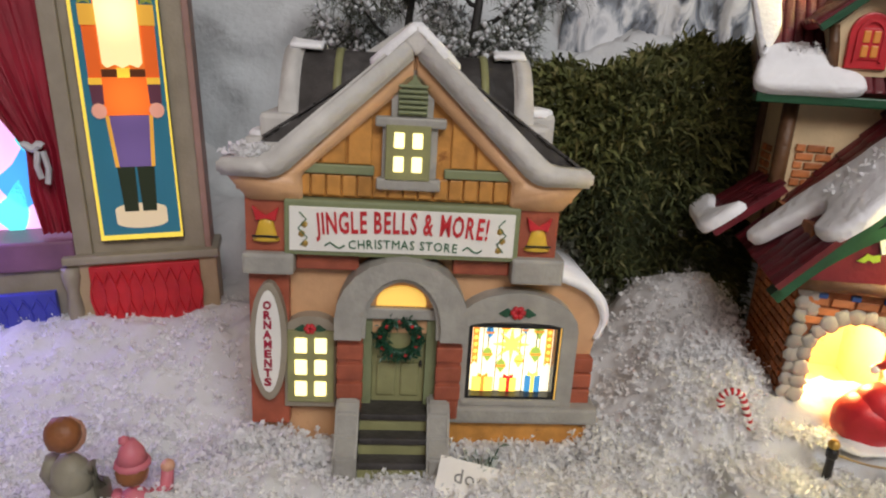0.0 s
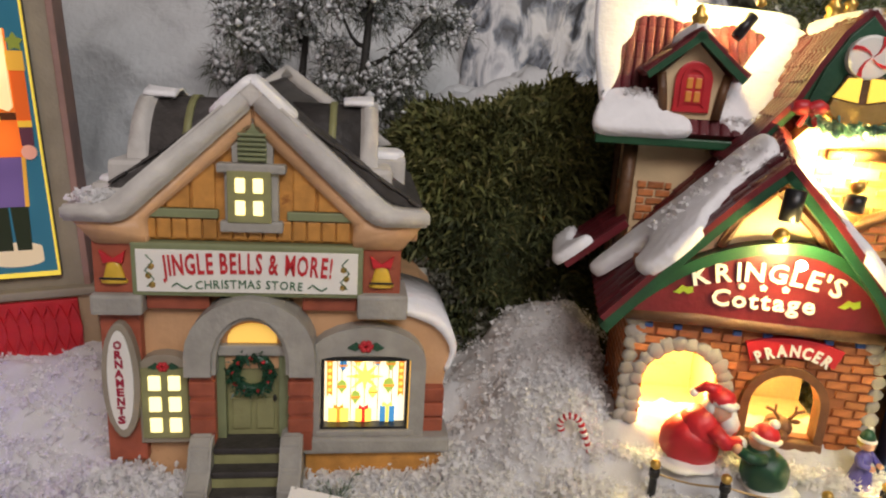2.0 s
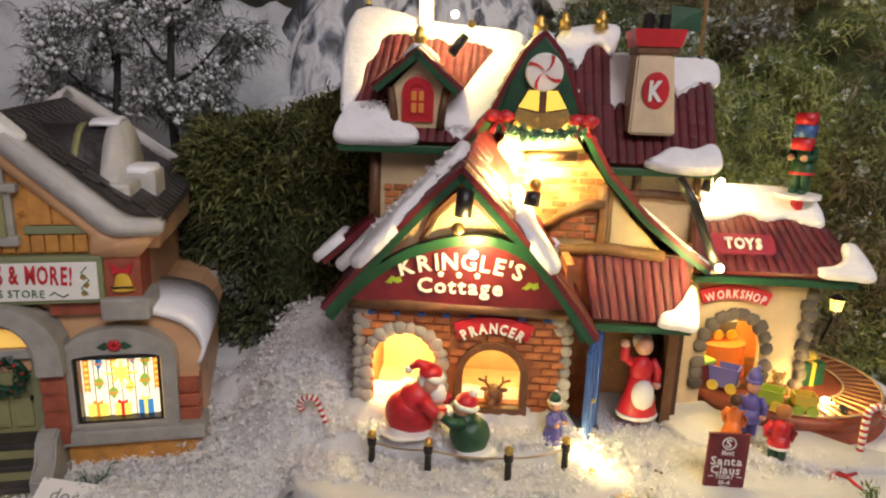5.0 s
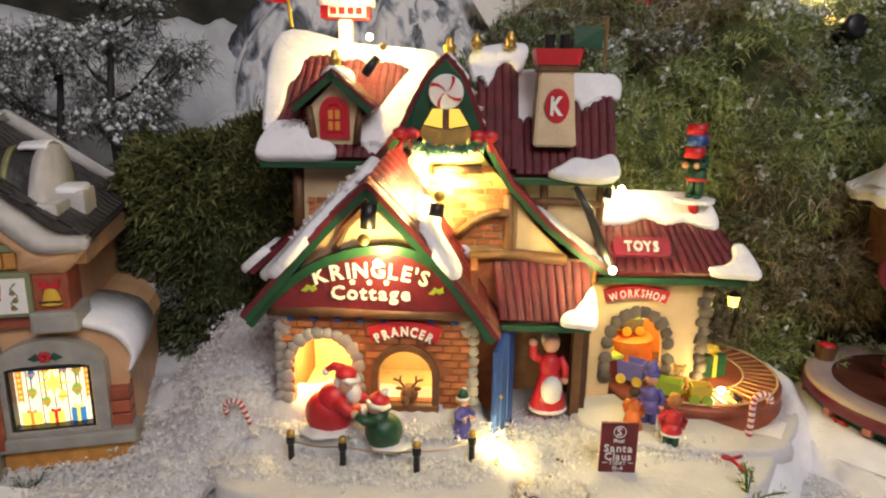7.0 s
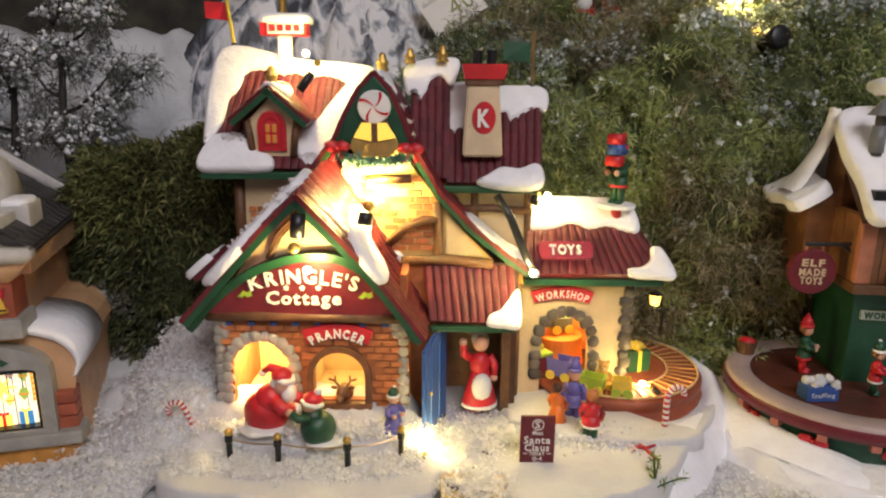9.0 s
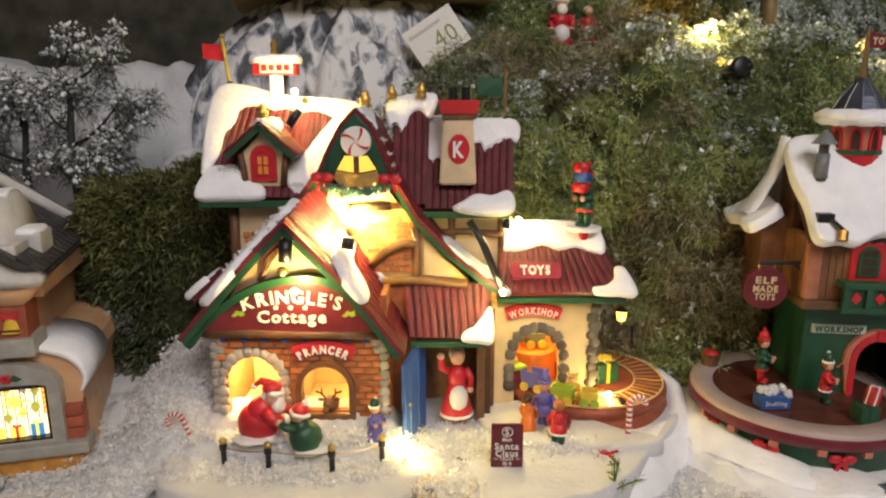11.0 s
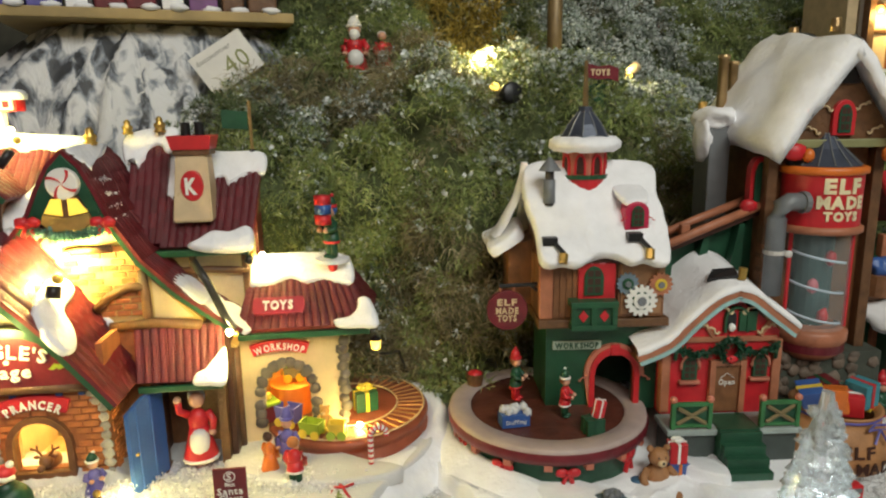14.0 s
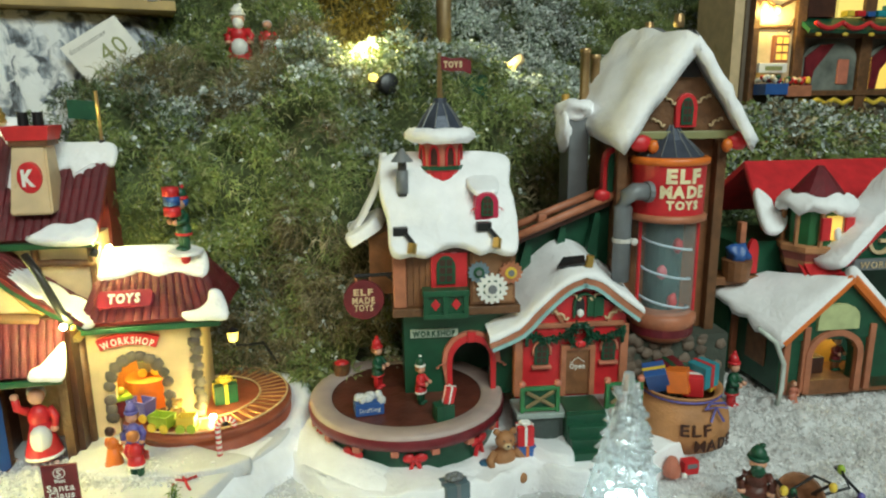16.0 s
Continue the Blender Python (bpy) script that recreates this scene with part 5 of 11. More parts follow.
    part("window_sill", box(B(), -0.003, 0.0364, -0.0042, 0.004, 0.035, 0.0412, 0.0012), BROWN, wf)
    bm = B()
    ball(bm, (0.0185, -0.001, 0.0475), (0.0042, 0.005, 0.0046), 2)
    ball(bm, (0.0172, -0.0055, 0.0452), (0.0024, 0.0034, 0.0026), 2)
    ball(bm, (0.0185, 0.006, 0.044), (0.0055, 0.008, 0.006), 2)
    for s in (-1, 1):
        tube(bm, [(0.0185 + s * 0.002, -0.001, 0.051), (0.0185 + s * 0.005, -0.001, 0.055), (0.0185 + s * 0.0085, -0.001, 0.0562)], 0.0008, 5)
        tube(bm, [(0.0185 + s * 0.0045, -0.001, 0.0545), (0.0185 + s * 0.0045, -0.001, 0.0582)], 0.0006, 5)
        ball(bm, (0.0185 + s * 0.0052, -0.001, 0.0505), (0.0026, 0.0012, 0.0014), 1)
    part("reindeer", bm, BROWN, C, "small brown toy reindeer", True)
    arch_pts = arc(0.0165, 0.035, 0.052, 0.052, 112, 68, 14)
    sg = part("stable_sign", band(B(), offset_line(arch_pts, -0.0048), offset_line(arch_pts, 0.0042), -0.0032, 0.001), RED, C, "red arched sign")
    part("lettering", letters(B(), "PRANCER", 0.0076, (0.0165, -0.0036, 0.0788), 0.031, 0.0005, 0.0048, 0.00025), WHITE, sg)
    for i in range(8):
        part("blue_block", box(B(), -0.05 + i * 0.0132, -0.0462 + i * 0.0132, -0.0016, 0.002, 0.0898, 0.0922, 0.0004), BLUE, C)
    beam = part("beam", tube(B(), [(-0.06, -0.003, 0.0966), (-0.03, -0.0036, 0.0972), (0.01, -0.003, 0.0964), (0.055, -0.0032, 0.0962)], 0.0034, 8), TIMBER, C, "brown timber beam", True)
    # name board under the arch
    line = curve_points([(-0.0715, 0.0905), (-0.056, 0.1085), (-0.0346, 0.1248), (-0.012, 0.1338), (0.0109, 0.1362), (0.028, 0.1312), (0.0443, 0.1195), (0.056, 0.1022), (0.0655, 0.0845)])
    board = part("name_board", prism(B(), [(-0.062, 0.0988)] + [p for p in line if p[1] > 0.0995] + [(0.057, 0.0988)], -0.0055, 0.0), DARKRED, C, "dark red arched name board")
    part("arch_trim", band(B(), line, offset_line(line, 0.005), -0.0082, 0.0), GREEN, board, "green arch trim")
    part("lettering", letters(B(), "KRINGLE'S", 0.0118, (-0.0015, -0.006, 0.113), 0.063, 0.001, 0.005, 0.0003), WHITE, board)
    part("lettering", letters(B(), "Cottage", 0.0108, (-0.0015, -0.006, 0.1052), 0.045, 0.001, 0.0, 0.0003), WHITE, board)
    for x in (-0.0118, -0.0025, 0.0068):
        part("star", prism(B(), star(x, 0.1149, 0.0017, 0.0012, 5), -0.0065, -0.005), WHITE, board)
    for x in (-0.036, 0.034):
        part("holly_leaf", prism(B(), [(x - 0.0045, 0.1092), (x - 0.0015, 0.1085), (x, 0.1105), (x + 0.0018, 0.1088), (x + 0.0045, 0.11), (x + 0.0036, 0.1112), (x + 0.004, 0.113), (x + 0.0012, 0.1118), (x - 0.001, 0.1128), (x - 0.0022, 0.111)], -0.0063, -0.005, 0.0003), LIME, board)
    # front gable above the board
    part("gable_wall", prism(B(), [(-0.056, 0.099), (0.056, 0.099), (0.03, 0.134), (-0.0026, 0.164), (-0.033, 0.134)], 0.0, 0.006), CREAM, C)
    for pts in ([(-0.022, -0.0012, 0.131), (-0.016, -0.0012, 0.145), (-0.003, -0.0012, 0.158)], [(0.026, -0.0012, 0.128), (0.016, -0.0012, 0.142), (-0.001, -0.0012, 0.158)]):
        part("brace", tube(B(), pts, 0.0024, 6), TIMBER, C)
    gl = curve_points([(-0.0026, 0.1702), (-0.022, 0.1515), (-0.045, 0.126), (-0.0715, 0.096)], 2)
    gr = curve_points([(-0.0026, 0.1702), (0.022, 0.1445), (0.045, 0.118), (0.0685, 0.0865)], 2)

    def lift(p, back):
        """The roof sweeps up towards the wall behind."""
        k = max(0.0, (p[1] - 0.09) / 0.08)
        return (p[0] + 0.0115 * k, back, p[1] + 0.0185 * k)

    for nm, g, back in (("l", gl, 0.07), ("r", gr, 0.053)):
        for i in range(0, len(g) - 1, 2):
            p, q = g[i], g[min(i + 2, len(g) - 1)]
            tiled_roof("roof", C, (q[0], -0.013, q[1]), lift(q, back), lift(p, back), (p[0], -0.013, p[1]), 9, 3, None, 0.0035, "maroon tiled roof")
        bb = part("barge_board", band(B(), offset_line(g, 0.0012 if nm == "r" else -0.0012), offset_line(g, 0.0052 if nm == "r" else -0.0052), -0.0142, -0.0105), GREEN, C, "green barge board")
        bb2 = part("barge_edge", band(B(), offset_line(g, -0.0012 if nm == "r" else 0.0012), offset_line(g, 0.0015 if nm == "r" else -0.0015), -0.0146, -0.011), DARKRED, C)
    slope = Vector((-0.045 + 0.0026, 0, 0.126 - 0.1702)).normalized()
    bm = snow_patch(B(), (-0.0035, -0.012, 0.1708), slope, (0.06, 1, 0.17), [(0.0, 0.018), (0.012, 0.015), (0.024, 0.012), (0.036, 0.007), (0.044, -0.003), (0.058, -0.006), (0.072, -0.002), (0.076, 0.01), (0.068, 0.018), (0.07, 0.028), (0.084, 0.034), (0.1, 0.04),
                    (0.102, 0.05), (0.08, 0.05), (0.05, 0.045), (0.02, 0.045), (0.0, 0.04)], 0.0052, seed=2)
    part("roof_snow", bm, SNOWPAINT, C)
    fluff(C, "cotton_snow", [(tuple(Vector((-0.0035, 0.016, 0.176)) + slope * (0.004 + 0.006 * k)), (0.006, 0.014, 0.003), 70) for k in range(10)], 41, 0.0024)
    sl = Vector((0.045 + 0.0026, 0, 0.118 - 0.1702)).normalized()
    bm = snow_patch(B(), (-0.001, 0.0, 0.1735), sl, (0.06, 1, 0.17), [(0.03, 0.022), (0.036, -0.002), (0.05, -0.0145), (0.066, -0.0165), (0.07, -0.008), (0.062, 0.004), (0.05, 0.012), (0.046, 0.034), (0.034, 0.036)], 0.0045, seed=4)
    part("roof_snow", bm, SNOWPAINT, C)
    bm = snow_patch(B(), (-0.001, 0.0, 0.1725), sl, (0.04, 1, 0.1), [(0.064, 0.042), (0.076, 0.038), (0.09, 0.042), (0.104, 0.036), (0.112, 0.043), (0.104, 0.052), (0.08, 0.052), (0.066, 0.05)], 0.0026, seed=6)
    part("roof_snow", bm, SNOWPAINT, C)
    # middle gable with the peppermint
    before = set(C.children)
    mw = part("middle_wall", prism(B(), [(-0.02, 0.1), (0.131, 0.1), (0.09, 0.141), (0.054, 0.186), (0.038, 0.226), (0.022, 0.186), (-0.01, 0.15)], 0.021, 0.036), mat("ochre_plaster", (0.6, 0.4, 0.16), 0.5, 0.15, 50, 0.2), C, "ochre plaster wall with brick patches")
    brick_wall(mw, 0.026, 0.074, 0.122, 0.176, 0.021, lambda x, z: (x < 0.045 and z < 0.15) or noise.noise(Vector((x * 70, z * 70, 2))) > 0.25 or z > 0.183 - (x - 0.05) * 1.0, seed=15)
    for pts, r in (([(0.075, 0.019, 0.1), (0.0755, 0.019, 0.135), (0.0745, 0.019, 0.158)], 0.0032), ([(0.044, 0.018, 0.132), (0.054, 0.017, 0.142), (0.066, 0.017, 0.1475), (0.075, 0.018, 0.147)], 0.003),
                   ([(0.052, 0.017, 0.12), (0.08, 0.017, 0.122), (0.11, 0.017, 0.119)], 0.0036), ([(0.03, 0.018, 0.172), (0.058, 0.018, 0.173)], 0.0028)):
        part("timber", tube(B(), pts, r, 7), TIMBER, mw, smooth=True)
    part("plaster_field", prism(B(), [(0.08, 0.124), (0.104, 0.124), (0.092, 0.138), (0.08, 0.151)], 0.0195, 0.024), CREAM, mw)
    mr = [(0.0362, 0.2365), (0.0455, 0.2265), (0.0525, 0.211), (0.0595, 0.193), (0.0765, 0.1645), (0.098, 0.142), (0.12, 0.1245), (0.1365, 0.1135)]
    ml = [(0.0362, 0.2365), (0.0268, 0.2268), (0.0185, 0.212), (0.0115, 0.197), (-0.004, 0.178), (-0.016, 0.166)]
    for nm, g in (("r", mr), ("l", ml)):
        for i in range(len(g) - 1):
            p, q = g[i], g[i + 1]
            tiled_roof("roof", C, (q[0], 0.016, q[1]), (q[0], 0.09, q[1]), (p[0], 0.09, p[1]), (p[0], 0.016, p[1]), 14, 2, None, 0.0034, "maroon tiled roof")
        s = 1 if nm == "r" else -1
        part("barge_board", band(B(), offset_line(g, 0.001 * s), offset_line(g, 0.0042 * s), 0.0142, 0.018), GREEN, C, "green barge board")
        part("barge_edge", band(B(), offset_line(g, -0.0013 * s), offset_line(g, 0.0013 * s), 0.0138, 0.0175), DARKRED, C)
    part("peak_board", prism(B(), [(0.0362, 0.2345), (0.0445, 0.2255), (0.051, 0.211), (0.0575, 0.192), (0.0135, 0.192), (0.0198, 0.211), (0.0278, 0.2255)], 0.0125, 0.02, 0.0006), DARKGREEN, C)
    mint = part("peppermint", prism(B(), arc(0.0367, 0.2165, 0.0098, 0.0098, 0, 349, 31), 0.0085, 0.0135, 0.0012), WHITE, C, "red and white peppermint disc")
    for k in range(4):
        a = 90 * k + 20
        pts = [(0.0367 + r * 0.0094 * math.cos(radians(a + r * 38 + w * 13)), 0.2165 + r * 0.0094 * math.sin(radians(a + r * 38 + w * 13))) for w, rs in ((0, (0.05, 0.35, 0.7, 1.0)), (1, (1.0, 0.7, 0.35))) for r in rs]
        part("swirl", prism(B(), pts, 0.0078, 0.0088), RED, mint)
    AMBER = glow("amber_pane", (1.0, 0.74, 0.1), 0.75)
    pw = part("box_window", prism(B(), [(0.0216, 0.1925), (0.029, 0.2085), (0.0445, 0.2085), (0.052, 0.1925), (0.046, 0.1878), (0.0276, 0.1878)], 0.0098, 0.0135, 0.0008), TIMBER, C, "lit yellow attic window with a brown planter")
    part("pane", prism(B(), [(0.0242, 0.1985), (0.0292, 0.2072), (0.0348, 0.2072), (0.0348, 0.1965)], 0.0088, 0.011), AMBER, pw)
    part("pane", prism(B(), [(0.0387, 0.1965), (0.0387, 0.2072), (0.0442, 0.2072), (0.0495, 0.1985)], 0.0088, 0.011), AMBER, pw)
    part("planter", prism(B(), [(0.0218, 0.1925), (0.0236, 0.1978), (0.0348, 0.1952), (0.0387, 0.1952), (0.0502, 0.1978), (0.052, 0.1925), (0.046, 0.1872), (0.0276, 0.1872)], 0.0075, 0.0105, 0.0006), mat("ochre_planter_paint", (0.36, 0.22, 0.06), 0.45, 0.2, 90, 0.2), pw)
    pts = [(0.0165 + 0.041 * a / 15, 0.0092, 0.1885 - 0.0045 * math.sin(a / 15 * math.pi)) for a in range(16)]
    teal = mat("frosted_teal_garland", (0.12, 0.25, 0.2), 0.6)
    ga = part("garland", tube(B(), pts, 0.0018, 6), teal, C, smooth=True)
    v, f = leaf_cloud([(p, (0, -1, -0.3)) for p in pts for _ in range(8)], 0.0036, 0.9, 9, 5, 0.25)
    stuff_mesh("garland_tuft", v, f, teal, ga)
    for cx, cz in ((0.0145, 0.1925), (0.0585, 0.1915)):
        bm = B()
        for s in (-1, 1):
            ball(bm, (cx + s * 0.0034, 0.0075, cz + 0.0008), (0.0046, 0.0026, 0.0038), 2, 0.3, s)
            tube(bm, [(cx, 0.0075, cz), (cx + s * 0.0022, 0.0075, cz - 0.004), (cx + s * 0.0038, 0.0075, cz - 0.0075)], 0.0013, 5)
        ball(bm, (cx, 0.0062, cz + 0.0005), 0.0016, 1)
        part("bow", bm, RED, C, "red bow")
    bm = snow_patch(B(), (0.0362, 0.015, 0.237), (0.0, 1, 0), (0.64, 0, -0.76), [(0.006, 0.0), (0.008, 0.014), (0.012, 0.018), (0.014, 0.006), (0.03, 0.012), (0.055, 0.008), (0.07, 0.0)], 0.0026, seed=8)
    part("roof_snow", bm, SNOWPAINT, C)
    bm = snow_patch(B(), (0.0362, 0.015, 0.237), (0.0, 1, 0), (-0.64, 0, -0.76), [(0.006, 0.0), (0.012, 0.006), (0.02, 0.004), (0.045, 0.012), (0.07, 0.0)], 0.0026, seed=9)
    part("roof_snow", bm, SNOWPAINT, C)
    for i, (u, z) in enumerate(((0.1, 0.139), (0.113, 0.1285), (0.128, 0.1175))):
        bm = snow_patch(B(), (u, 0.04, z + 0.0015), (0.8, 0, -0.58), (0, 1, 0), [(-0.012, -0.018), (0.0, -0.022), (0.013, -0.024), (0.014, -0.004), (0.0, 0.01), (-0.012, 0.004)], 0.0028, seed=i + 11)
        part("roof_snow", bm, SNOWPAINT, C)
    fluff(C, "snow_speckle", [((0.051 + 0.003 * k, 0.034, 0.2155 - 0.0085 * k), (0.003, 0.012, 0.004), 26) for k in range(5)], 47, 0.002)
    push_back(C, before, 0.019)
    # upper storey and its roof on the left, with the dormer
    before = set(C.children)
    up = part("upper_wall", box(B(), -0.058, 0.02, 0.055, 0.125, 0.1, 0.175), CREAM, C, "cream plaster wall with brick patches")
    brick_wall(up, -0.052, -0.034, 0.128, 0.156, 0.055, lambda x, z: (x > -0.04 and z > 0.148), seed=20)
    brick_wall(up, 0.072, 0.09, 0.12, 0.15, 0, lambda x, z: False, side=-0.058, seed=21)
    part("corner_post", tube(B(), [(-0.0575, 0.0555, 0.1), (-0.058, 0.0545, 0.14), (-0.0575, 0.0555, 0.174)], 0.0038, 8), TIMBER, C, smooth=True)
    part("corner_post", tube(B(), [(-0.0585, 0.1, 0.1), (-0.0585, 0.1, 0.174)], 0.003, 8), TIMBER, C, smooth=True)
    tiled_roof("roof", C, (-0.079, 0.043, 0.1765), (0.026, 0.043, 0.1765), (0.026, 0.095, 0.2335), (-0.0715, 0.095, 0.2425), 20, 7, None, 0.005, "maroon barrel tiled roof")
    tiled_roof("roof", C, (-0.06, 0.15, 0.1765), (0.026, 0.15, 0.1765), (0.026, 0.095, 0.2335), (-0.06, 0.095, 0.2412), 14, 5, None, 0.005)
    bm = B()
    a = [bm.verts.new(p) for p in ((-0.066, 0.05, 0.178), (-0.066, 0.145, 0.178), (-0.0665, 0.095, 0.238))]
    c = [bm.verts.new(p) for p in ((-0.06, 0.05, 0.178), (-0.06, 0.145, 0.178), (-0.06, 0.095, 0.238))]
    bm.faces.new(a)
    bm.faces.new(c[::-1])
    for i in range(3):
        bm.faces.new((a[i], c[i], c[(i + 1) % 3], a[(i + 1) % 3]))
    part("gable_end", bm, CREAM, C)
    part("eave_trim", box(B(), -0.078, 0.02, 0.0405, 0.05, 0.1695, 0.1742, 0.0008), GREEN, C)
    part("eave_snow", snow_patch(B(), (-0.077, 0.042, 0.1775), (1, 0, 0), (0, 0.65, 0.76), [(-0.002, -0.002), (0.02, -0.004), (0.043, -0.003), (0.046, 0.003), (0.042, 0.008), (0.034, 0.011), (0.026, 0.02), (0.012, 0.024), (0.002, 0.019)], 0.005, seed=14), SNOWPAINT, C)
    fluff(C, "cotton_snow", [((-0.058, 0.056, 0.195), (0.014, 0.008, 0.006), 90), ((-0.004, 0.048, 0.184), (0.01, 0.006, 0.006), 90)], 43, 0.0022)
    part("valley_snow", snow_patch(B(), (0.022, 0.0858, 0.2297), (-0.42, -0.56, -0.71), (-0.8, 0.37, 0.46), [(-0.004, -0.012), (0.012, -0.012), (0.03, -0.012), (0.05, -0.01), (0.07, -0.008), (0.073, 0.006), (0.064, 0.018), (0.052, 0.019), (0.042, 0.013), (0.03, 0.012), (0.012, 0.01), (-0.004, 0.006)], 0.0036, seed=45), SNOWPAINT, C)
    part("ridge_snow", snow_patch(B(), (-0.074, 0.094, 0.2425), (0.996, 0, -0.09), (0, -0.65, -0.76), [(-0.004, -0.012), (0.05, -0.01), (0.1, -0.01), (0.1, 0.006), (0.09, 0.01), (0.08, 0.004), (0.068, 0.002), (0.058, 0.006), (0.05, 0.002), (0.04, 0.005), (0.03, 0.002), (0.016, 0.006), (0.0125, 0.02), (0.007, 0.03), (0.006, 0.048), (0.001, 0.062), (-0.004, 0.062)], 0.003, seed=16), SNOWPAINT, C)
    dm = part("dormer", prism(B(), [(-0.0455, 0.184), (-0.018, 0.184), (-0.0165, 0.2065), (-0.0318, 0.222), (-0.0472, 0.2065)], 0.047, 0.08), CREAM, C, "cream dormer with a red arched window")
    for s, x in ((-1, -0.0458), (1, -0.0178)):
        part("dormer_post", tube(B(), [(x - s * 0.001, 0.0465, 0.184), (x + s * 0.0004, 0.0465, 0.196), (x + s * 0.0022, 0.0465, 0.2065)], 0.0024, 7), TIMBER, dm, smooth=True)
    for s, e in ((-1, (-0.0575, 0.2068)), (1, (-0.007, 0.2058))):
        ap = (-0.0322, 0.2278)
        tiled_roof("dormer_roof", dm, (e[0], 0.0405, e[1]), (e[0], 0.088, e[1]), (ap[0], 0.088, ap[1]), (ap[0], 0.0405, ap[1]), 8, 4, None, 0.003)
        g = [ap, e]
        part("barge_board", band(B(), offset_line(g, 0.0012 * s), offset_line(g, 0.0046 * s), 0.0388, 0.042), GREEN, dm)
    dw = part("dormer_window", prism(B(), arched(-0.041, -0.0228, 0.1872, 0.2035, 0.2128), 0.0448, 0.049, 0.0008), RED, dm, "red arched window")
    part("inner_frame", band(B(), arched(-0.0382, -0.0256, 0.19, 0.2025, 0.21), arched(-0.0366, -0.0272, 0.1912, 0.202, 0.2083), 0.0438, 0.046), RED, dw)
    lattice_panes(dw, "casement", -0.0355, -0.0283, 0.1925, 0.2045, 2, 2, 0.0442, 0.0012, glow("faintly_lit_pane", (0.55, 0.2, 0.04), 0.25), RED)
    part("dormer_snow", snow_patch(B(), (-0.0322, 0.036, 0.2285), (0, 1, 0), (0.77, 0, -0.64), [(0.01, -0.001), (0.012, 0.006), (0.02, 0.013), (0.03, 0.01), (0.04, 0.009), (0.05, 0.0)], 0.0035, seed=18), SNOWPAINT, dm)
    part("dormer_snow", snow_patch(B(), (-0.0322, 0.036, 0.2285), (0, 1, 0), (-0.77, 0, -0.64), [(0.01, -0.001), (0.012, 0.006), (0.02, 0.012), (0.03, 0.01), (0.05, 0.0)], 0.0035, seed=19), SNOWPAINT, dm)
    finial(C, -0.032, 0.052, 0.229, 1.2)
    finial(C, 0.037, 0.07, 0.238, 1.25)
    finial(C, 0.054, 0.095, 0.244, 1.1)
    finial(C, 0.0765, 0.095, 0.245, 1.2)
    push_back(C, before, 0.011)
    # small lean-to roof on the left flank
    tiled_roof("side_roof", C, (-0.088, 0.05, 0.104), (-0.088, 0.1, 0.104), (-0.058, 0.1, 0.13), (-0.058, 0.05, 0.13), 8, 3, None, 0.004)
    part("side_snow", snow_patch(B(), (-0.089, 0.05, 0.105), (0, 1, 0), (0.75, 0, 0.65), [(0.0, -0.002), (0.02, -0.004), (0.05, -0.002), (0.05, 0.012), (0.02, 0.008), (0.0, 0.02)], 0.004, seed=22), SNOWPAINT, C)
    # tall and right roofs, chimney
    before = set(C.children)
    tiled_roof("roof", C, (0.056, 0.05, 0.17), (0.082, 0.05, 0.17), (0.082, 0.093, 0.2385), (0.055, 0.093, 0.234), 5, 7, None, 0.005)
    tiled_roof("roof", C, (0.08, 0.048, 0.1675), (0.1425, 0.048, 0.167), (0.1466, 0.092, 0.2205), (0.08, 0.092, 0.2205), 12, 7, None, 0.005, "maroon barrel tiled roof")
    part("roof_back", box(B(), 0.056, 0.14, 0.093, 0.12, 0.12, 0.22), DARKRED, C)
    part("eave_trim", box(B(), 0.076, 0.14, 0.046, 0.054, 0.1605, 0.165, 0.0008), GREEN, C)
    part("right_wall", box(B(), 0.076, 0.138, 0.058, 0.12, 0.1, 0.166), CREAM, C)
    for x0 in (0.1, 0.136):
        part("timber", tube(B(), [(x0, 0.0565, 0.12), (x0 - 0.001, 0.0565, 0.165)], 0.0026, 6), TIMBER, C)
    part("timber", tube(B(), [(0.078, 0.0565, 0.148), (0.11, 0.0562, 0.149), (0.138, 0.0565, 0.147)], 0.003, 6), TIMBER, C, smooth=True)
    part("eave_snow", snow_patch(B(), (0.104, 0.046, 0.168), (1, 0, 0), (0, 0.61, 0.79), [(-0.004, -0.001), (0.01, -0.005), (0.03, -0.006), (0.039, -0.002), (0.039, 0.009), (0.034, 0.013), (0.024, 0.009), (0.012, 0.01), (0.003, 0.004)], 0.005, seed=24), SNOWPAINT, C)
    part("ridge_snow", snow_patch(B(), (0.056, 0.092, 0.2345), (1, 0, 0.15), (0, -0.5, -0.86), [(-0.004, -0.01), (0.03, -0.01), (0.03, 0.006), (0.0255, 0.01), (0.021, 0.003), (0.014, 0.003), (0.0085, 0.014), (0.006, 0.02), (0.002, 0.012), (-0.004, 0.012)], 0.0028, seed=26), SNOWPAINT, C)
    part("ridge_snow", snow_patch(B(), (0.08, 0.092, 0.221), (1, 0, 0), (0, -0.61, -0.79), [(-0.002, -0.01), (0.04, -0.01), (0.068, -0.008), (0.069, 0.01), (0.06, 0.009), (0.052, 0.014), (0.044, 0.02), (0.04, 0.012), (0.03, 0.016), (0.012, 0.026), (0.004, 0.03), (0.0, 0.024)], 0.003, seed=28), SNOWPAINT, C)
    bm = B()
    pr = [(0.0902, 0.1168, 0.184), (0.0932, 0.1142, 0.23)]
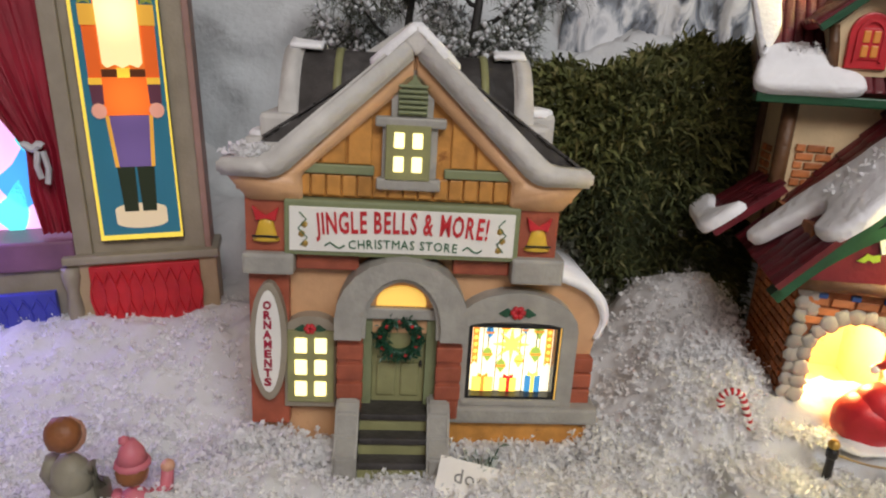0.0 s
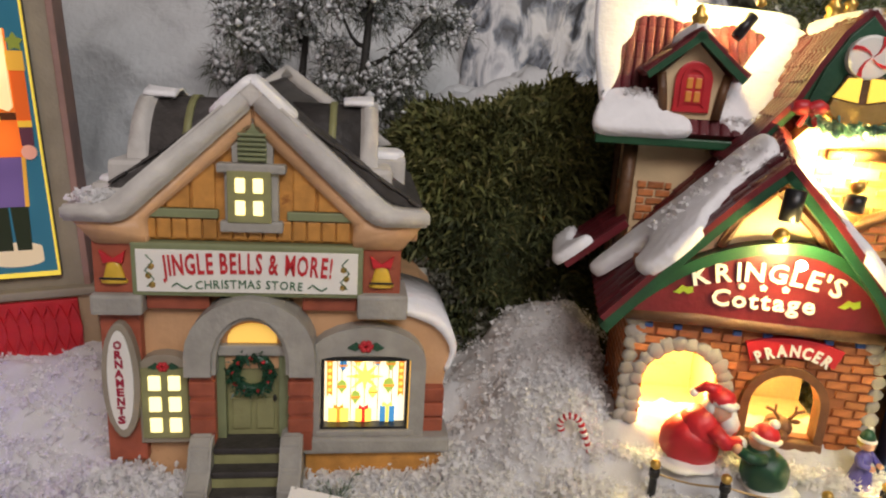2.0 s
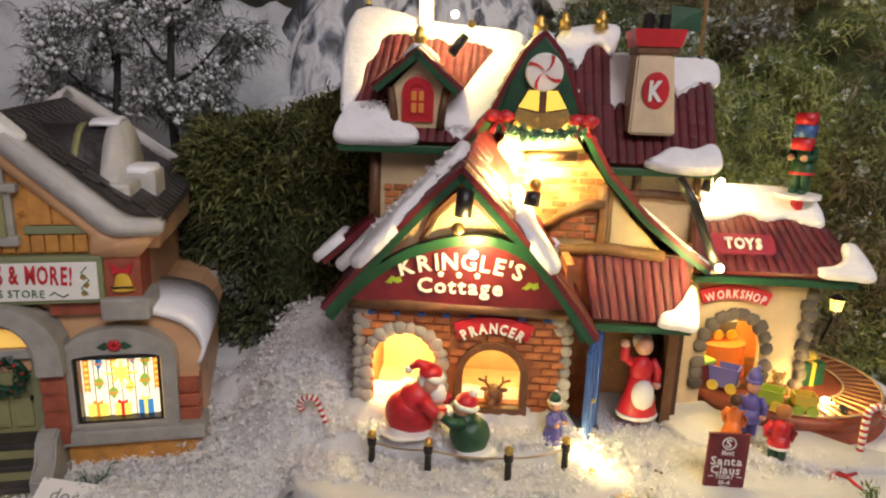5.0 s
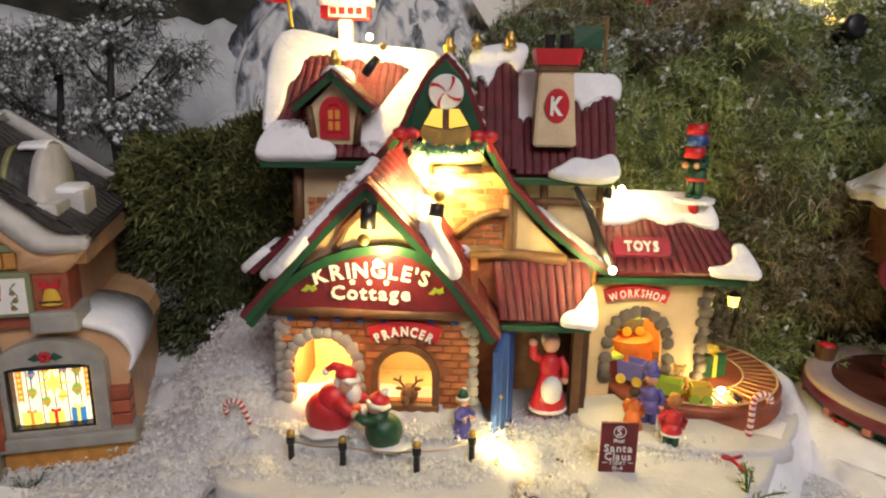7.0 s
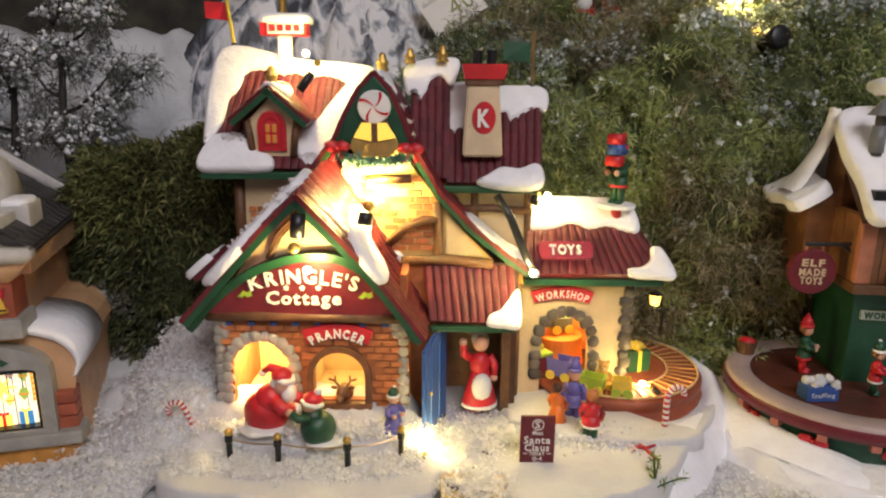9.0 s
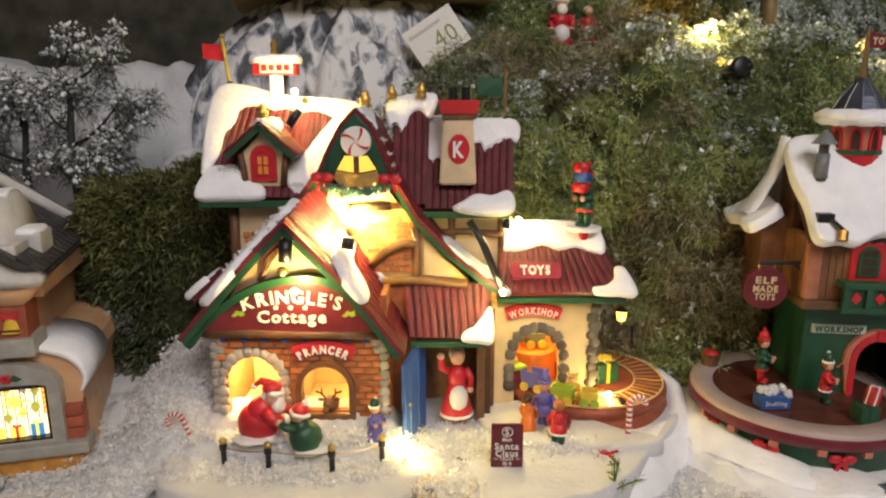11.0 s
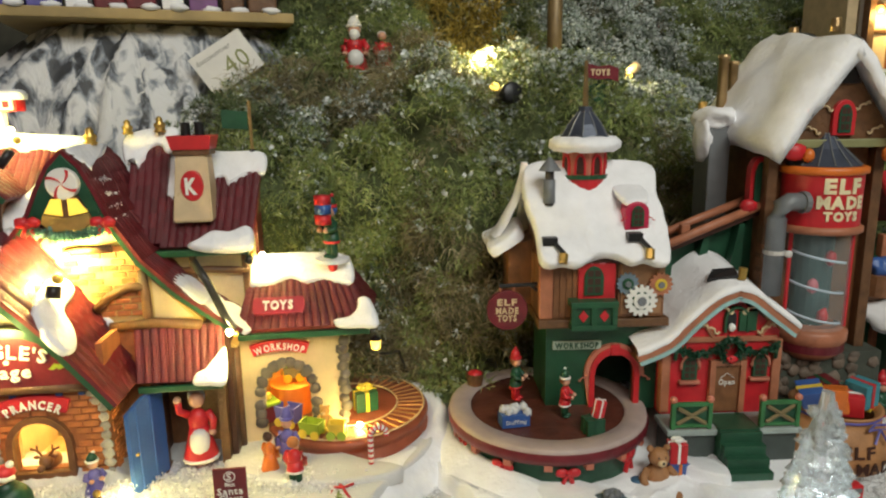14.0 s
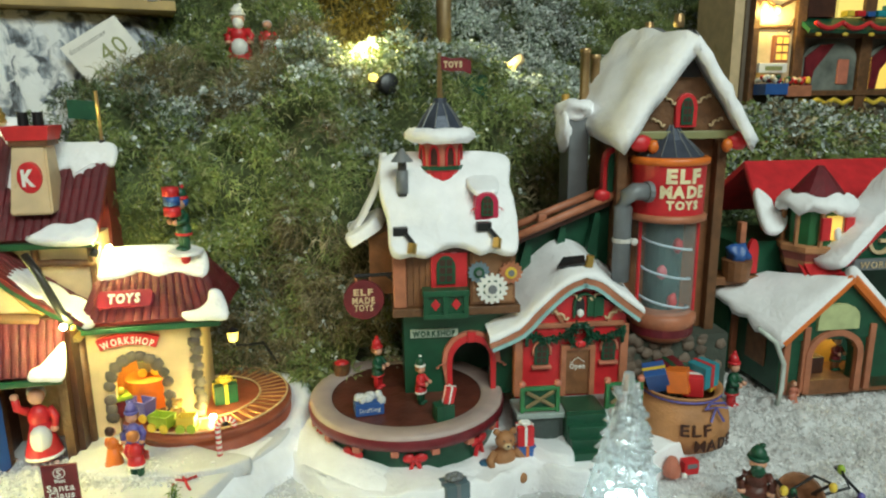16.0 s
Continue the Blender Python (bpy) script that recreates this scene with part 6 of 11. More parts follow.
    lo, hi = [(pr[0][0], 0.05), (pr[0][1], 0.05), (pr[0][1], 0.078), (pr[0][0], 0.078)], [(pr[1][0], 0.06), (pr[1][1], 0.06), (pr[1][1], 0.078), (pr[1][0], 0.078)]
    vl, vh = [bm.verts.new((x, y, 0.184)) for x, y in lo], [bm.verts.new((x, y, 0.231)) for x, y in hi]
    for i in range(4):
        bm.faces.new((vl[i], vl[(i + 1) % 4], vh[(i + 1) % 4], vh[i]))
    bm.faces.new(vh)
    bm.faces.new(vl[::-1])
    bmesh.ops.bevel(bm, geom=bm.edges[:], offset=0.0012, segments=2, affect="EDGES")
    ch = part("chimney", bm, CREAM, C, "cream chimney with a red cap")
    part("collar", box(B(), 0.092, 0.1165, 0.058, 0.08, 0.2295, 0.2345, 0.0008), TIMBER, ch)
    bm = B()
    vl = [bm.verts.new((x, y, 0.2335)) for x, y in ((0.0915, 0.057), (0.117, 0.057), (0.117, 0.081), (0.0915, 0.081))]
    vh = [bm.verts.new((x, y, 0.243)) for x, y in ((0.0895, 0.055), (0.119, 0.055), (0.119, 0.083), (0.0895, 0.083))]
    for i in range(4):
        bm.faces.new((vl[i], vl[(i + 1) % 4], vh[(i + 1) % 4], vh[i]))
    bm.faces.new(vh)
    bm.faces.new(vl[::-1])
    part("cap", bm, RED, ch, "red cap")
    for x in (0.0995, 0.109):
        part("chimney_pot", lathe(B(), [(0.0035, 0.243), (0.0032, 0.25), (0.0036, 0.252)], x, 0.069, 12), BLACK, ch)
    ov = part("oval_badge", prism(B(), arc(0.1042, 0.209, 0.0075, 0.0105, 0, 345, 23), 0.0525, 0.06, 0.0004), RED, ch)
    part("lettering", letters(B(), "K", 0.0155, (0.1042, 0.0522, 0.2035), 0.0095, 0.0006, bold=0.0005), WHITE, ov)
    fp = part("flag_pole", tube(B(), [(0.14, 0.097, 0.225), (0.1397, 0.097, 0.2665)], 0.0013, 8), BRASS, C)
    part("socket", lathe(B(), [(0.0042, 0.222), (0.0032, 0.228), (0.002, 0.231)], 0.14, 0.097, 10), BLACK, fp)
    part("flag", slab(B(), (0.119, 0.0975, 0.247), (0.138, 0.0975, 0.2455), (0.138, 0.0975, 0.259), (0.119, 0.0985, 0.2605), 0.0012), DARKGREEN, fp)
    fp = part("flag_pole", tube(B(), [(-0.0705, 0.101, 0.252), (-0.0745, 0.101, 0.289)], 0.0013, 8), YELLOW, C)
    part("socket", lathe(B(), [(0.004, 0.248), (0.003, 0.254), (0.002, 0.257)], -0.0705, 0.101, 10), BLACK, fp)
    part("knob", ball(B(), (-0.0745, 0.101, 0.29), 0.0022, 1), GOLD, fp)
    part("flag", slab(B(), (-0.09, 0.1015, 0.274), (-0.074, 0.1015, 0.272), (-0.0745, 0.1015, 0.284), (-0.0905, 0.1025, 0.285), 0.0012), RED, fp)
    push_back(C, before, 0.015)
    # lit pole sign on the ridge
    ps = part("pole_sign", box(B(), -0.0375, -0.0285, 0.105, 0.113, 0.235, 0.267, 0.001), WHITE, C, "snowy white and red roof sign")
    part("sign_board", box(B(), -0.0485, -0.0165, 0.101, 0.116, 0.2615, 0.271, 0.0012), RED, ps)
    part("sign_face", box(B(), -0.043, -0.0185, 0.0995, 0.102, 0.2625, 0.27, 0.0004), WHITE, ps)
    for k in range(4):
        part("writing_bar", box(B(), -0.0415 + k * 0.0056, -0.0375 + k * 0.0056, 0.0991, 0.0997, 0.2642, 0.2684), RED, ps)
    part("sign_snow", snow_patch(B(), (-0.0325, 0.1085, 0.271), (1, 0, 0), (0, 1, 0), [(-0.017, -0.008), (0.0, -0.0095), (0.017, -0.008), (0.017, 0.008), (0, 0.009), (-0.017, 0.008)], 0.005, seed=30), SNOWPAINT, ps)
    part("sign_finial", lathe(B(), [(0.003, 0.276), (0.0024, 0.281), (0.003, 0.284), (0.0012, 0.287)], -0.0335, 0.108, 10), GOLD, ps)
    # doorway, open blue door, porch roof
    ent = part("entry_wall", box(B(), 0.057, 0.0775, 0.036, 0.04, 0.012, 0.12), BRICK, C)
    # dim interior put into the colour: sides and top darker than the back
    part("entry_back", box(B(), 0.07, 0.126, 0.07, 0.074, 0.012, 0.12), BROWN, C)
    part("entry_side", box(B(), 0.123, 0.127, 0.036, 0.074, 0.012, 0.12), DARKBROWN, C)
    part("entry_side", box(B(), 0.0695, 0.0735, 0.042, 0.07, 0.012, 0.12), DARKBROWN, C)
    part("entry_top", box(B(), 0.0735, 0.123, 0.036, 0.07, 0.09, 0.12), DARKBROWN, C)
    df = part("door_frame", band(B(), [(0.0745, 0.014), (0.0745, 0.09), (0.1225, 0.09), (0.1225, 0.014)], [(0.0792, 0.014), (0.0792, 0.082), (0.117, 0.082), (0.117, 0.014)], 0.03, 0.042), TIMBER, C, "brown timber door frame")
    part("doorstep", box(B(), 0.074, 0.123, 0.018, 0.045, 0.012, 0.0175, 0.001), TIMBER, C)
    bm = B()
    pr = [(-0.004, 0.0175), (0.032, 0.0175), (0.032, 0.0765), (0.022, 0.0795), (0.012, 0.0795), (-0.004, 0.074)]
    a = [bm.verts.new((0.0785, y, z)) for y, z in pr]
    c = [bm.verts.new((0.0815, y, z)) for y, z in pr]
    bm.faces.new(a)
    bm.faces.new(c[::-1])
    for i in range(len(pr)):
        bm.faces.new((a[i], c[i], c[(i + 1) % len(pr)], a[(i + 1) % len(pr)]))
    bmesh.ops.bevel(bm, geom=bm.edges[:], offset=0.0006, segments=2, affect="EDGES")
    dr = part("door", bm, BLUE, C, "blue door standing open")
    dr.matrix_local = Matrix.Translation((0.08, 0.032, 0)) @ pose(0, 0, 0, 0, 0, -20) @ Matrix.Translation((-0.08, -0.032, 0))
    part("door_rib", box(B(), 0.0813, 0.0822, 0.004, 0.0055, 0.019, 0.077), BLUE, dr)
    part("door_rib", box(B(), 0.0813, 0.0822, 0.018, 0.0195, 0.019, 0.077), BLUE, dr)
    part("door_handle", ball(B(), (0.0832, 0.0, 0.046), 0.0014, 1), GOLD, dr)
    tiled_roof("porch_roof", C, (0.0705, 0.018, 0.087), (0.1255, 0.018, 0.0855), (0.1235, 0.036, 0.1165), (0.066, 0.036, 0.1185), 11, 3, None, 0.004, "small maroon porch roof")
    part("porch_trim", box(B(), 0.071, 0.1245, 0.0165, 0.02, 0.08, 0.084, 0.0008), GREEN, C)
    part("porch_snow", snow_patch(B(), (0.1255, 0.017, 0.0862), (-1, 0, 0), (-0.02, 0.5, 0.87), [(-0.001, -0.002), (0.009, -0.003), (0.019, -0.0015), (0.017, 0.005), (0.008, 0.009), (0.003, 0.018), (-0.001, 0.02)], 0.0036, seed=31), SNOWPAINT, C)
    # toy workshop
    hole = arched(0.1455, 0.1775, 0.03, 0.058, 0.0795, 14)
    ww = part("workshop_wall", wall_hole(B(), 0.127, 0.204, 0.012, 0.1, [(0.1455, 0.012)] + hole[1:-1] + [(0.1775, 0.012)], 0.053, 0.057, 0.054), CREAM, C, "cream plaster workshop wall")
    part("workshop_side", box(B(), 0.2, 0.204, 0.057, 0.11, 0.012, 0.1), CREAM, C)
    part("workshop_back", box(B(), 0.127, 0.2, 0.1, 0.104, 0.012, 0.1), mat("orange_room_wall", (0.6, 0.22, 0.05), 0.6, 0.15, 50, 0.1), C)
    part("workshop_floor", box(B(), 0.127, 0.2, 0.057, 0.1, 0.03, 0.036), BROWN, C)
    ring = arc(0.1615, 0.058, 0.0195, 0.0245, 172, 8, 9) + [(0.1418, 0.051), (0.1415, 0.044), (0.1418, 0.0375), (0.1815, 0.051), (0.1812, 0.044), (0.1812, 0.0375)]
    stone_ring(ww, ring, 0.0042, 0.0515, DARKSTONE, 33, "arch_stone")
    stone_ring(ww, [(0.2015 + 0.0015 * (i % 2), 0.04 + i * 0.0062) for i in range(10)], 0.0042, 0.0525, DARKSTONE, 35, "quoin", 0.9)
    part("corner_post", tube(B(), [(0.127, 0.051, 0.014), (0.127, 0.051, 0.1)], 0.0036, 8), TIMBER, C, smooth=True)
    apts = arc(0.158, 0.042, 0.054, 0.054, 111, 69, 12)
    sg = part("workshop_sign", band(B(), offset_line(apts, -0.0042), offset_line(apts, 0.0038), 0.0492, 0.0535), RED, C, "red arched sign")
    part("lettering", letters(B(), "WORKSHOP", 0.0072, (0.158, 0.049, 0.0895), 0.033, 0.0005, 0.0038, 0.0002), WHITE, sg)
    tiled_roof("workshop_roof", C, (0.1305, 0.0415, 0.1115), (0.2235, 0.0415, 0.1115), (0.2075, 0.0835, 0.1425), (0.137, 0.0835, 0.1425), 16, 5, None, 0.004, "maroon workshop roof")
    tiled_roof("workshop_roof", C, (0.2235, 0.0415, 0.1115), (0.2275, 0.118, 0.1115), (0.2075, 0.1, 0.1425), (0.2075, 0.0835, 0.1425), 10, 4, None, 0.004)
    part("roof_top", box(B(), 0.137, 0.2075, 0.082, 0.115, 0.135, 0.1428, 0.002), DARKRED, C)
    part("eave_trim", box(B(), 0.131, 0.222, 0.0425, 0.05, 0.1032, 0.1075, 0.0008), GREEN, C)
    part("roof_snow", snow_patch(B(), (0.136, 0.082, 0.143), (1, 0, 0), (0, -0.75, -0.66), [(-0.002, -0.012), (0.05, -0.014), (0.07, -0.01), (0.076, 0.004), (0.074, 0.016), (0.064, 0.014), (0.054, 0.01), (0.042, 0.013), (0.03, 0.008), (0.016, 0.013), (0.0, 0.012)], 0.0042, seed=37), SNOWPAINT, C)
    part("eave_snow", snow_patch(B(), (0.2245, 0.0405, 0.112), (-1, 0, 0), (-0.15, 0.72, 0.69), [(-0.003, -0.002), (0.01, -0.003), (0.024, -0.002), (0.026, 0.003), (0.016, 0.005), (0.009, 0.011), (0.006, 0.02), (-0.001, 0.018)], 0.004, seed=39), SNOWPAINT, C)
    d = Vector((0, 0.042, 0.04)).normalized()
    bm = B()
    letters(bm, "TOYS", 0.0095, (0, -0.0012, 0), 0.0215, 0.0012, 0.0, 0.0004)
    ty = part("lettering", bm, WHITE, C, "white TOYS lettering")
    slope_m = Matrix.Translation((0.159, 0.0505, 0.1218)) @ pose(0, 0, 0, -42, 0, 0)
    ty.matrix_local = slope_m
    bm = B()
    prism(bm, [(-0.018, 0.0), (-0.0165, -0.0028), (0.0165, -0.0028), (0.018, 0.0), (0.018, 0.0075), (0.0165, 0.0102), (-0.0165, 0.0102), (-0.018, 0.0075)], -0.0012, 0.003, 0.0005)
    tb = part("toys_board", bm, mat("crimson_plate_paint", (0.26, 0.015, 0.035), 0.4, 0.15, 90, 0.1), C, "crimson name plate")
    tb.matrix_local = slope_m
    # railway platform
    cx, cy = 0.203, 0.083
    lathe_bm = lathe(B(), [(0.066, 0.004), (0.065, 0.018), (0.061, 0.022), (0.0605, 0.025), (0.0625, 0.0265), (0.0625, 0.03), (0.061, 0.0318), (0.0, 0.0322)], cx, cy, 56, cap=False)
    pl = part("platform", lathe_bm, mat("russet_deck", (0.3, 0.075, 0.035), 0.42, 0.25, 60, 0.25, 300), C, "round russet platform with a toy railway", True)
    for r in (0.0385, 0.0595):
        pts = [(cx + r * math.cos(radians(a)), cy + r * math.sin(radians(a)), 0.0334) for a in range(-125, 126, 6)]
        part("rail", tube(B(), pts, 0.0008, 5), mat("pale_rail", (0.7, 0.5, 0.26), 0.4), pl, smooth=True)
    sleeper = mesh_of(box(B(), -0.0105, 0.0105, -0.0006, 0.0006, 0, 0.0012, 0.0002), "sleeper", mat("sleeper_wood", (0.5, 0.24, 0.09), 0.5, 0.2, 100, 0.2, rnd=0.2))
    for k in range(31):
        a = -123 + k * 8
        piece("sleeper", sleeper, pl, Matrix.Translation((cx + 0.0495 * math.cos(radians(a)), cy + 0.0495 * math.sin(radians(a)), 0.0322)) @ pose(0, 0, 0, 0, 0, a))
    # smooth moulded snow round the platform
    bm, rows = B(), []
    for i in range(61):
        a = -128 + 230 * i / 60
        top = 0.0185 + 0.009 * sstep(-50, 20, a) - 0.006 * sstep(-75, -125, a)
        out = 0.022 + 0.042 * math.exp(-((a + 92) / 26) ** 2)
        row = []
        for k, z in ((-0.1, top - 0.004), (0.05, top), (0.3, top + 0.0005), (0.6, top - 0.0035), (0.85, top - 0.012), (1.0, top - 0.026), (1.06, -0.022)):
            n = noise.noise(Vector((a * 0.05, k * 1.5, 11)))
            r = 0.0645 + out * k + 0.0018 * n
            row.append(bm.verts.new((cx + r * math.cos(radians(a)), cy + r * math.sin(radians(a)), z + 0.0014 * n)))
        rows.append(row)
    for p, q in zip(rows, rows[1:]):
        for k in range(6):
            bm.faces.new((p[k], p[k + 1], q[k + 1], q[k])).smooth = True
    part("snow_skirt", bm, SNOWPAINT, C, "smooth white snow moulded round the platform")
    # lamp leaning out from behind the workshop
    lm = part("lantern", lathe(B(), [(0.0006, 0.093), (0.0042, 0.0905), (0.005, 0.09), (0.0046, 0.0895)], 0.2262, 0.069, 8), BLACK, C)
    part("glass", lathe(B(), [(0.0042, 0.0895), (0.0032, 0.0825)], 0.2262, 0.069, 8), BULBSOFT, lm)
    part("bracket", tube(B(), [(0.2262, 0.069, 0.0825), (0.227, 0.071, 0.078), (0.234, 0.08, 0.074), (0.245, 0.105, 0.066), (0.257, 0.142, 0.024)], 0.0011, 6), BLACK, lm)
    return C


cottage()


def led_spot(name, body, tip, bulb, watts, colour=(1.0, 0.82, 0.27), r=0.0042):
    """A small black clip-on spotlight with a glowing bulb; places in the cottage's own axes."""
    t = thing(name, "small black clip-on spotlight glowing warm yellow", "spotlight", KR)
    part("housing", tube(B(), body, r, 9), BLACK, t, smooth=True)
    part("socket", ball(B(), tip, (r * 0.8, r * 0.8, r * 0.8), 2), GOLD, t)
    part("bulb", ball(B(), bulb, 0.0022, 2), BULB, t)
    p = KR @ Vector(bulb)
    lamp = point_lamp(name + "_light", p, watts, colour, 0.003)
    return t


LEDCOL = (1.0, 0.82, 0.27)

# ---- small lamps in and on the cottage ----
led_spot("clip_spotlight", [(0.0325, 0.006, 0.15), (0.0335, 0.0075, 0.157)], (0.0345, 0.011, 0.1605), (0.0345, 0.025, 0.171), 1.2)
led_spot("clip_spotlight", [(-0.0005, -0.017, 0.1605), (-0.0015, -0.017, 0.1475)], (-0.0035, -0.018, 0.1415), (0.0045, -0.0235, 0.1305), 0.4)
led_spot("clip_spotlight", [(0.1105, 0.026, 0.165), (0.119, 0.022, 0.152), (0.129, 0.02, 0.128), (0.1335, 0.02, 0.1195)], (0.1345, 0.0205, 0.1165), (0.1325, 0.011, 0.1205), 0.42, r=0.0026)
led_spot("clip_spotlight", [(-0.014, 0.061, 0.2255), (-0.0065, 0.064, 0.236)], (-0.003, 0.066, 0.2425), (-0.0135, 0.082, 0.249), 0.5, r=0.003)
led_spot("clip_spotlight", [(0.066, -0.03, 0.0165), (0.0685, -0.0265, 0.018)], (0.07, -0.024, 0.0195), (0.073, -0.02, 0.0235), 0.2, r=0.003)
led_spot("clip_spotlight", [(0.138, 0.066, 0.153), (0.14, 0.068, 0.158)], (0.1405, 0.069, 0.159), (0.148, 0.07, 0.158), 0.2, r=0.003)
point_lamp("stable_room_light", KR @ Vector((-0.036, 0.03, 0.07)), 0.36, LEDCOL, 0.006)
point_lamp("stable_room_light", KR @ Vector((0.03, 0.04, 0.072)), 0.13, LEDCOL, 0.006)
point_lamp("workshop_light", KR @ Vector((0.165, 0.075, 0.088)), 0.2, LEDCOL, 0.005)
point_lamp("lantern_light", KR @ Vector((0.2262, 0.066, 0.08)), 0.03, LEDCOL, 0.004)
# added spotlight for the bright patch on the deck; no lamp known there
led_spot("clip_spotlight", [(0.222, 0.03, 0.0335), (0.218, 0.033, 0.036)], (0.2165, 0.034, 0.037), (0.212, 0.037, 0.0372), 0.2, r=0.002)

# ---- elf toy factory ----
def gear(parent, cx, y, cz, r, teeth, material, hub=None, holes=0):
    pts = []
    for i in range(teeth):
        for a, q in ((-0.32, 0.82), (-0.2, 1.0), (0.2, 1.0), (0.32, 0.82)):
            t = 2 * math.pi * (i + a) / teeth
            pts.append((cx + r * q * math.cos(t), cz + r * q * math.sin(t)))
    g = part("gear", prism(B(), pts, y - 0.002, y, 0.0002), material, parent)
    if hub:
        part("hub", prism(B(), arc(cx, cz, r * 0.5, r * 0.5, 0, 340, 17), y - 0.0032, y - 0.001, 0.0003), hub[0], g)
        part("axle", prism(B(), arc(cx, cz, r * 0.28, r * 0.28, 0, 330, 11), y - 0.0042, y - 0.001, 0.0003), hub[1], g)
    for i in range(holes):
        t = 2 * math.pi * (i + 0.5) / holes
        part("gear_hole", prism(B(), arc(cx + r * 0.5 * math.cos(t), cz + r * 0.5 * math.sin(t), r * 0.11, r * 0.11, 0, 315, 7), y - 0.0022, y - 0.0015), GREEN, g)
    return g


def green_window(parent, x0, x1, z0, z1, y, material=None, zs=None):
    w = part("window", prism(B(), arched(x0, x1, z0, zs or (z0 + (z1 - z0) * 0.6), z1, 8), y, y + 0.003, 0.0004), material or GREEN, parent)
    n = (x1 - x0)
    for i in range(2):
        for j in range(3):
            a, c = x0 + n * (0.16 + 0.37 * i), z0 + (z1 - z0) * (0.1 + 0.28 * j)
            part("pane", box(B(), a, a + n * 0.29, y - 0.0003, y + 0.001, c, c + (z1 - z0) * 0.21), DARKBROWN, w)
    return w


def scroll(parent, cx, y, cz, s, flip=1, material=None):
    pts = [(cx + flip * s * x, y, cz + s * z) for x, z in ((0.9, -0.25), (0.75, -0.55), (0.45, -0.45), (0.35, 0.0), (0.0, 0.2), (-0.35, 0.1), (-0.5, 0.45), (-0.8, 0.5), (-0.9, 0.2))]
    part("scroll", tube(B(), pts, s * 0.15, 5), material or CREAM, parent, smooth=True)


EL = pose(0.61, 0.214, 0, 0, 0, -18)
RAILGREEN = mat("leaf_green_paint", (0.04, 0.17, 0.06), 0.42, 0.2, 80, 0.12)
RAILBROWN = mat("dull_brown_paint", (0.2, 0.15, 0.07), 0.5, 0.2, 80, 0.15)
RUST = mat("terracotta_trim_paint", (0.4, 0.15, 0.08), 0.45, 0.2, 80, 0.2)


def factory():
    F = thing("toy_factory", "snow-roofed elf toy factory of painted resin with two towers", "model house", EL)
    part("snow_base", snow_patch(B(), (0, 0, -0.018), (1, 0, 0), (0, 1, 0), [(-0.13, 0.02), (-0.12, 0.08), (-0.06, 0.12), (0.1, 0.13), (0.22, 0.12), (0.225, 0.06), (0.21, 0.01), (0.175, -0.03), (0.135, -0.05), (0.11, -0.062), (0.066, -0.064),
                                                                                                   (0.045, -0.055), (0.02, -0.068), (-0.03, -0.082), (-0.09, -0.068), (-0.122, -0.03)], 0.024, rough=0.3), SNOWPAINT, F, "moulded white snow base")
    # round yard
    cx, cy = -0.04, 0.014
    yard = part("round_yard", lathe(B(), [(0.068, -0.01), (0.068, 0.022), (0.072, 0.0235), (0.0735, 0.025), (0.0735, 0.027)], cx, cy, 60, cap=False), DARKGREEN, F, "round raised yard with a dark red deck", True)
    part("red_band", lathe(B(), [(0.0712, 0.024), (0.0752, 0.0255), (0.0757, 0.0305), (0.0745, 0.033)], cx, cy, 60, cap=False), DARKRED, yard, smooth=True)
    part("rim", lathe(B(), [(0.0745, 0.0325), (0.0742, 0.0352), (0.0725, 0.0362), (0.0595, 0.0362), (0.058, 0.0345)], cx, cy, 60, cap=False), ROSEGREY, yard, "pale rose-grey rim", True)
    part("deck", lathe(B(), [(0.0595, 0.0338), (0.0, 0.0342)], cx, cy, 60, cap=False), PLUM, yard)
    for k in range(16):
        a = radians(-165 + k * 22)
        blk = part("bracket", box(B(), -0.0028, 0.0028, -0.003, 0.003, 0.0205, 0.0255, 0.0006), TERRA, yard)
        blk.matrix_local = Matrix.Translation((cx + 0.0715 * math.cos(a), cy + 0.0715 * math.sin(a), 0)) @ pose(0, 0, 0, 0, 0, math.degrees(a) + 90)
    for a in (-160, -125, -88, -45, -12):
        bm = B()
        for s in (-1, 1):
            ball(bm, (s * 0.0042, 0, 0.0178), (0.0046, 0.0018, 0.0036), 2, 0.2, s)
            tube(bm, [(0, 0, 0.0178), (s * 0.0025, 0, 0.012), (s * 0.004, 0, 0.0065)], 0.0017, 5)
        ball(bm, (0, -0.001, 0.0178), 0.0021, 1)
        bw = part("bow", bm, RED, yard, "red bow")
        bw.matrix_local = Matrix.Translation((cx + 0.0702 * math.cos(radians(a)), cy + 0.0702 * math.sin(radians(a)), 0)) @ pose(0, 0, 0, 0, 0, a + 90)
    bm = B()
    rows = []
    for i in range(61):
        a = -215 + 235 * i / 60
        hgt = 0.012 + 0.008 * math.cos(radians((a + 178) * 1.0)) + 0.004 * noise.noise(Vector((a * 0.05, 1, 4))) - 0.006 * math.exp(-((a + 88) / 22) ** 2)
        ring = []
        for d, z in ((-0.004, hgt - 0.004), (0.0005, hgt), (0.006, hgt - 0.001), (0.014, hgt * 0.72), (0.022, hgt * 0.25), (0.03, -0.014)):
            n = noise.noise(Vector((a * 0.09, d * 90, 7)))
            rr = 0.069 + d + 0.002 * n
            ring.append(bm.verts.new((cx + rr * math.cos(radians(a)), cy + rr * math.sin(radians(a)), z + 0.0015 * n)))
        rows.append(ring)
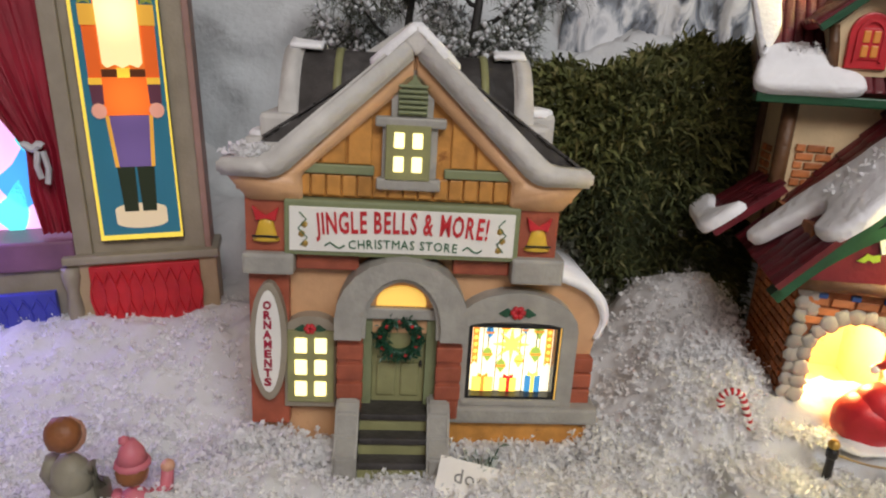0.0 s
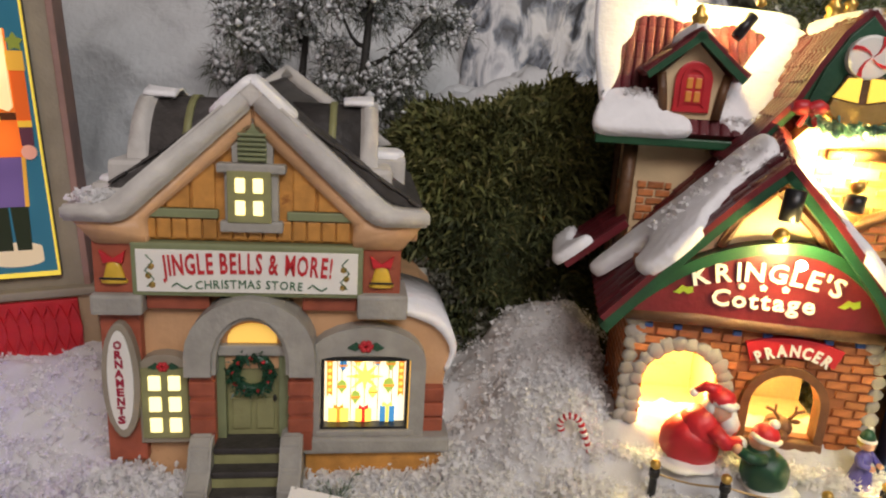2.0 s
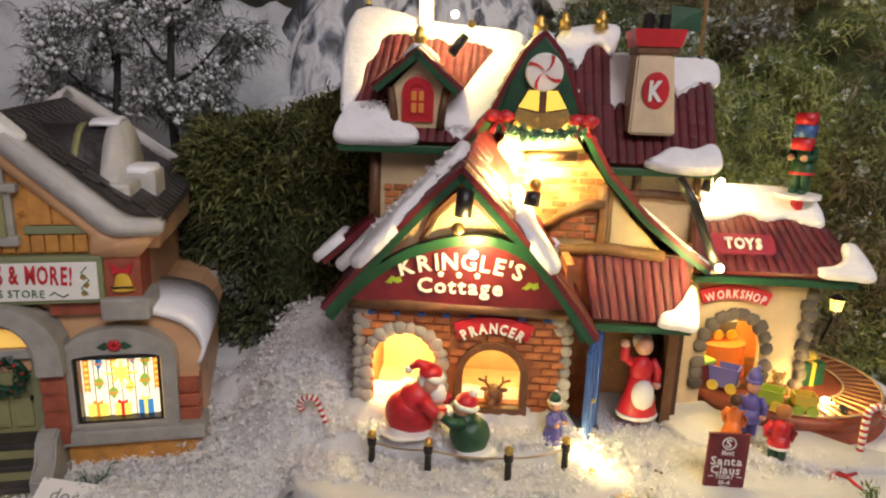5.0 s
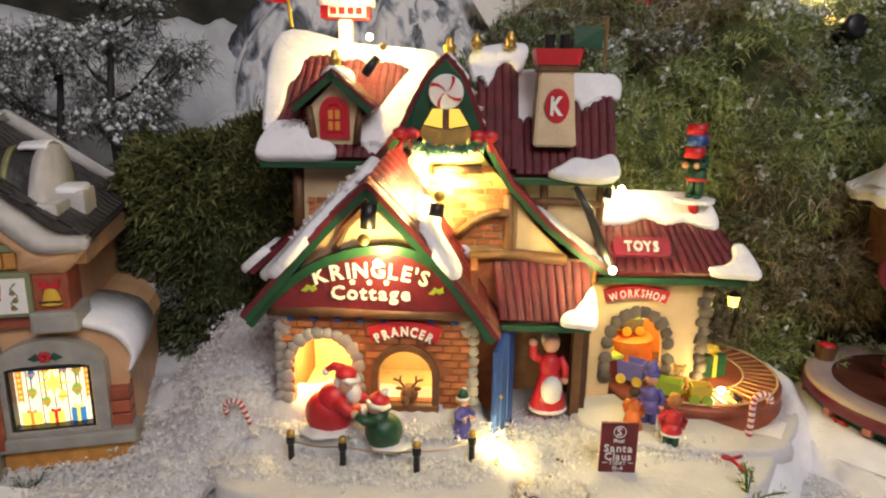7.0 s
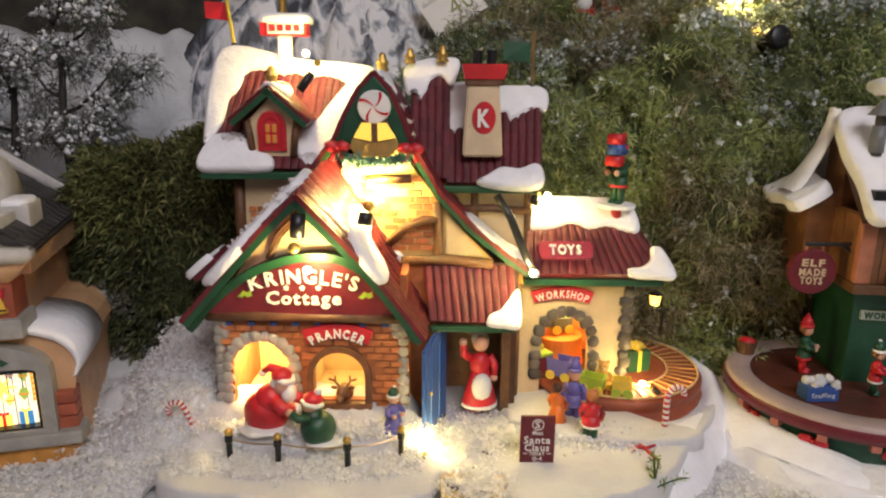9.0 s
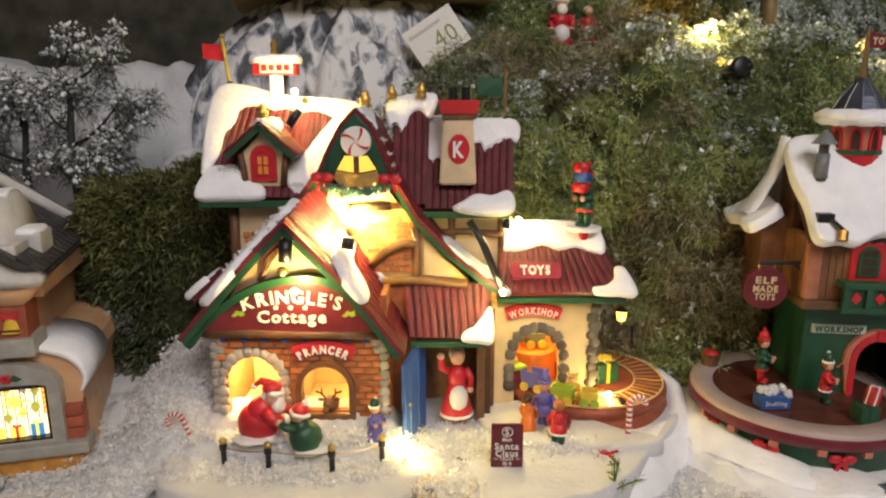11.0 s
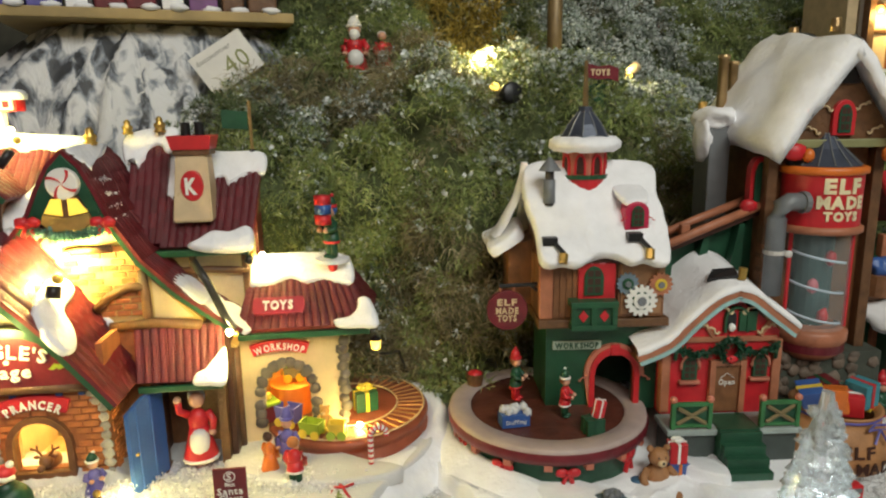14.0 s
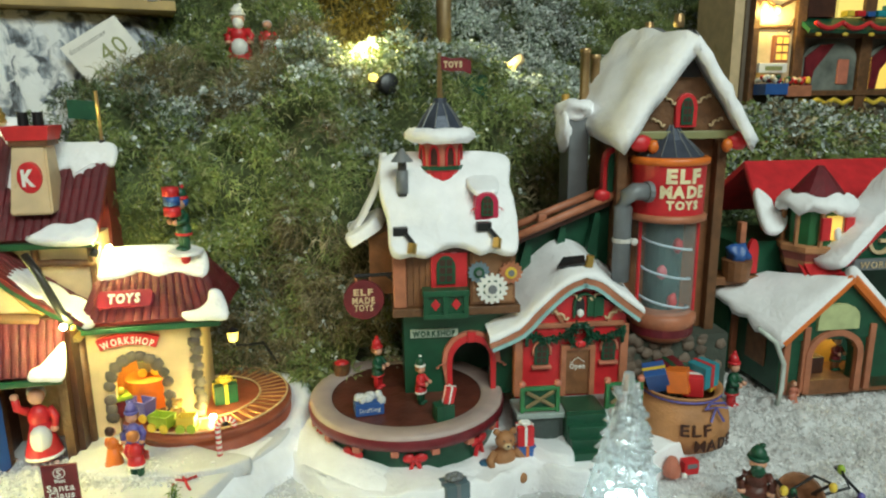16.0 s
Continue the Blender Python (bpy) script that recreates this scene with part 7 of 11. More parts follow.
    for p, q in zip(rows, rows[1:]):
        for k in range(5):
            bm.faces.new((p[k], p[k + 1], q[k + 1], q[k])).smooth = True
    part("snow_skirt", bm, SNOWPAINT, F, "soft white snow banked against the yard")
    # tower with the snowy roof
    g = part("green_storey", wall_hole(B(), -0.041, 0.0435, 0.03, 0.102, [(-0.0045, 0.03)] + arc(0.0105, 0.0595, 0.015, 0.0165, 180, 0, 12) + [(0.0255, 0.03)], 0.013, 0.018, 0.05), DARKGREEN, F, "dark green lower storey")
    part("storey_side", box(B(), -0.041, -0.036, 0.018, 0.07, 0.03, 0.102), DARKGREEN, F)
    part("storey_back", box(B(), -0.041, 0.0435, 0.066, 0.07, 0.03, 0.102), DARKGREEN, F)
    part("storey_side", box(B(), 0.0395, 0.0435, 0.018, 0.066, 0.03, 0.102), DARKGREEN, F)
    out, inn = arched(-0.0085, 0.0295, 0.034, 0.0595, 0.0812), arched(-0.0045, 0.0255, 0.034, 0.0595, 0.076)
    ar = part("arch", band(B(), out, inn, 0.0085, 0.014), RED, F, "red arch")
    part("keystone", box(B(), 0.0072, 0.0138, 0.007, 0.014, 0.0755, 0.0835, 0.0008), RED, ar)
    big = arched(-0.0122, 0.0332, 0.058, 0.0605, 0.0838)
    part("arch_trim", band(B(), big, out[0:1] + arched(-0.0085, 0.0295, 0.058, 0.0605, 0.0812)[1:], 0.0095, 0.013), TERRA, ar)
    for s, x in ((-1, -0.0132), (1, 0.0342)):
        scroll(ar, x, 0.0095, 0.057, 0.004, s, TERRA)
    wp = part("workshop_plate", box(B(), -0.0362, 0.0002, 0.0105, 0.0135, 0.0798, 0.0862, 0.0004), mat("pale_green_plate", (0.42, 0.5, 0.42), 0.5), F)
    part("lettering", letters(B(), "WORKSHOP", 0.0062, (-0.018, 0.0103, 0.081), 0.033, 0.0003, bold=0.00025), DARKGREEN, wp)
    before = set(F.children)
    part("ledge", box(B(), -0.0495, 0.0465, -0.0085, 0.065, 0.1002, 0.1068, 0.0012), TIMBER, F)
    wood = part("wood_storey", box(B(), -0.0472, 0.043, -0.003, 0.06, 0.1068, 0.152), BROWN, F, "brown plank upper storey")
    for k in range(6):
        part("plank", box(B(), -0.0472 + k * 0.0046, -0.0429 + k * 0.0046, -0.0042, -0.002, 0.107, 0.151, 0.0005), BROWN, wood)
    for k in range(3):
        part("plank", box(B(), -0.0483, -0.046, 0.0 + k * 0.019, 0.0185 + k * 0.019, 0.107, 0.151, 0.0005), BROWN, wood)
    part("post", box(B(), -0.0485, -0.0385, -0.0058, 0.0, 0.1068, 0.151, 0.0012), RUST, wood)
    part("back_gable", prism(B(), [(-0.0472, 0.15), (0.043, 0.15), (0.043, 0.205), (-0.0472, 0.205)], 0.03, 0.058), BROWN, F)
    rw = part("red_surround", box(B(), -0.0205, 0.0065, -0.0068, 0.0, 0.1212, 0.1535, 0.0008), RED, F)
    green_window(rw, -0.0165, -0.0025, 0.1248, 0.1462, -0.0085)
    for k, s in ((-0.0135, 1), (-0.0005, -1), (-0.007, 1)):
        scroll(rw, k, -0.0072, 0.1498, 0.0034, s, PINK)
    bal = part("balcony", box(B(), -0.0275, 0.0068, -0.017, -0.002, 0.1175, 0.1222, 0.0008), GREEN, F, "green balcony with red diamonds")
    part("floor", box(B(), -0.027, 0.0062, -0.0165, -0.002, 0.1005, 0.1045, 0.0006), GREEN, bal)
    for x in (-0.027, -0.0125, 0.0025):
        part("baluster", box(B(), x, x + 0.0036, -0.0165, -0.013, 0.1045, 0.1175), GREEN, bal)
    part("panel", box(B(), -0.0262, 0.0055, -0.0138, -0.012, 0.1045, 0.1175), GREEN, bal)
    for x in (-0.018, -0.0028):
        part("diamond", prism(B(), star(x, 0.111, 0.0046, 0.0036, 2), -0.0148, -0.013, 0.0003), RED, bal)
    gp = part("gear_panel", box(B(), 0.0085, 0.0425, -0.0062, 0.0, 0.1075, 0.1485, 0.0008), BROWN, F)
    part("gear_field", box(B(), 0.0105, 0.0405, -0.007, -0.004, 0.1095, 0.1465, 0.0005), mat("light_panel_wood", (0.3, 0.15, 0.07), 0.5, 0.2, 90, 0.2), gp)
    gear(F, 0.0146, -0.0074, 0.1332, 0.0082, 14, mat("grey_blue_gear", (0.16, 0.22, 0.27), 0.4), (GREEN, PIPEGREY))
    gear(F, 0.0243, -0.0095, 0.1208, 0.0118, 16, WHITE, (WHITE, PIPEGREY), 8)
    gear(F, 0.0385, -0.0078, 0.1322, 0.0088, 14, RUST, (YELLOW, PIPEGREY))
    br = part("sign_bracket", tube(B(), [(-0.046, 0.006, 0.1305), (-0.0765, 0.006, 0.1295)], 0.0016, 6), BLACK, F)
    part("strut", tube(B(), [(-0.046, 0.006, 0.124), (-0.053, 0.006, 0.1295)], 0.0013, 6), BLACK, br)
    ds = part("hanging_sign", prism(B(), arc(-0.0705, 0.1112, 0.0152, 0.0152, 0, 348, 29), 0.004, 0.008, 0.0006), DARKRED, F, "round dark red hanging sign")
    for bdy, z, w in (("ELF", 0.1152, 0.0155), ("MADE", 0.1088, 0.0175), ("TOYS", 0.103, 0.0145)):
        part("lettering", letters(B(), bdy, 0.0068, (-0.0705, 0.0037, z), w, 0.0003, bold=0.0003), CREAM, ds)
    for x in (-0.0755, -0.0655):
        part("hook", tube(B(), [(x, 0.006, 0.1245), (x, 0.006, 0.13)], 0.0011, 5), RUST, ds)
    part("eave_snow", snow_patch(B(), (0, -0.0125, 0.151), (1, 0, 0), (0, 0.67, 0.742), [(-0.05, 0.001), (-0.044, -0.005), (-0.034, -0.0035), (-0.024, -0.005), (-0.014, 0.0), (-0.004, 0.003), (0.006, 0.001), (0.015, -0.004), (0.024, -0.002), (0.034, -0.0055), (0.042, -0.001),
                                                                                         (0.0445, 0.03), (0.0425, 0.055), (0.045, 0.078), (0.03, 0.085), (-0.02, 0.0855), (-0.052, 0.082), (-0.056, 0.05), (-0.051, 0.025)], 0.0068, seed=3, rough=0.4), SNOWPAINT, F, "thick white snow roof")
    part("roof", slab(B(), (-0.049, -0.009, 0.15), (0.0405, -0.009, 0.15), (0.0405, 0.048, 0.2125), (-0.053, 0.048, 0.2125), 0.005), DARKBROWN, F)
    part("roof_back", slab(B(), (-0.053, 0.1, 0.155), (0.042, 0.1, 0.155), (0.042, 0.046, 0.216), (-0.054, 0.046, 0.216), 0.006, 0, 0.002), SNOWPAINT, F)
    part("side_snow", snow_patch(B(), (-0.0755, 0.03, 0.152), (0, 1, 0), (0.86, 0, 0.5), [(-0.012, -0.002), (0.0, -0.006), (0.018, -0.003), (0.035, -0.006), (0.05, -0.002), (0.05, 0.018), (0.035, 0.027), (0.012, 0.025), (-0.008, 0.02)], 0.0075, seed=5, rough=0.3), SNOWPAINT, F)
    part("side_gable", prism(B(), [(-0.066, 0.107), (-0.046, 0.107), (-0.046, 0.16), (-0.066, 0.152)], 0.034, 0.07), BROWN, F)
    bm, rows = B(), []
    for k in range(9):
        t = k / 8
        x, z = -0.05 - 0.023 * t ** 1.4, 0.2165 - 0.056 * t ** 0.8
        row = []
        for a in range(8):
            w = (0.008 + 0.013 * t) * math.sin(math.pi * (a + 0.5) / 8) ** 0.3
            y = 0.048 + (a - 3.5) / 3.5 * w
            n = noise.noise(Vector((x * 90, y * 90, z * 90)))
            row.append(bm.verts.new((x - 0.006 * math.sin(math.pi * a / 7) + 0.002 * n, y, z + 0.0015 * n)))
        rows.append(row)
    for p, r in zip(rows, rows[1:]):
        for a in range(7):
            bm.faces.new((p[a], p[a + 1], r[a + 1], r[a])).smooth = True
    part("roof_snow", bm, SNOWPAINT, F)
    # cupola
    q, qy = -0.0085, 0.037
    cu = part("cupola", lathe(B(), [(0.0165, 0.196), (0.0165, 0.2045), (0.0172, 0.206)], q, qy, 16), RED, F, "small octagonal cupola with a slate cone")
    part("green_ring", lathe(B(), [(0.018, 0.2055), (0.018, 0.2085)], q, qy, 16), GREEN, cu)
    part("drum", lathe(B(), [(0.0162, 0.2085), (0.0166, 0.2275)], q, qy, 8), TERRA, cu)
    for a in (-157.5, -112.5, -67.5, -22.5):
        wn = part("arch_window", prism(B(), arched(-0.0028, 0.0028, 0.2095, 0.2165, 0.2225, 6), -0.0005, 0.001), DARKBROWN, cu)
        spot = Matrix.Translation((q + 0.0153 * math.cos(radians(a)), qy + 0.0153 * math.sin(radians(a)), 0)) @ pose(0, 0, 0, 0, 0, a + 90)
        wn.matrix_local = spot
        fr = part("arch_frame", band(B(), arched(-0.0042, 0.0042, 0.2085, 0.2165, 0.2245, 6), arched(-0.0028, 0.0028, 0.2085, 0.2165, 0.2225, 6), -0.0014, 0.001), RED, cu)
        fr.matrix_local = spot
    bm = lathe(B(), [(0.017, 0.2265), (0.0225, 0.2255), (0.0268, 0.2285), (0.0268, 0.2325), (0.023, 0.2362), (0.0185, 0.2368)], q, qy, 40, cap=False)
    for v in bm.verts:
        n = noise.noise(Vector((v.co.x * 140, v.co.y * 140, 3)))
        v.co.z += 0.0022 * n
        v.co.x += (v.co.x - q) * 0.08 * n
        v.co.y += (v.co.y - qy) * 0.08 * n
    part("brim_snow", bm, SNOWPAINT, cu, smooth=True)
    part("cone", lathe(B(), [(0.0205, 0.2312), (0.0125, 0.2455), (0.0056, 0.2545), (0.0052, 0.2585), (0.0, 0.2588)], q, qy, 10, cap=False), SLATE, cu, "slate blue cone roof")
    for i in range(10):
        a = 2 * math.pi * i / 10
        part("rib", tube(B(), [(q + r * math.cos(a), qy + r * math.sin(a), z + 0.0004) for r, z in ((0.0205, 0.2312), (0.0125, 0.2455), (0.0056, 0.2545))], 0.0005, 4), PIPEGREY, cu)
    fpole = part("flag_pole", lathe(B(), [(0.0022, 0.2585), (0.0018, 0.275), (0.0013, 0.2915), (0.0, 0.292)], q, qy, 8, cap=False), BRASS, cu)
    bm = B()
    top = [(q + 0.001, 0.2895), (q + 0.009, 0.2875), (q + 0.017, 0.2882), (q + 0.024, 0.286)]
    bot = [(q + 0.001, 0.2795), (q + 0.009, 0.278), (q + 0.017, 0.2785), (q + 0.024, 0.276)]
    band(bm, top, bot, qy - 0.0005, qy + 0.0005)
    fl = part("flag", bm, DARKRED, fpole, "dark red TOYS pennant")
    part("lettering", letters(B(), "TOYS", 0.0062, (q + 0.0105, qy - 0.0008, 0.281), 0.0145, 0.0003, bold=0.0003), CREAM, fl)
    pp = part("stove_pipe", lathe(B(), [(0.0036, 0.188), (0.0036, 0.1905)], -0.0395, 0.012, 12), CHARCOAL, F)
    part("pipe", lathe(B(), [(0.0044, 0.19), (0.0044, 0.207)], -0.0393, 0.012, 14), PIPEGREY, pp, smooth=True)
    part("pipe_neck", lathe(B(), [(0.0032, 0.206), (0.0032, 0.214)], -0.0392, 0.012, 12), CHARCOAL, pp)
    part("pipe_hat", lathe(B(), [(0.0082, 0.2135), (0.0078, 0.2142), (0.0012, 0.223), (0.0, 0.2232)], -0.0392, 0.012, 14, cap=False), PIPEGREY, pp)
    dm = part("dormer", prism(B(), arched(0.0128, 0.0302, 0.171, 0.184, 0.1915, 8), -0.003, 0.03, 0.0012), mat("raspberry_paint", (0.5, 0.02, 0.07), 0.4, 0.15, 80), F, "raspberry red dormer with a green window")
    green_window(dm, 0.0172, 0.0258, 0.1742, 0.1888, -0.0052)
    for s in (-1, 1):
        scroll(dm, 0.0215 + s * 0.0098, -0.0035, 0.1795, 0.0026, s, RED)
    part("dormer_snow", snow_patch(B(), (0.0212, 0.004, 0.1918), (1, 0, 0), (0, 1, 0.35), [(-0.0085, -0.0035), (0, -0.0045), (0.0085, -0.003), (0.0105, 0.02), (-0.0105, 0.02)], 0.0024, seed=9), SNOWPAINT, dm)
    for x, z in ((-0.041, 0.1645), (0.0195, 0.1665)):
        sp = part("roof_spot", box(B(), x - 0.0065, x + 0.004, -0.012, -0.004, z - 0.002, z + 0.004, 0.0006), BLACK, F, "black roof spotlight with a brass tip")
        part("arm", tube(B(), [(x + 0.002, -0.011, z), (x + 0.007, -0.019, z - 0.006)], 0.0018, 6), BLACK, sp)
        part("tip", tube(B(), [(x + 0.007, -0.019, z - 0.006), (x + 0.006, -0.0215, z - 0.0125)], 0.0032, 8), GOLD, sp)
    push_back(F, before, 0.008)
    # red house
    before = set(F.children)
    h = part("red_house_wall", prism(B(), [(0.0435, 0.03), (0.128, 0.03), (0.128, 0.096), (0.0954, 0.1205), (0.068, 0.1085), (0.0435, 0.09)], -0.006, 0.055), RED, F, "red house front")
    for x in (0.0435, 0.1255):
        part("corner_board", box(B(), x - 0.002, x + 0.0045, -0.0085, 0.0, 0.034, 0.09, 0.001), RUST, F)
    part("cross_board", box(B(), 0.0465, 0.126, -0.0082, -0.004, 0.0882, 0.0922, 0.0008), RUST, F)
    rl = curve_points([(0.0925, 0.1285), (0.078, 0.1225), (0.06, 0.107), (0.044, 0.0905), (0.0215, 0.0805)], 3)
    rr = curve_points([(0.0925, 0.1285), (0.105, 0.1245), (0.12, 0.113), (0.139, 0.0985)], 3)
    for g, s in ((rl, -1), (rr, 1)):
        part("barge_board", band(B(), offset_line(g, 0.0), offset_line(g, 0.0062 * s), -0.0135, -0.008), RUST, F, "terracotta barge board")
        part("barge_line", band(B(), offset_line(g, 0.0045 * s), offset_line(g, 0.0072 * s), -0.015, -0.0125), mat("pale_teal_line", (0.3, 0.5, 0.5), 0.5), F)
        bm = B()
        rows = []
        back = 0.055
        for j, (y, lift) in enumerate(((-0.014, 0.0), (-0.0158, 0.0032), (-0.011, 0.0056), (0.002, 0.0068), (0.025, 0.010), (back, 0.016))):
            rows.append([bm.verts.new((p[0], y + 0.0016 * noise.noise(Vector((p[0] * 120, y * 60, 1))), p[1] + lift * (1 + (0.35 if j < 4 else 0.1) * noise.noise(Vector((p[0] * 80, y * 80, 6)))))) for p in g])
        for a, c in zip(rows, rows[1:]):
            for i in range(len(g) - 1):
                bm.faces.new((a[i], a[i + 1], c[i + 1], c[i])).smooth = True
        part("roof_snow", bm, SNOWPAINT, F, "white snow roof")
        bm = B()
        a = [bm.verts.new((p[0], -0.013, p[1] + 0.0002)) for p in g]
        c = [bm.verts.new((p[0], back, p[1] + 0.0002)) for p in g]
        d = [bm.verts.new((p[0], back, p[1] - 0.004)) for p in g]
        e = [bm.verts.new((p[0], -0.013, p[1] - 0.004)) for p in g]
        for i in range(len(g) - 1):
            for u, v in ((a, c), (c, d), (d, e), (e, a)):
                bm.faces.new((u[i], u[i + 1], v[i + 1], v[i]))
        part("roof", bm, BROWN, F)
    part("gable_arch", band(B(), arched(0.0855, 0.1035, 0.096, 0.106, 0.1155, 8), arched(0.0872, 0.1018, 0.096, 0.106, 0.1138, 8), -0.0095, -0.004), GREEN, F)
    # black plate stands in for the dark inside of the opening
    part("loft_opening", prism(B(), arched(0.0872, 0.095, 0.0975, 0.106, 0.112, 8), -0.0068, -0.004), BLACK, F)
    part("loft_door", box(B(), 0.0965, 0.1095, -0.0088, -0.005, 0.0965, 0.1118, 0.0006), GREEN, F)
    part("loft_elf", ball(B(), (0.0912, -0.0085, 0.0995), (0.0028, 0.0022, 0.0035), 2, 0.2, 1), WHITE, F)
    for x, z, s in ((0.076, 0.0985, 1), (0.1165, 0.0985, -1), (0.0852, 0.1135, 1), (0.1045, 0.1135, -1)):
        scroll(F, x, -0.0086, z, 0.0068, s)
    part("brace", tube(B(), [(0.071, -0.0075, 0.104), (0.078, -0.0075, 0.0925)], 0.0018, 6), RUST, F)
    part("brace", tube(B(), [(0.12, -0.0075, 0.104), (0.113, -0.0075, 0.0925)], 0.0018, 6), RUST, F)
    for x0, x1, z0, z1 in ((0.0568, 0.0678, 0.0598, 0.0772), (0.1092, 0.1198, 0.0612, 0.0775)):
        green_window(F, x0, x1, z0, z1, -0.0088, DARKGREEN)
        part("window_sill", box(B(), x0 - 0.0022, x1 + 0.0022, -0.0105, -0.005, z0 - 0.0032, z0 - 0.0006, 0.0008), TERRA, F)
        tr = arched(x0 - 0.0012, x1 + 0.0012, z0 + 0.008, z1 - 0.006, z1 + 0.0016, 8)
        part("window_hood", tube(B(), [(p[0], -0.0088, p[1]) for p in tr], 0.0011, 6), TERRA, F, smooth=True)
    dr = part("door", box(B(), 0.081, 0.0995, -0.0085, -0.004, 0.034, 0.0705, 0.0006), BROWN, F, "brown front door with an Open sign")
    part("door_frame", band(B(), [(0.077, 0.034), (0.077, 0.0745), (0.1035, 0.0745), (0.1035, 0.034)], [(0.081, 0.034), (0.081, 0.0708), (0.0995, 0.0708), (0.0995, 0.034)], -0.0105, -0.004), RUST, dr)
    part("lettering", letters(B(), "Open", 0.006, (0.0902, -0.0088, 0.0555), 0.0125, 0.0004, bold=0.0001), WHITE, dr)
    part("string", tube(B(), [(0.085, -0.009, 0.0605), (0.0902, -0.009, 0.0645), (0.0955, -0.009, 0.0605)], 0.0003, 4), WHITE, dr)
    wreath(F, 0.0908, -0.0105, 0.0832, 0.0076, 0)
    for a, c in ((0.05, 0.0858), (0.0958, 0.124)):
        pts = [(a + (c - a) * k / 10, -0.0105, 0.0868 - 0.0062 * math.sin(math.pi * k / 10)) for k in range(11)]
        ga = part("garland", tube(B(), pts, 0.0016, 6), DARKGREEN, F, "dark green garland swag", True)
        v, f = leaf_cloud([(p, (0, -1, -0.2)) for p in pts for _ in range(6)], 0.0034, 0.9, int(a * 1000), 5, 0.25)
        stuff_mesh("garland_tuft", v, f, DARKGREEN, ga)
    for x in (0.05, 0.124):
        part("garland", tube(B(), [(x, -0.0105, 0.0868), (x + 0.0004, -0.0105, 0.0815), (x, -0.0105, 0.076)], 0.0016, 6), DARKGREEN, F, smooth=True)
    part("wreath_bow", ball(B(), (0.0908, -0.0135, 0.0768), (0.0042, 0.0018, 0.0034), 2, 0.3, 1), RED, F)
    part("porch", box(B(), 0.0385, 0.1355, -0.034, -0.006, 0.0278, 0.0322, 0.001), mat("pale_porch_edge", (0.3, 0.36, 0.34), 0.5), F, "raised porch")
    part("porch_base", box(B(), 0.041, 0.133, -0.031, -0.006, -0.012, 0.0278), mat("dark_porch_stone", (0.05, 0.065, 0.06), 0.6, 0.2), F)
    for x0, x1 in ((0.0412, 0.0705), (0.105, 0.1335)):
        fn = part("porch_rail", box(B(), x0, x1, -0.0325, -0.0295, 0.0495, 0.0525, 0.0006), RAILGREEN, F, "green porch railing")
        part("bottom_rail", box(B(), x0, x1, -0.0325, -0.0295, 0.0335, 0.036, 0.0006), RAILGREEN, fn)
        for x in (x0, x1 - 0.003):
            part("rail_post", box(B(), x, x + 0.003, -0.0328, -0.0292, 0.0325, 0.0525, 0.0005), RAILGREEN, fn)
        part("rail_panel", box(B(), x0 + 0.002, x1 - 0.002, -0.0308, -0.0298, 0.036, 0.0495), DARKGREEN, fn)
        for za, zc in ((0.0368, 0.0488), (0.0488, 0.0368)):
            part("rail_cross", tube(B(), [(x0 + 0.0045, -0.0322, za), (x1 - 0.0045, -0.0322, zc)], 0.0015, 5), RAILBROWN, fn, "dull brown cross board")
        for x in (x0 + 0.0015, x1 - 0.0015):
            part("rail_ball", ball(B(), (x, -0.031, 0.0545), 0.0028, 2), TERRA, fn)
    part("carpet", box(B(), 0.075, 0.104, -0.036, -0.0105, 0.0322, 0.0334, 0.0004), DARKGREEN, F)
    for k in range(6):
        part("stair", box(B(), 0.074 + 0.0006 * k, 0.104 + 0.0004 * k, -0.0395 - k * 0.0055, -0.03, -0.016, 0.0325 - k * 0.0072, 0.0007), DARKGREEN, F)
    part("snow_mound", snow_patch(B(), (0.04, -0.036, -0.008), (1, 0, 0), (0, 1, 0), [(0.0, 0.004), (0.015, -0.018), (0.034, -0.024), (0.034, 0.006)], 0.02, rough=0.3), SNOWPAINT, F)
    push_back(F, before, 0.004)
    # conveyor between the towers
    cv = part("conveyor", slab(B(), (0.043, 0.036, 0.146), (0.137, 0.052, 0.178), (0.137, 0.068, 0.18), (0.043, 0.054, 0.148), 0.004), DARKBROWN, F, "sloping conveyor with terracotta rails")
    for y0, y1, dz in ((0.034, 0.05, 0.0), (0.056, 0.07, 0.003)):
        part("side_rail", tube(B(), [(0.043, y0, 0.149 + dz), (0.09, (y0 + y1) / 2, 0.166 + dz), (0.137, y1, 0.182 + dz)], 0.0036, 6), RUST, cv, smooth=True)
    part("chunk", box(B(), 0.07, 0.077, 0.046, 0.053, 0.158, 0.167, 0.001), RUST, cv)
    for k in range(3):
        part("trestle", prism(B(), [(0.05 + k * 0.028, 0.1), (0.064 + k * 0.028, 0.1), (0.066 + k * 0.028, 0.148 + k * 0.009), (0.062 + k * 0.028, 0.148 + k * 0.009)], 0.05, 0.06), DARKGREEN, cv)
    part("trestle_wall", prism(B(), [(0.04, 0.05), (0.135, 0.05), (0.135, 0.172), (0.04, 0.142)], 0.062, 0.068), DARKGREEN, F)
    # tall tower
    tw = part("tower_wall", box(B(), 0.134, 0.222, 0.048, 0.12, -0.01, 0.235), BROWN, F, "brown timber tower")
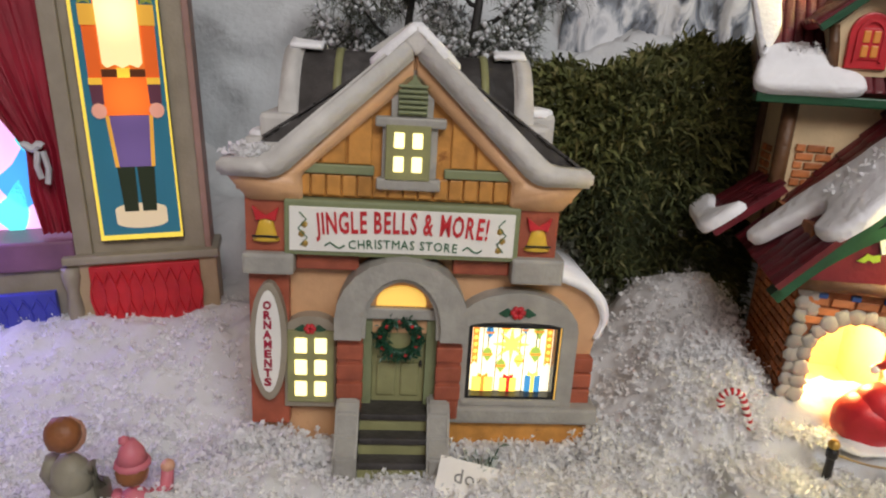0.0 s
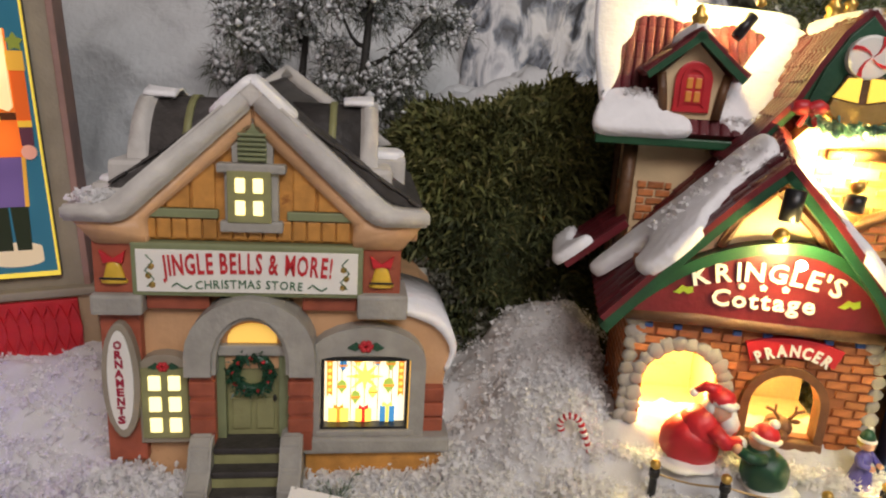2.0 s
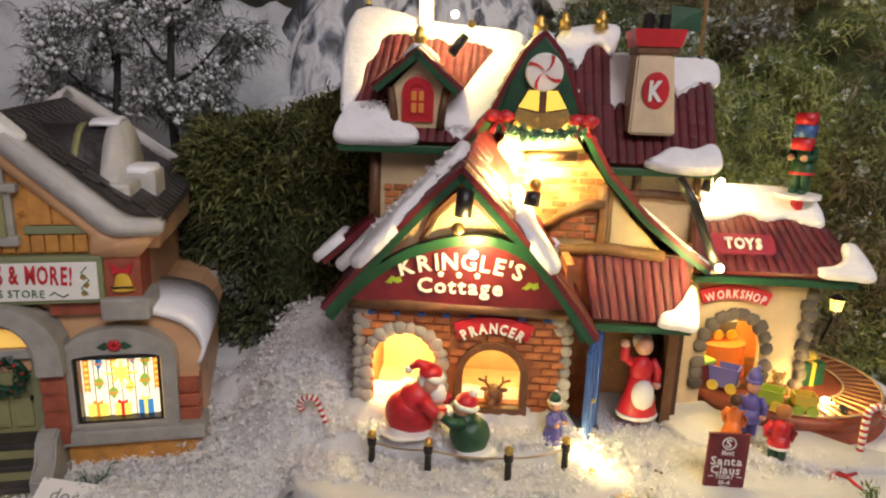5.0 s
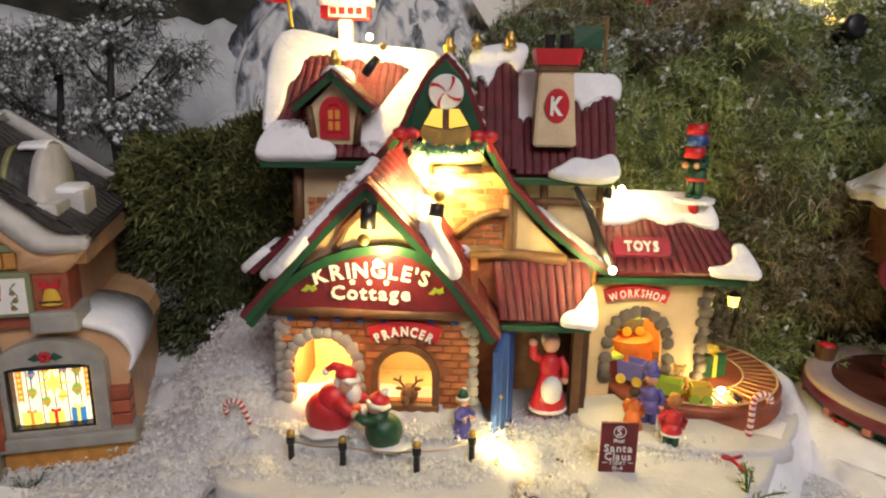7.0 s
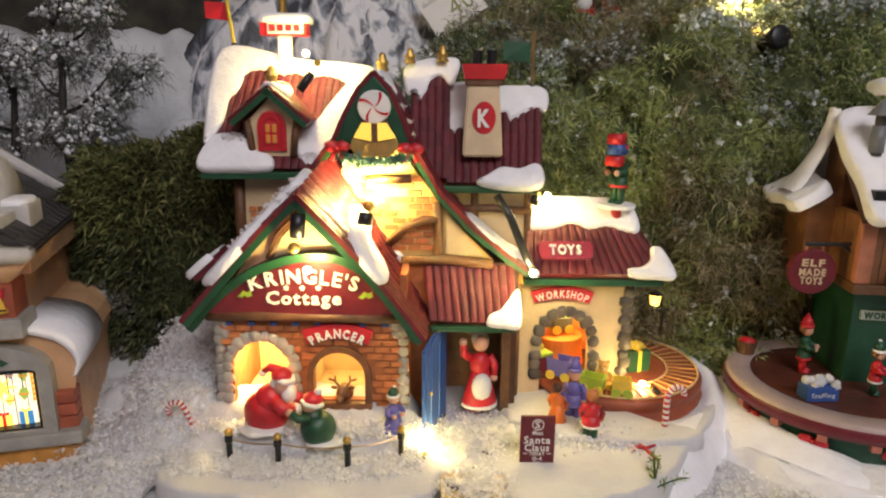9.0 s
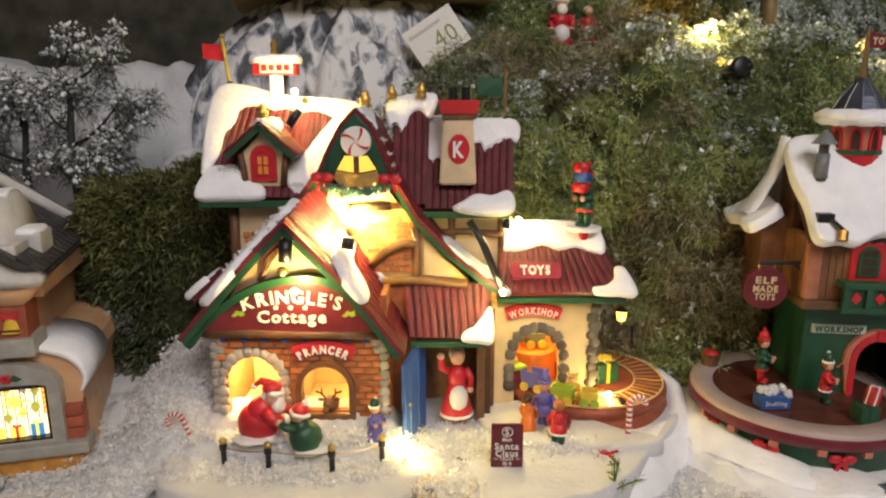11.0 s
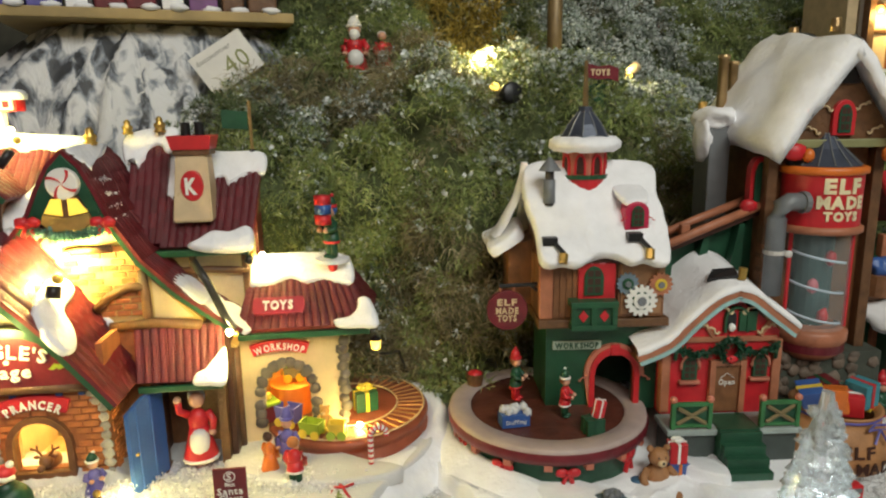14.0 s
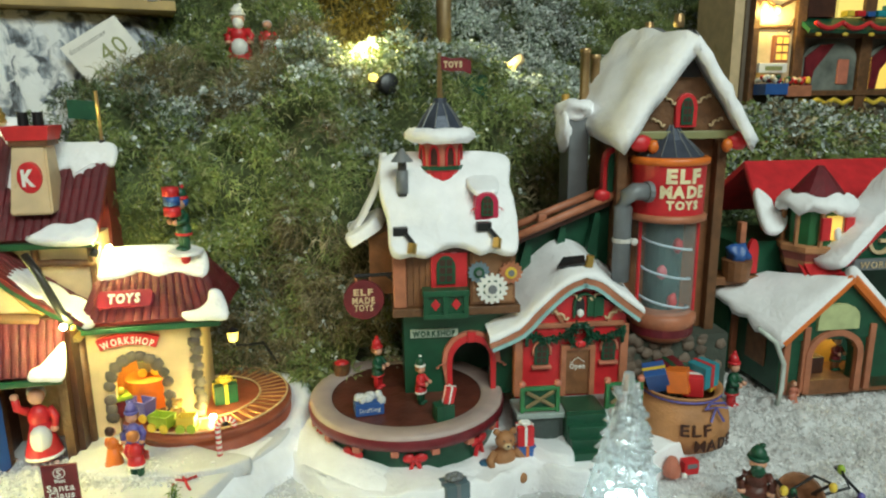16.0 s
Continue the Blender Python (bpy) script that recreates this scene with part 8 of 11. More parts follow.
    part("stone_foot", box(B(), 0.13, 0.228, 0.028, 0.125, -0.012, 0.066), mat("dark_green_grey_mortar", (0.06, 0.07, 0.055), 0.6, 0.2, 60, 0.3), F)
    rng = random.Random(6)
    st = [(0.134 + 0.09 * rng.random(), 0.0 + 0.064 * rng.random()) for _ in range(80)]
    stone_ring(tw, st, 0.0048, 0.0275, mat("brown_cobble", (0.16, 0.12, 0.09), 0.5, 0.2, 100, 0.3, rnd=0.35), 41, "stone", 0.6)
    for x in (0.135, 0.2165):
        part("tower_post", box(B(), x - 0.004, x + 0.004, 0.039, 0.048, 0.0, 0.235, 0.001), TIMBER, tw)
    for k in range(5):
        part("post_brick", box(B(), 0.1305, 0.1395, 0.037, 0.049, 0.1 + k * 0.011, 0.108 + k * 0.011, 0.001), BROWN, tw)
    c0, y0 = 0.1725, 0.038
    drum = part("sign_drum", lathe(B(), [(0.0278, 0.168), (0.028, 0.208)], c0, y0, 40, cap=False), RED, F, "red drum sign with cream lettering", True)
    for z in (0.1655, 0.2095):
        part("hoop", lathe(B(), [(0.0285, z - 0.003), (0.0306, z - 0.0018), (0.0306, z + 0.0018), (0.0285, z + 0.003), (0.0258, z + 0.003), (0.0258, z - 0.003)], c0, y0, 40, cap=False), ORANGE if z > 0.2 else RUST, drum, smooth=True)

    def wrap(body, size, z, width, rise):
        bm = letters(B(), body, size, (0, 0, z), width, 0.0008, rise, 0.0008)
        for v in bm.verts:
            a = v.co.x / 0.028 - math.radians(90 - 2)
            r = 0.028 - v.co.y
            v.co = Vector((c0 + r * math.cos(a), y0 + r * math.sin(a), v.co.z))
        part("lettering", bm, mat("cream_lettering", (0.75, 0.66, 0.42), 0.4), drum)

    wrap("ELF", 0.0145, 0.194, 0.029, 0.0)
    wrap("MADE", 0.0122, 0.1828, 0.037, 0.0)
    wrap("TOYS", 0.009, 0.1738, 0.026, 0.0)
    c1 = 0.1735
    GLASS = bpy.data.materials.new("clear_tube_plastic")
    GLASS.use_nodes = True
    gb = GLASS.node_tree.nodes["Principled BSDF"]
    gb.inputs["Base Color"].default_value = (0.55, 0.68, 0.7, 1)
    gb.inputs["Roughness"].default_value = 0.06
    gb.inputs["Alpha"].default_value = 0.16
    tubeg = part("glass_tube", lathe(B(), [(0.0238, 0.086), (0.0238, 0.163)], c1, y0, 36, cap=False), GLASS, F, "clear plastic tube with a spiral slide", True)
    tubeg.visible_shadow = False
    part("tube_back", lathe(B(), [(0.015, 0.086), (0.015, 0.163)], c1 + 0.002, y0 + 0.008, 20, cap=False), mat("dark_teal_core", (0.035, 0.085, 0.085), 0.4, 0.3, 60, 0.1), F)
    for k in range(3):
        pts = [(c1 + 0.0205 * math.cos(radians(a)), y0 + 0.0205 * math.sin(radians(a)), 0.1 + k * 0.024 - 0.012 * (a + 180) / 180) for a in range(-180, 1, 15)]
        part("spiral", tube(B(), pts, 0.0011, 5), mat("pale_blue_spiral", (0.5, 0.6, 0.7), 0.4), F, smooth=True)
    for k, (dx, z, m) in enumerate(((0.004, 0.096, RED), (-0.006, 0.12, PINK), (0.006, 0.142, RED))):
        part("tube_toy", ball(B(), (c1 + dx, y0 - 0.01, z), (0.004, 0.004, 0.0065), 2, 0.3, k), m, F)
    for a in (-168, -20):
        part("tube_stay", tube(B(), [(c1 + 0.0242 * math.cos(radians(a)), y0 + 0.0242 * math.sin(radians(a)), z) for z in (0.085, 0.164)], 0.0016, 6), RED, F)
    part("tube_foot", lathe(B(), [(0.018, 0.062), (0.0248, 0.068), (0.0252, 0.0755), (0.0272, 0.078), (0.0272, 0.0845), (0.0248, 0.087), (0.0, 0.0872)], c1, y0, 36), RUST, F, "terracotta tube foot", True)
    part("foot_band", lathe(B(), [(0.0257, 0.069), (0.026, 0.0755)], c1, y0, 36, cap=False), DARKRED, F)
    part("drum_cone", lathe(B(), [(0.0255, 0.2125), (0.013, 0.225), (0.005, 0.236)], c0, y0, 14), SLATE, F, "slate cone")
    for i in range(14):
        a = 2 * math.pi * i / 14
        part("rib", tube(B(), [(c0 + r * math.cos(a), y0 + r * math.sin(a), z + 0.0005) for r, z in ((0.0255, 0.2125), (0.013, 0.225), (0.005, 0.236))], 0.0005, 4), PIPEGREY, F)
    pipe = part("drain_pipe", tube(B(), [(0.15, 0.018, 0.187), (0.137, 0.017, 0.1875), (0.131, 0.0165, 0.184), (0.1285, 0.016, 0.176), (0.1285, 0.016, 0.118)], 0.0068, 12), PIPEGREY, F, "thick grey elbow pipe", True)
    part("pipe_flange", tube(B(), [(0.146, 0.0175, 0.187), (0.15, 0.018, 0.187)], 0.0082, 12), PIPEGREY, pipe)
    part("pipe_clamp", tube(B(), [(0.1285, 0.016, 0.149), (0.1285, 0.016, 0.152)], 0.0078, 12), SNOWGREY, pipe)
    part("clamp_bolt", ball(B(), (0.136, 0.0095, 0.15), (0.003, 0.0016, 0.003), 2), SNOWGREY, pipe)
    before = set(F.children)
    gab = part("gable", prism(B(), [(0.143, 0.2285), (0.2245, 0.2285), (0.1805, 0.2905)], 0.02, 0.026), TIMBER, F, "dark timber gable")
    part("gable_beam", box(B(), 0.139, 0.2275, 0.0165, 0.028, 0.2255, 0.2318, 0.001), OLIVE, gab)
    gw = part("gable_frame", prism(B(), arched(0.172, 0.189, 0.2345, 0.25, 0.2605, 8), 0.0165, 0.021, 0.0006), RED, gab)
    green_window(gw, 0.1757, 0.1853, 0.2365, 0.2572, 0.0152, DARKGREEN)
    for x, z, s in ((0.159, 0.2385, 1), (0.2055, 0.2385, -1), (0.167, 0.255, 1), (0.1945, 0.256, -1)):
        scroll(gab, x, 0.0185, z, 0.0058, s)
    for x in (0.1445, 0.2215):
        part("gable_bow", ball(B(), (x, 0.014, 0.2235), (0.0085, 0.004, 0.0065), 2, 0.5, x * 90), RED, gab)
        part("gable_knob", ball(B(), (x + (0.009 if x < 0.18 else -0.009), 0.012, 0.2205), (0.0042, 0.004, 0.0055), 2), ORANGE, gab)
    # black piece painted in for the shadow under the roof peak
    part("peak_shadow_patch", prism(B(), [(0.1725, 0.272), (0.191, 0.272), (0.1818, 0.289)], 0.017, 0.021), BLACK, gab)
    # steep snow roof of the tower
    for s, ex in ((-1, 0.1245), (1, 0.2325)):
        bm = B()
        rows = []
        for t in [i / 10 for i in range(11)]:
            row = []
            for j in range(13):
                y = 0.004 + 0.125 * j / 12
                x = 0.1795 - 0.008 * j / 12 + (ex - 0.1795) * t
                z = 0.3005 + 0.012 * j / 12 - (0.0755 - 0.012 * j / 12 * (1 - t)) * (t ** 1.12)
                edge = 1.0 if 0 < j < 12 else 0.15
                b = 0.005 * edge * (1 + 0.8 * noise.noise(Vector((x * 60, y * 60, 2))) + 0.5 * noise.noise(Vector((x * 150, y * 150, 5))))
                yy = y + (0.004 * noise.noise(Vector((t * 9, 3, s))) if j == 0 else 0)
                row.append(bm.verts.new((x + s * b * 0.6 + (s * 0.004 * noise.noise(Vector((j * 0.9, 1, s))) if t == 1 else 0), yy, z + b)))
            rows.append(row)
        low = [[bm.verts.new(v.co - Vector((s * 0.004, 0, 0.0105))) for v in r] for r in rows]
        for i in range(10):
            for j in range(12):
                bm.faces.new((rows[i][j], rows[i][j + 1], rows[i + 1][j + 1], rows[i + 1][j])).smooth = True
                bm.faces.new((low[i][j], low[i + 1][j], low[i + 1][j + 1], low[i][j + 1]))
        for i in range(10):
            for j in (0, 12):
                bm.faces.new((rows[i][j], rows[i + 1][j], low[i + 1][j], low[i][j])).smooth = True
        for j in range(12):
            bm.faces.new((rows[10][j], rows[10][j + 1], low[10][j + 1], low[10][j])).smooth = True
        part("roof_snow", bm, SNOWPAINT, F, "thick white snow roof")
    part("roof_core", prism(B(), [(0.137, 0.232), (0.2275, 0.232), (0.1785, 0.294)], 0.026, 0.12), DARKBROWN, F)
    push_back(F, before, 0.014)
    for x, z in ((0.1265, 0.3), (0.1375, 0.295)):
        part("brass_flue", lathe(B(), [(0.0042, 0.235), (0.0042, z - 0.004), (0.0048, z - 0.004), (0.0048, z), (0.0, z + 0.0003)], x, 0.118 + 0.006 * (x > 0.13), 14, cap=False), BRASS, F, "brass flue", True)
    part("annex", box(B(), 0.1045, 0.122, 0.085, 0.115, 0.05, 0.25, 0.002), PIPEGREY, F, "grey stone annex")
    part("annex_snow", ball(B(), (0.1135, 0.1, 0.2475), (0.0165, 0.022, 0.0105), 3, 0.4, 2), SNOWPAINT, F)
    part("annex_snow", ball(B(), (0.1035, 0.096, 0.2325), (0.0075, 0.013, 0.0185), 3, 0.35, 5), SNOWPAINT, F)
    part("side_arch", prism(B(), arched(0.1235, 0.1385, 0.178, 0.205, 0.2185, 8), 0.05, 0.058), RED, F)
    part("side_arch_dark", prism(B(), arched(0.1265, 0.1358, 0.178, 0.204, 0.2145, 8), 0.0485, 0.056), DARKGREEN, F)
    part("flower_ball", ball(B(), (0.122, 0.047, 0.181), (0.007, 0.005, 0.0055), 2, 0.4, 2), RED, F)
    sp = part("roof_spot", tube(B(), [(0.1085, 0.115, 0.2545), (0.118, 0.1, 0.2515), (0.13, 0.088, 0.2475)], 0.0026, 7), BLACK, F, "black roof spotlight with a brass tip")
    part("tip", tube(B(), [(0.1085, 0.114, 0.2605), (0.109, 0.112, 0.2505)], 0.0038, 8), GOLD, sp)
    sp = part("roof_spot", slab(B(), (0.075, 0.006, 0.1335), (0.095, 0.0, 0.1375), (0.098, 0.012, 0.1405), (0.082, 0.014, 0.139), 0.0025), BLACK, F, "black roof spotlight with a brass tip")
    part("tip", tube(B(), [(0.0985, 0.002, 0.134), (0.0995, 0.002, 0.1425)], 0.0032, 8), GOLD, sp)
    for x in (0.169, 0.201):
        part("ridge_knob", lathe(B(), [(0.0038, 0.31), (0.0042, 0.314), (0.0034, 0.32), (0.0, 0.3205)], 0.1785, 0.05 + (x - 0.169) * 1.8, 12, cap=False), BRASS, F)
    return F


factory()

# ---- puppet theatre with the painted nutcracker ----
def backlit(name, col, strength):
    """A translucent painted sheet; hot spots as from three bulbs painted into its glow."""
    m = glow(name, col, strength)
    n, l = m.node_tree.nodes, m.node_tree.links
    tc = n.new("ShaderNodeTexCoord")
    total = None
    for z, peak in ((0.118, 0.9), (0.15, 1.6), (0.195, 1.3)):
        d, mr = n.new("ShaderNodeVectorMath"), n.new("ShaderNodeMapRange")
        d.operation, mr.interpolation_type = "DISTANCE", "SMOOTHERSTEP"
        d.inputs[1].default_value = (0.0005, -0.004, z)
        mr.inputs[1].default_value, mr.inputs[2].default_value = 0.0, 0.022
        mr.inputs[3].default_value, mr.inputs[4].default_value = strength * peak, strength * 0.33
        l.new(tc.outputs["Object"], d.inputs[0])
        l.new(d.outputs["Value"], mr.inputs[0])
        if total is None:
            total = mr.outputs[0]
        else:
            add = n.new("ShaderNodeMath")
            l.new(total, add.inputs[0])
            l.new(mr.outputs[0], add.inputs[1])
            total = add.outputs[0]
    b = n["Principled BSDF"]
    l.new(total, b.inputs["Emission Strength"])
    b.inputs["Roughness"].default_value = 0.3
    return m


def theatre():
    T = thing("puppet_theatre", "tall lit puppet theatre with a painted soldier panel and red curtain", "model theatre", pose(-0.1655, 0.376, 0, 0, -3, 15) @ Matrix.Diagonal((0.92, 1.0, 1.0, 1.0)))
    part("side_pier", box(B(), -0.041, 0.0375, 0.0, 0.022, 0.06, 0.36, 0.0012), TAUPE, T, "taupe pier")
    part("pier_edge", box(B(), 0.0355, 0.0395, -0.003, 0.024, 0.06, 0.36, 0.0008), mat("rose_edge_paint", (0.34, 0.2, 0.17), 0.5, 0.15), T)
    part("pier_strip", box(B(), -0.041, -0.031, -0.0035, 0.004, 0.062, 0.36, 0.0012), TAUPE, T)
    part("plinth", box(B(), -0.046, 0.042, -0.006, 0.026, 0.0, 0.0585, 0.0012), mat("ochre_taupe_plinth", (0.4, 0.29, 0.18), 0.5, 0.15, 50, 0.15), T)
    part("plinth_cap", box(B(), -0.048, 0.044, -0.009, 0.027, 0.0575, 0.0625, 0.0014), TAUPE, T)
    PAN = backlit("lit_teal_panel", (0.02, 0.13, 0.19), 0.4)
    pn = part("soldier_panel", box(B(), -0.025, 0.0235, -0.003, 0.002, 0.0695, 0.36), BLACK, T, "glowing teal panel with a painted toy soldier")
    # light on the gilt edge is put in as an even glow of its own
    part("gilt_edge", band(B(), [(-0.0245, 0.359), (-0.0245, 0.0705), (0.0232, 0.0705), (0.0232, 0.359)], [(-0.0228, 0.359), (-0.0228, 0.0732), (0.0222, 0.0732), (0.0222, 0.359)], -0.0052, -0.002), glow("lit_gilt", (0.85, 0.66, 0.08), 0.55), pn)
    part("panel_sheet", box(B(), -0.0228, 0.0222, -0.0042, -0.002, 0.0732, 0.359), PAN, pn)

    def paint(name, poly, colour, e, y=-0.0048):
        return part(name, prism(B(), poly, y, -0.0036), backlit("panel_" + name, colour, e * 0.42), pn)

    c = 0.0005
    paint("drum", arc(c, 0.0805, 0.0148, 0.0036, 180, 360, 12) + arc(c, 0.088, 0.0148, 0.0036, 0, 180, 12), (0.75, 0.62, 0.4), 0.75)
    paint("boot_l", [(c - 0.0092, 0.087), (c - 0.0012, 0.087), (c - 0.0006, 0.1125), (c - 0.0105, 0.1125)], (0.02, 0.03, 0.012), 0.4, -0.0052)
    paint("boot_r", [(c + 0.0012, 0.087), (c + 0.0092, 0.087), (c + 0.0105, 0.1125), (c + 0.0006, 0.1125)], (0.02, 0.03, 0.012), 0.4, -0.0052)
    paint("trousers", [(c - 0.0098, 0.1125), (c + 0.0098, 0.1125), (c + 0.0125, 0.1425), (c - 0.0125, 0.1425)], (0.14, 0.09, 0.24), 0.75)
    paint("stripe_l", [(c - 0.0112, 0.1125), (c - 0.009, 0.1125), (c - 0.0112, 0.142), (c - 0.0132, 0.142)], (0.8, 0.4, 0.05), 0.7, -0.0052)
    paint("stripe_r", [(c + 0.009, 0.1125), (c + 0.0112, 0.1125), (c + 0.0132, 0.142), (c + 0.0112, 0.142)], (0.8, 0.4, 0.05), 0.7, -0.0052)
    paint("tunic", [(c - 0.0142, 0.141), (c + 0.0142, 0.141), (c + 0.0115, 0.162), (c - 0.0115, 0.162)], (0.85, 0.16, 0.02), 0.9, -0.0056)
    paint("belt", [(c - 0.0118, 0.1615), (c + 0.0118, 0.1615), (c + 0.0118, 0.1655), (c - 0.0118, 0.1655)], (0.1, 0.03, 0.01), 0.5, -0.006)
    paint("buckle", [(c - 0.0034, 0.161), (c + 0.0034, 0.161), (c + 0.0034, 0.1662), (c - 0.0034, 0.1662)], (0.9, 0.6, 0.05), 1.0, -0.0064)
    for s in (-1, 1):
        sd = "l" if s < 0 else "r"
        paint("sleeve_" + sd, [(c + s * 0.0118, 0.155), (c + s * 0.0192, 0.155), (c + s * 0.0196, 0.196), (c + s * 0.0118, 0.196)], (0.75, 0.13, 0.02), 0.75, -0.0052)
        paint("cuff_" + sd, [(c + s * 0.0125, 0.147), (c + s * 0.019, 0.147), (c + s * 0.0194, 0.158), (c + s * 0.0122, 0.158)], (0.12, 0.04, 0.06), 0.5, -0.0058)
        paint("trim_" + sd, [(c + s * 0.0122, 0.1575), (c + s * 0.0194, 0.1575), (c + s * 0.0194, 0.161), (c + s * 0.0122, 0.161)], (0.85, 0.5, 0.05), 0.8, -0.0062)
        paint("mitt_" + sd, arc(c + s * 0.0158, 0.1435, 0.0042, 0.0042, 0, 330, 11), (0.75, 0.35, 0.25), 0.7, -0.006)
        paint("epaulette_" + sd, [(c + s * 0.0105, 0.188), (c + s * 0.02, 0.188), (c + s * 0.02, 0.1985), (c + s * 0.0105, 0.1985)], (0.75, 0.4, 0.05), 0.8, -0.006)
        paint("sprig_" + sd, star(c + s * 0.0165, 0.203, 0.0052, 0.003, 5), (0.25, 0.3, 0.05), 0.6, -0.0062)
    paint("beard", [(c - 0.0108, 0.1685), (c - 0.0085, 0.1662), (c - 0.004, 0.168), (c, 0.166), (c + 0.004, 0.168), (c + 0.0085, 0.1662), (c + 0.0108, 0.1685), (c + 0.0112, 0.21), (c - 0.0112, 0.21)], (1.0, 0.82, 0.4), 1.25, -0.0066)
    paint("jacket", [(c - 0.0122, 0.164), (c + 0.0122, 0.164), (c + 0.0122, 0.21), (c - 0.0122, 0.21)], (0.8, 0.2, 0.03), 0.9, -0.0046)
    # stage to the left
    part("stage_sill", box(B(), -0.3, -0.041, -0.004, 0.05, 0.0545, 0.0715, 0.0015), mat("violet_sill", (0.2, 0.09, 0.16), 0.45, 0.2, 50, 0.1), T, "violet stage sill")
    part("stage_base", box(B(), -0.3, -0.046, 0.0, 0.05, 0.0, 0.0545), TAUPE, T)
    part("stage_screen", box(B(), -0.3, -0.041, 0.03, 0.034, 0.0715, 0.36), glow("stage_pink", (0.75, 0.45, 0.75), 1.1), T, "glowing pink and blue stage backdrop")
    for i, (x, z, r, col) in enumerate(((-0.062, 0.125, 0.012, (0.1, 0.75, 0.7)), (-0.075, 0.1, 0.014, (0.05, 0.35, 0.85)), (-0.06, 0.095, 0.008, (0.2, 0.8, 0.65)), (-0.072, 0.145, 0.011, (0.85, 0.85, 0.95)), (-0.055, 0.11, 0.006, (0.9, 0.8, 0.95)), (-0.082, 0.082, 0.012, (0.1, 0.8, 0.75)))):
        part("screen_motif", prism(B(), smooth_line([(x - r, z), (x - r * 0.2, z + r * 0.8), (x + r * 0.5, z + r * 1.6), (x + r * 0.7, z), (x + r * 0.1, z - r * 1.1)], 3), 0.028, 0.031), glow("motif_%s" % "abcdef"[i], col, 1.0), T)
    # added unseen backing, keeps the screen's glow off the cotton behind
    part("stage_light_block", box(B(), -0.3, -0.041, 0.036, 0.044, 0.0, 0.36), TAUPE, T)
    bm = B()
    n, rows = 40, []
    for k in range(13):
        z = 0.0735 + 0.29 * k / 12
        row = []
        for i in range(n + 1):
            t = i / n
            w = 0.018 + 0.004 * math.sin(k) if z < 0.12 else 0.018 + 0.55 * (z - 0.12)
            w = min(w, 0.12)
            x = -0.0415 - w * t
            row.append(bm.verts.new((x, 0.008 + 0.0028 * math.sin(t * w * 1700) - 0.006 * (z - 0.12 > 0) * t, z)))
        rows.append(row)
    for a, b2 in zip(rows, rows[1:]):
        for i in range(n):
            bm.faces.new((a[i], a[i + 1], b2[i + 1], b2[i])).smooth = True
    CUR = mat("crimson_curtain", (0.3, 0.012, 0.03), 0.5, 0.2, 40, 0.15)
    cu = part("curtain", bm, CUR, T, "crimson stage curtain tied back")
    bm = B()
    tube(bm, [(-0.05 - 0.0012 * k, 0.0, 0.1245 + 0.0012 * math.sin(k)) for k in range(10)], 0.0022, 7)
    tube(bm, [(-0.05, -0.001, 0.122), (-0.0485, -0.001, 0.112), (-0.05, -0.001, 0.104)], 0.0018, 6)
    tube(bm, [(-0.053, -0.001, 0.122), (-0.0545, -0.001, 0.114), (-0.053, -0.001, 0.107)], 0.0018, 6)
    part("tie_back", bm, mat("silver_cord", (0.5, 0.5, 0.52), 0.4), cu)
    # the left panel's blue takes in the stage's light, put into its colour
    for x0, x1, z0, z1, m, b in ((-0.0335, 0.0315, 0.021, 0.056, RED, 9), (-0.12, -0.054, 0.016, 0.043, mat("lit_blue_panel", (0.05, 0.06, 0.4), 0.4, 0.1), 9)):
        lp = part("lattice_panel", box(B(), x0, x1, -0.009, -0.004, z0, z1, 0.0006), m, T, "painted lattice panel")
        for i in range(b):
            x = x0 + (i + 0.5) * (x1 - x0) / b
            for s in (-1, 1):
                pts = [(x + s * (x1 - x0) / b * 0.55 * math.sin(t * math.pi), -0.0094, z0 + 0.003 + (z1 - z0 - 0.006) * t) for t in [q / 8 for q in range(9)]]
                part("lattice_rib", tube(B(), pts, 0.0009, 4), m, lp)
    part("baluster", lathe(B(), [(0.005, 0.0), (0.005, 0.012), (0.0028, 0.018), (0.005, 0.03), (0.0035, 0.042), (0.0055, 0.05), (0.0055, 0.056)], -0.0445, -0.006, 12), TAUPE, T, smooth=True)


theatre()
stage = area_lamp("stage_light", (-0.27, 0.335, 0.09), (-0.25, 0.22, 0.0), 0.07, 0.04, 0.09, (0.3, 0.26, 1.0))


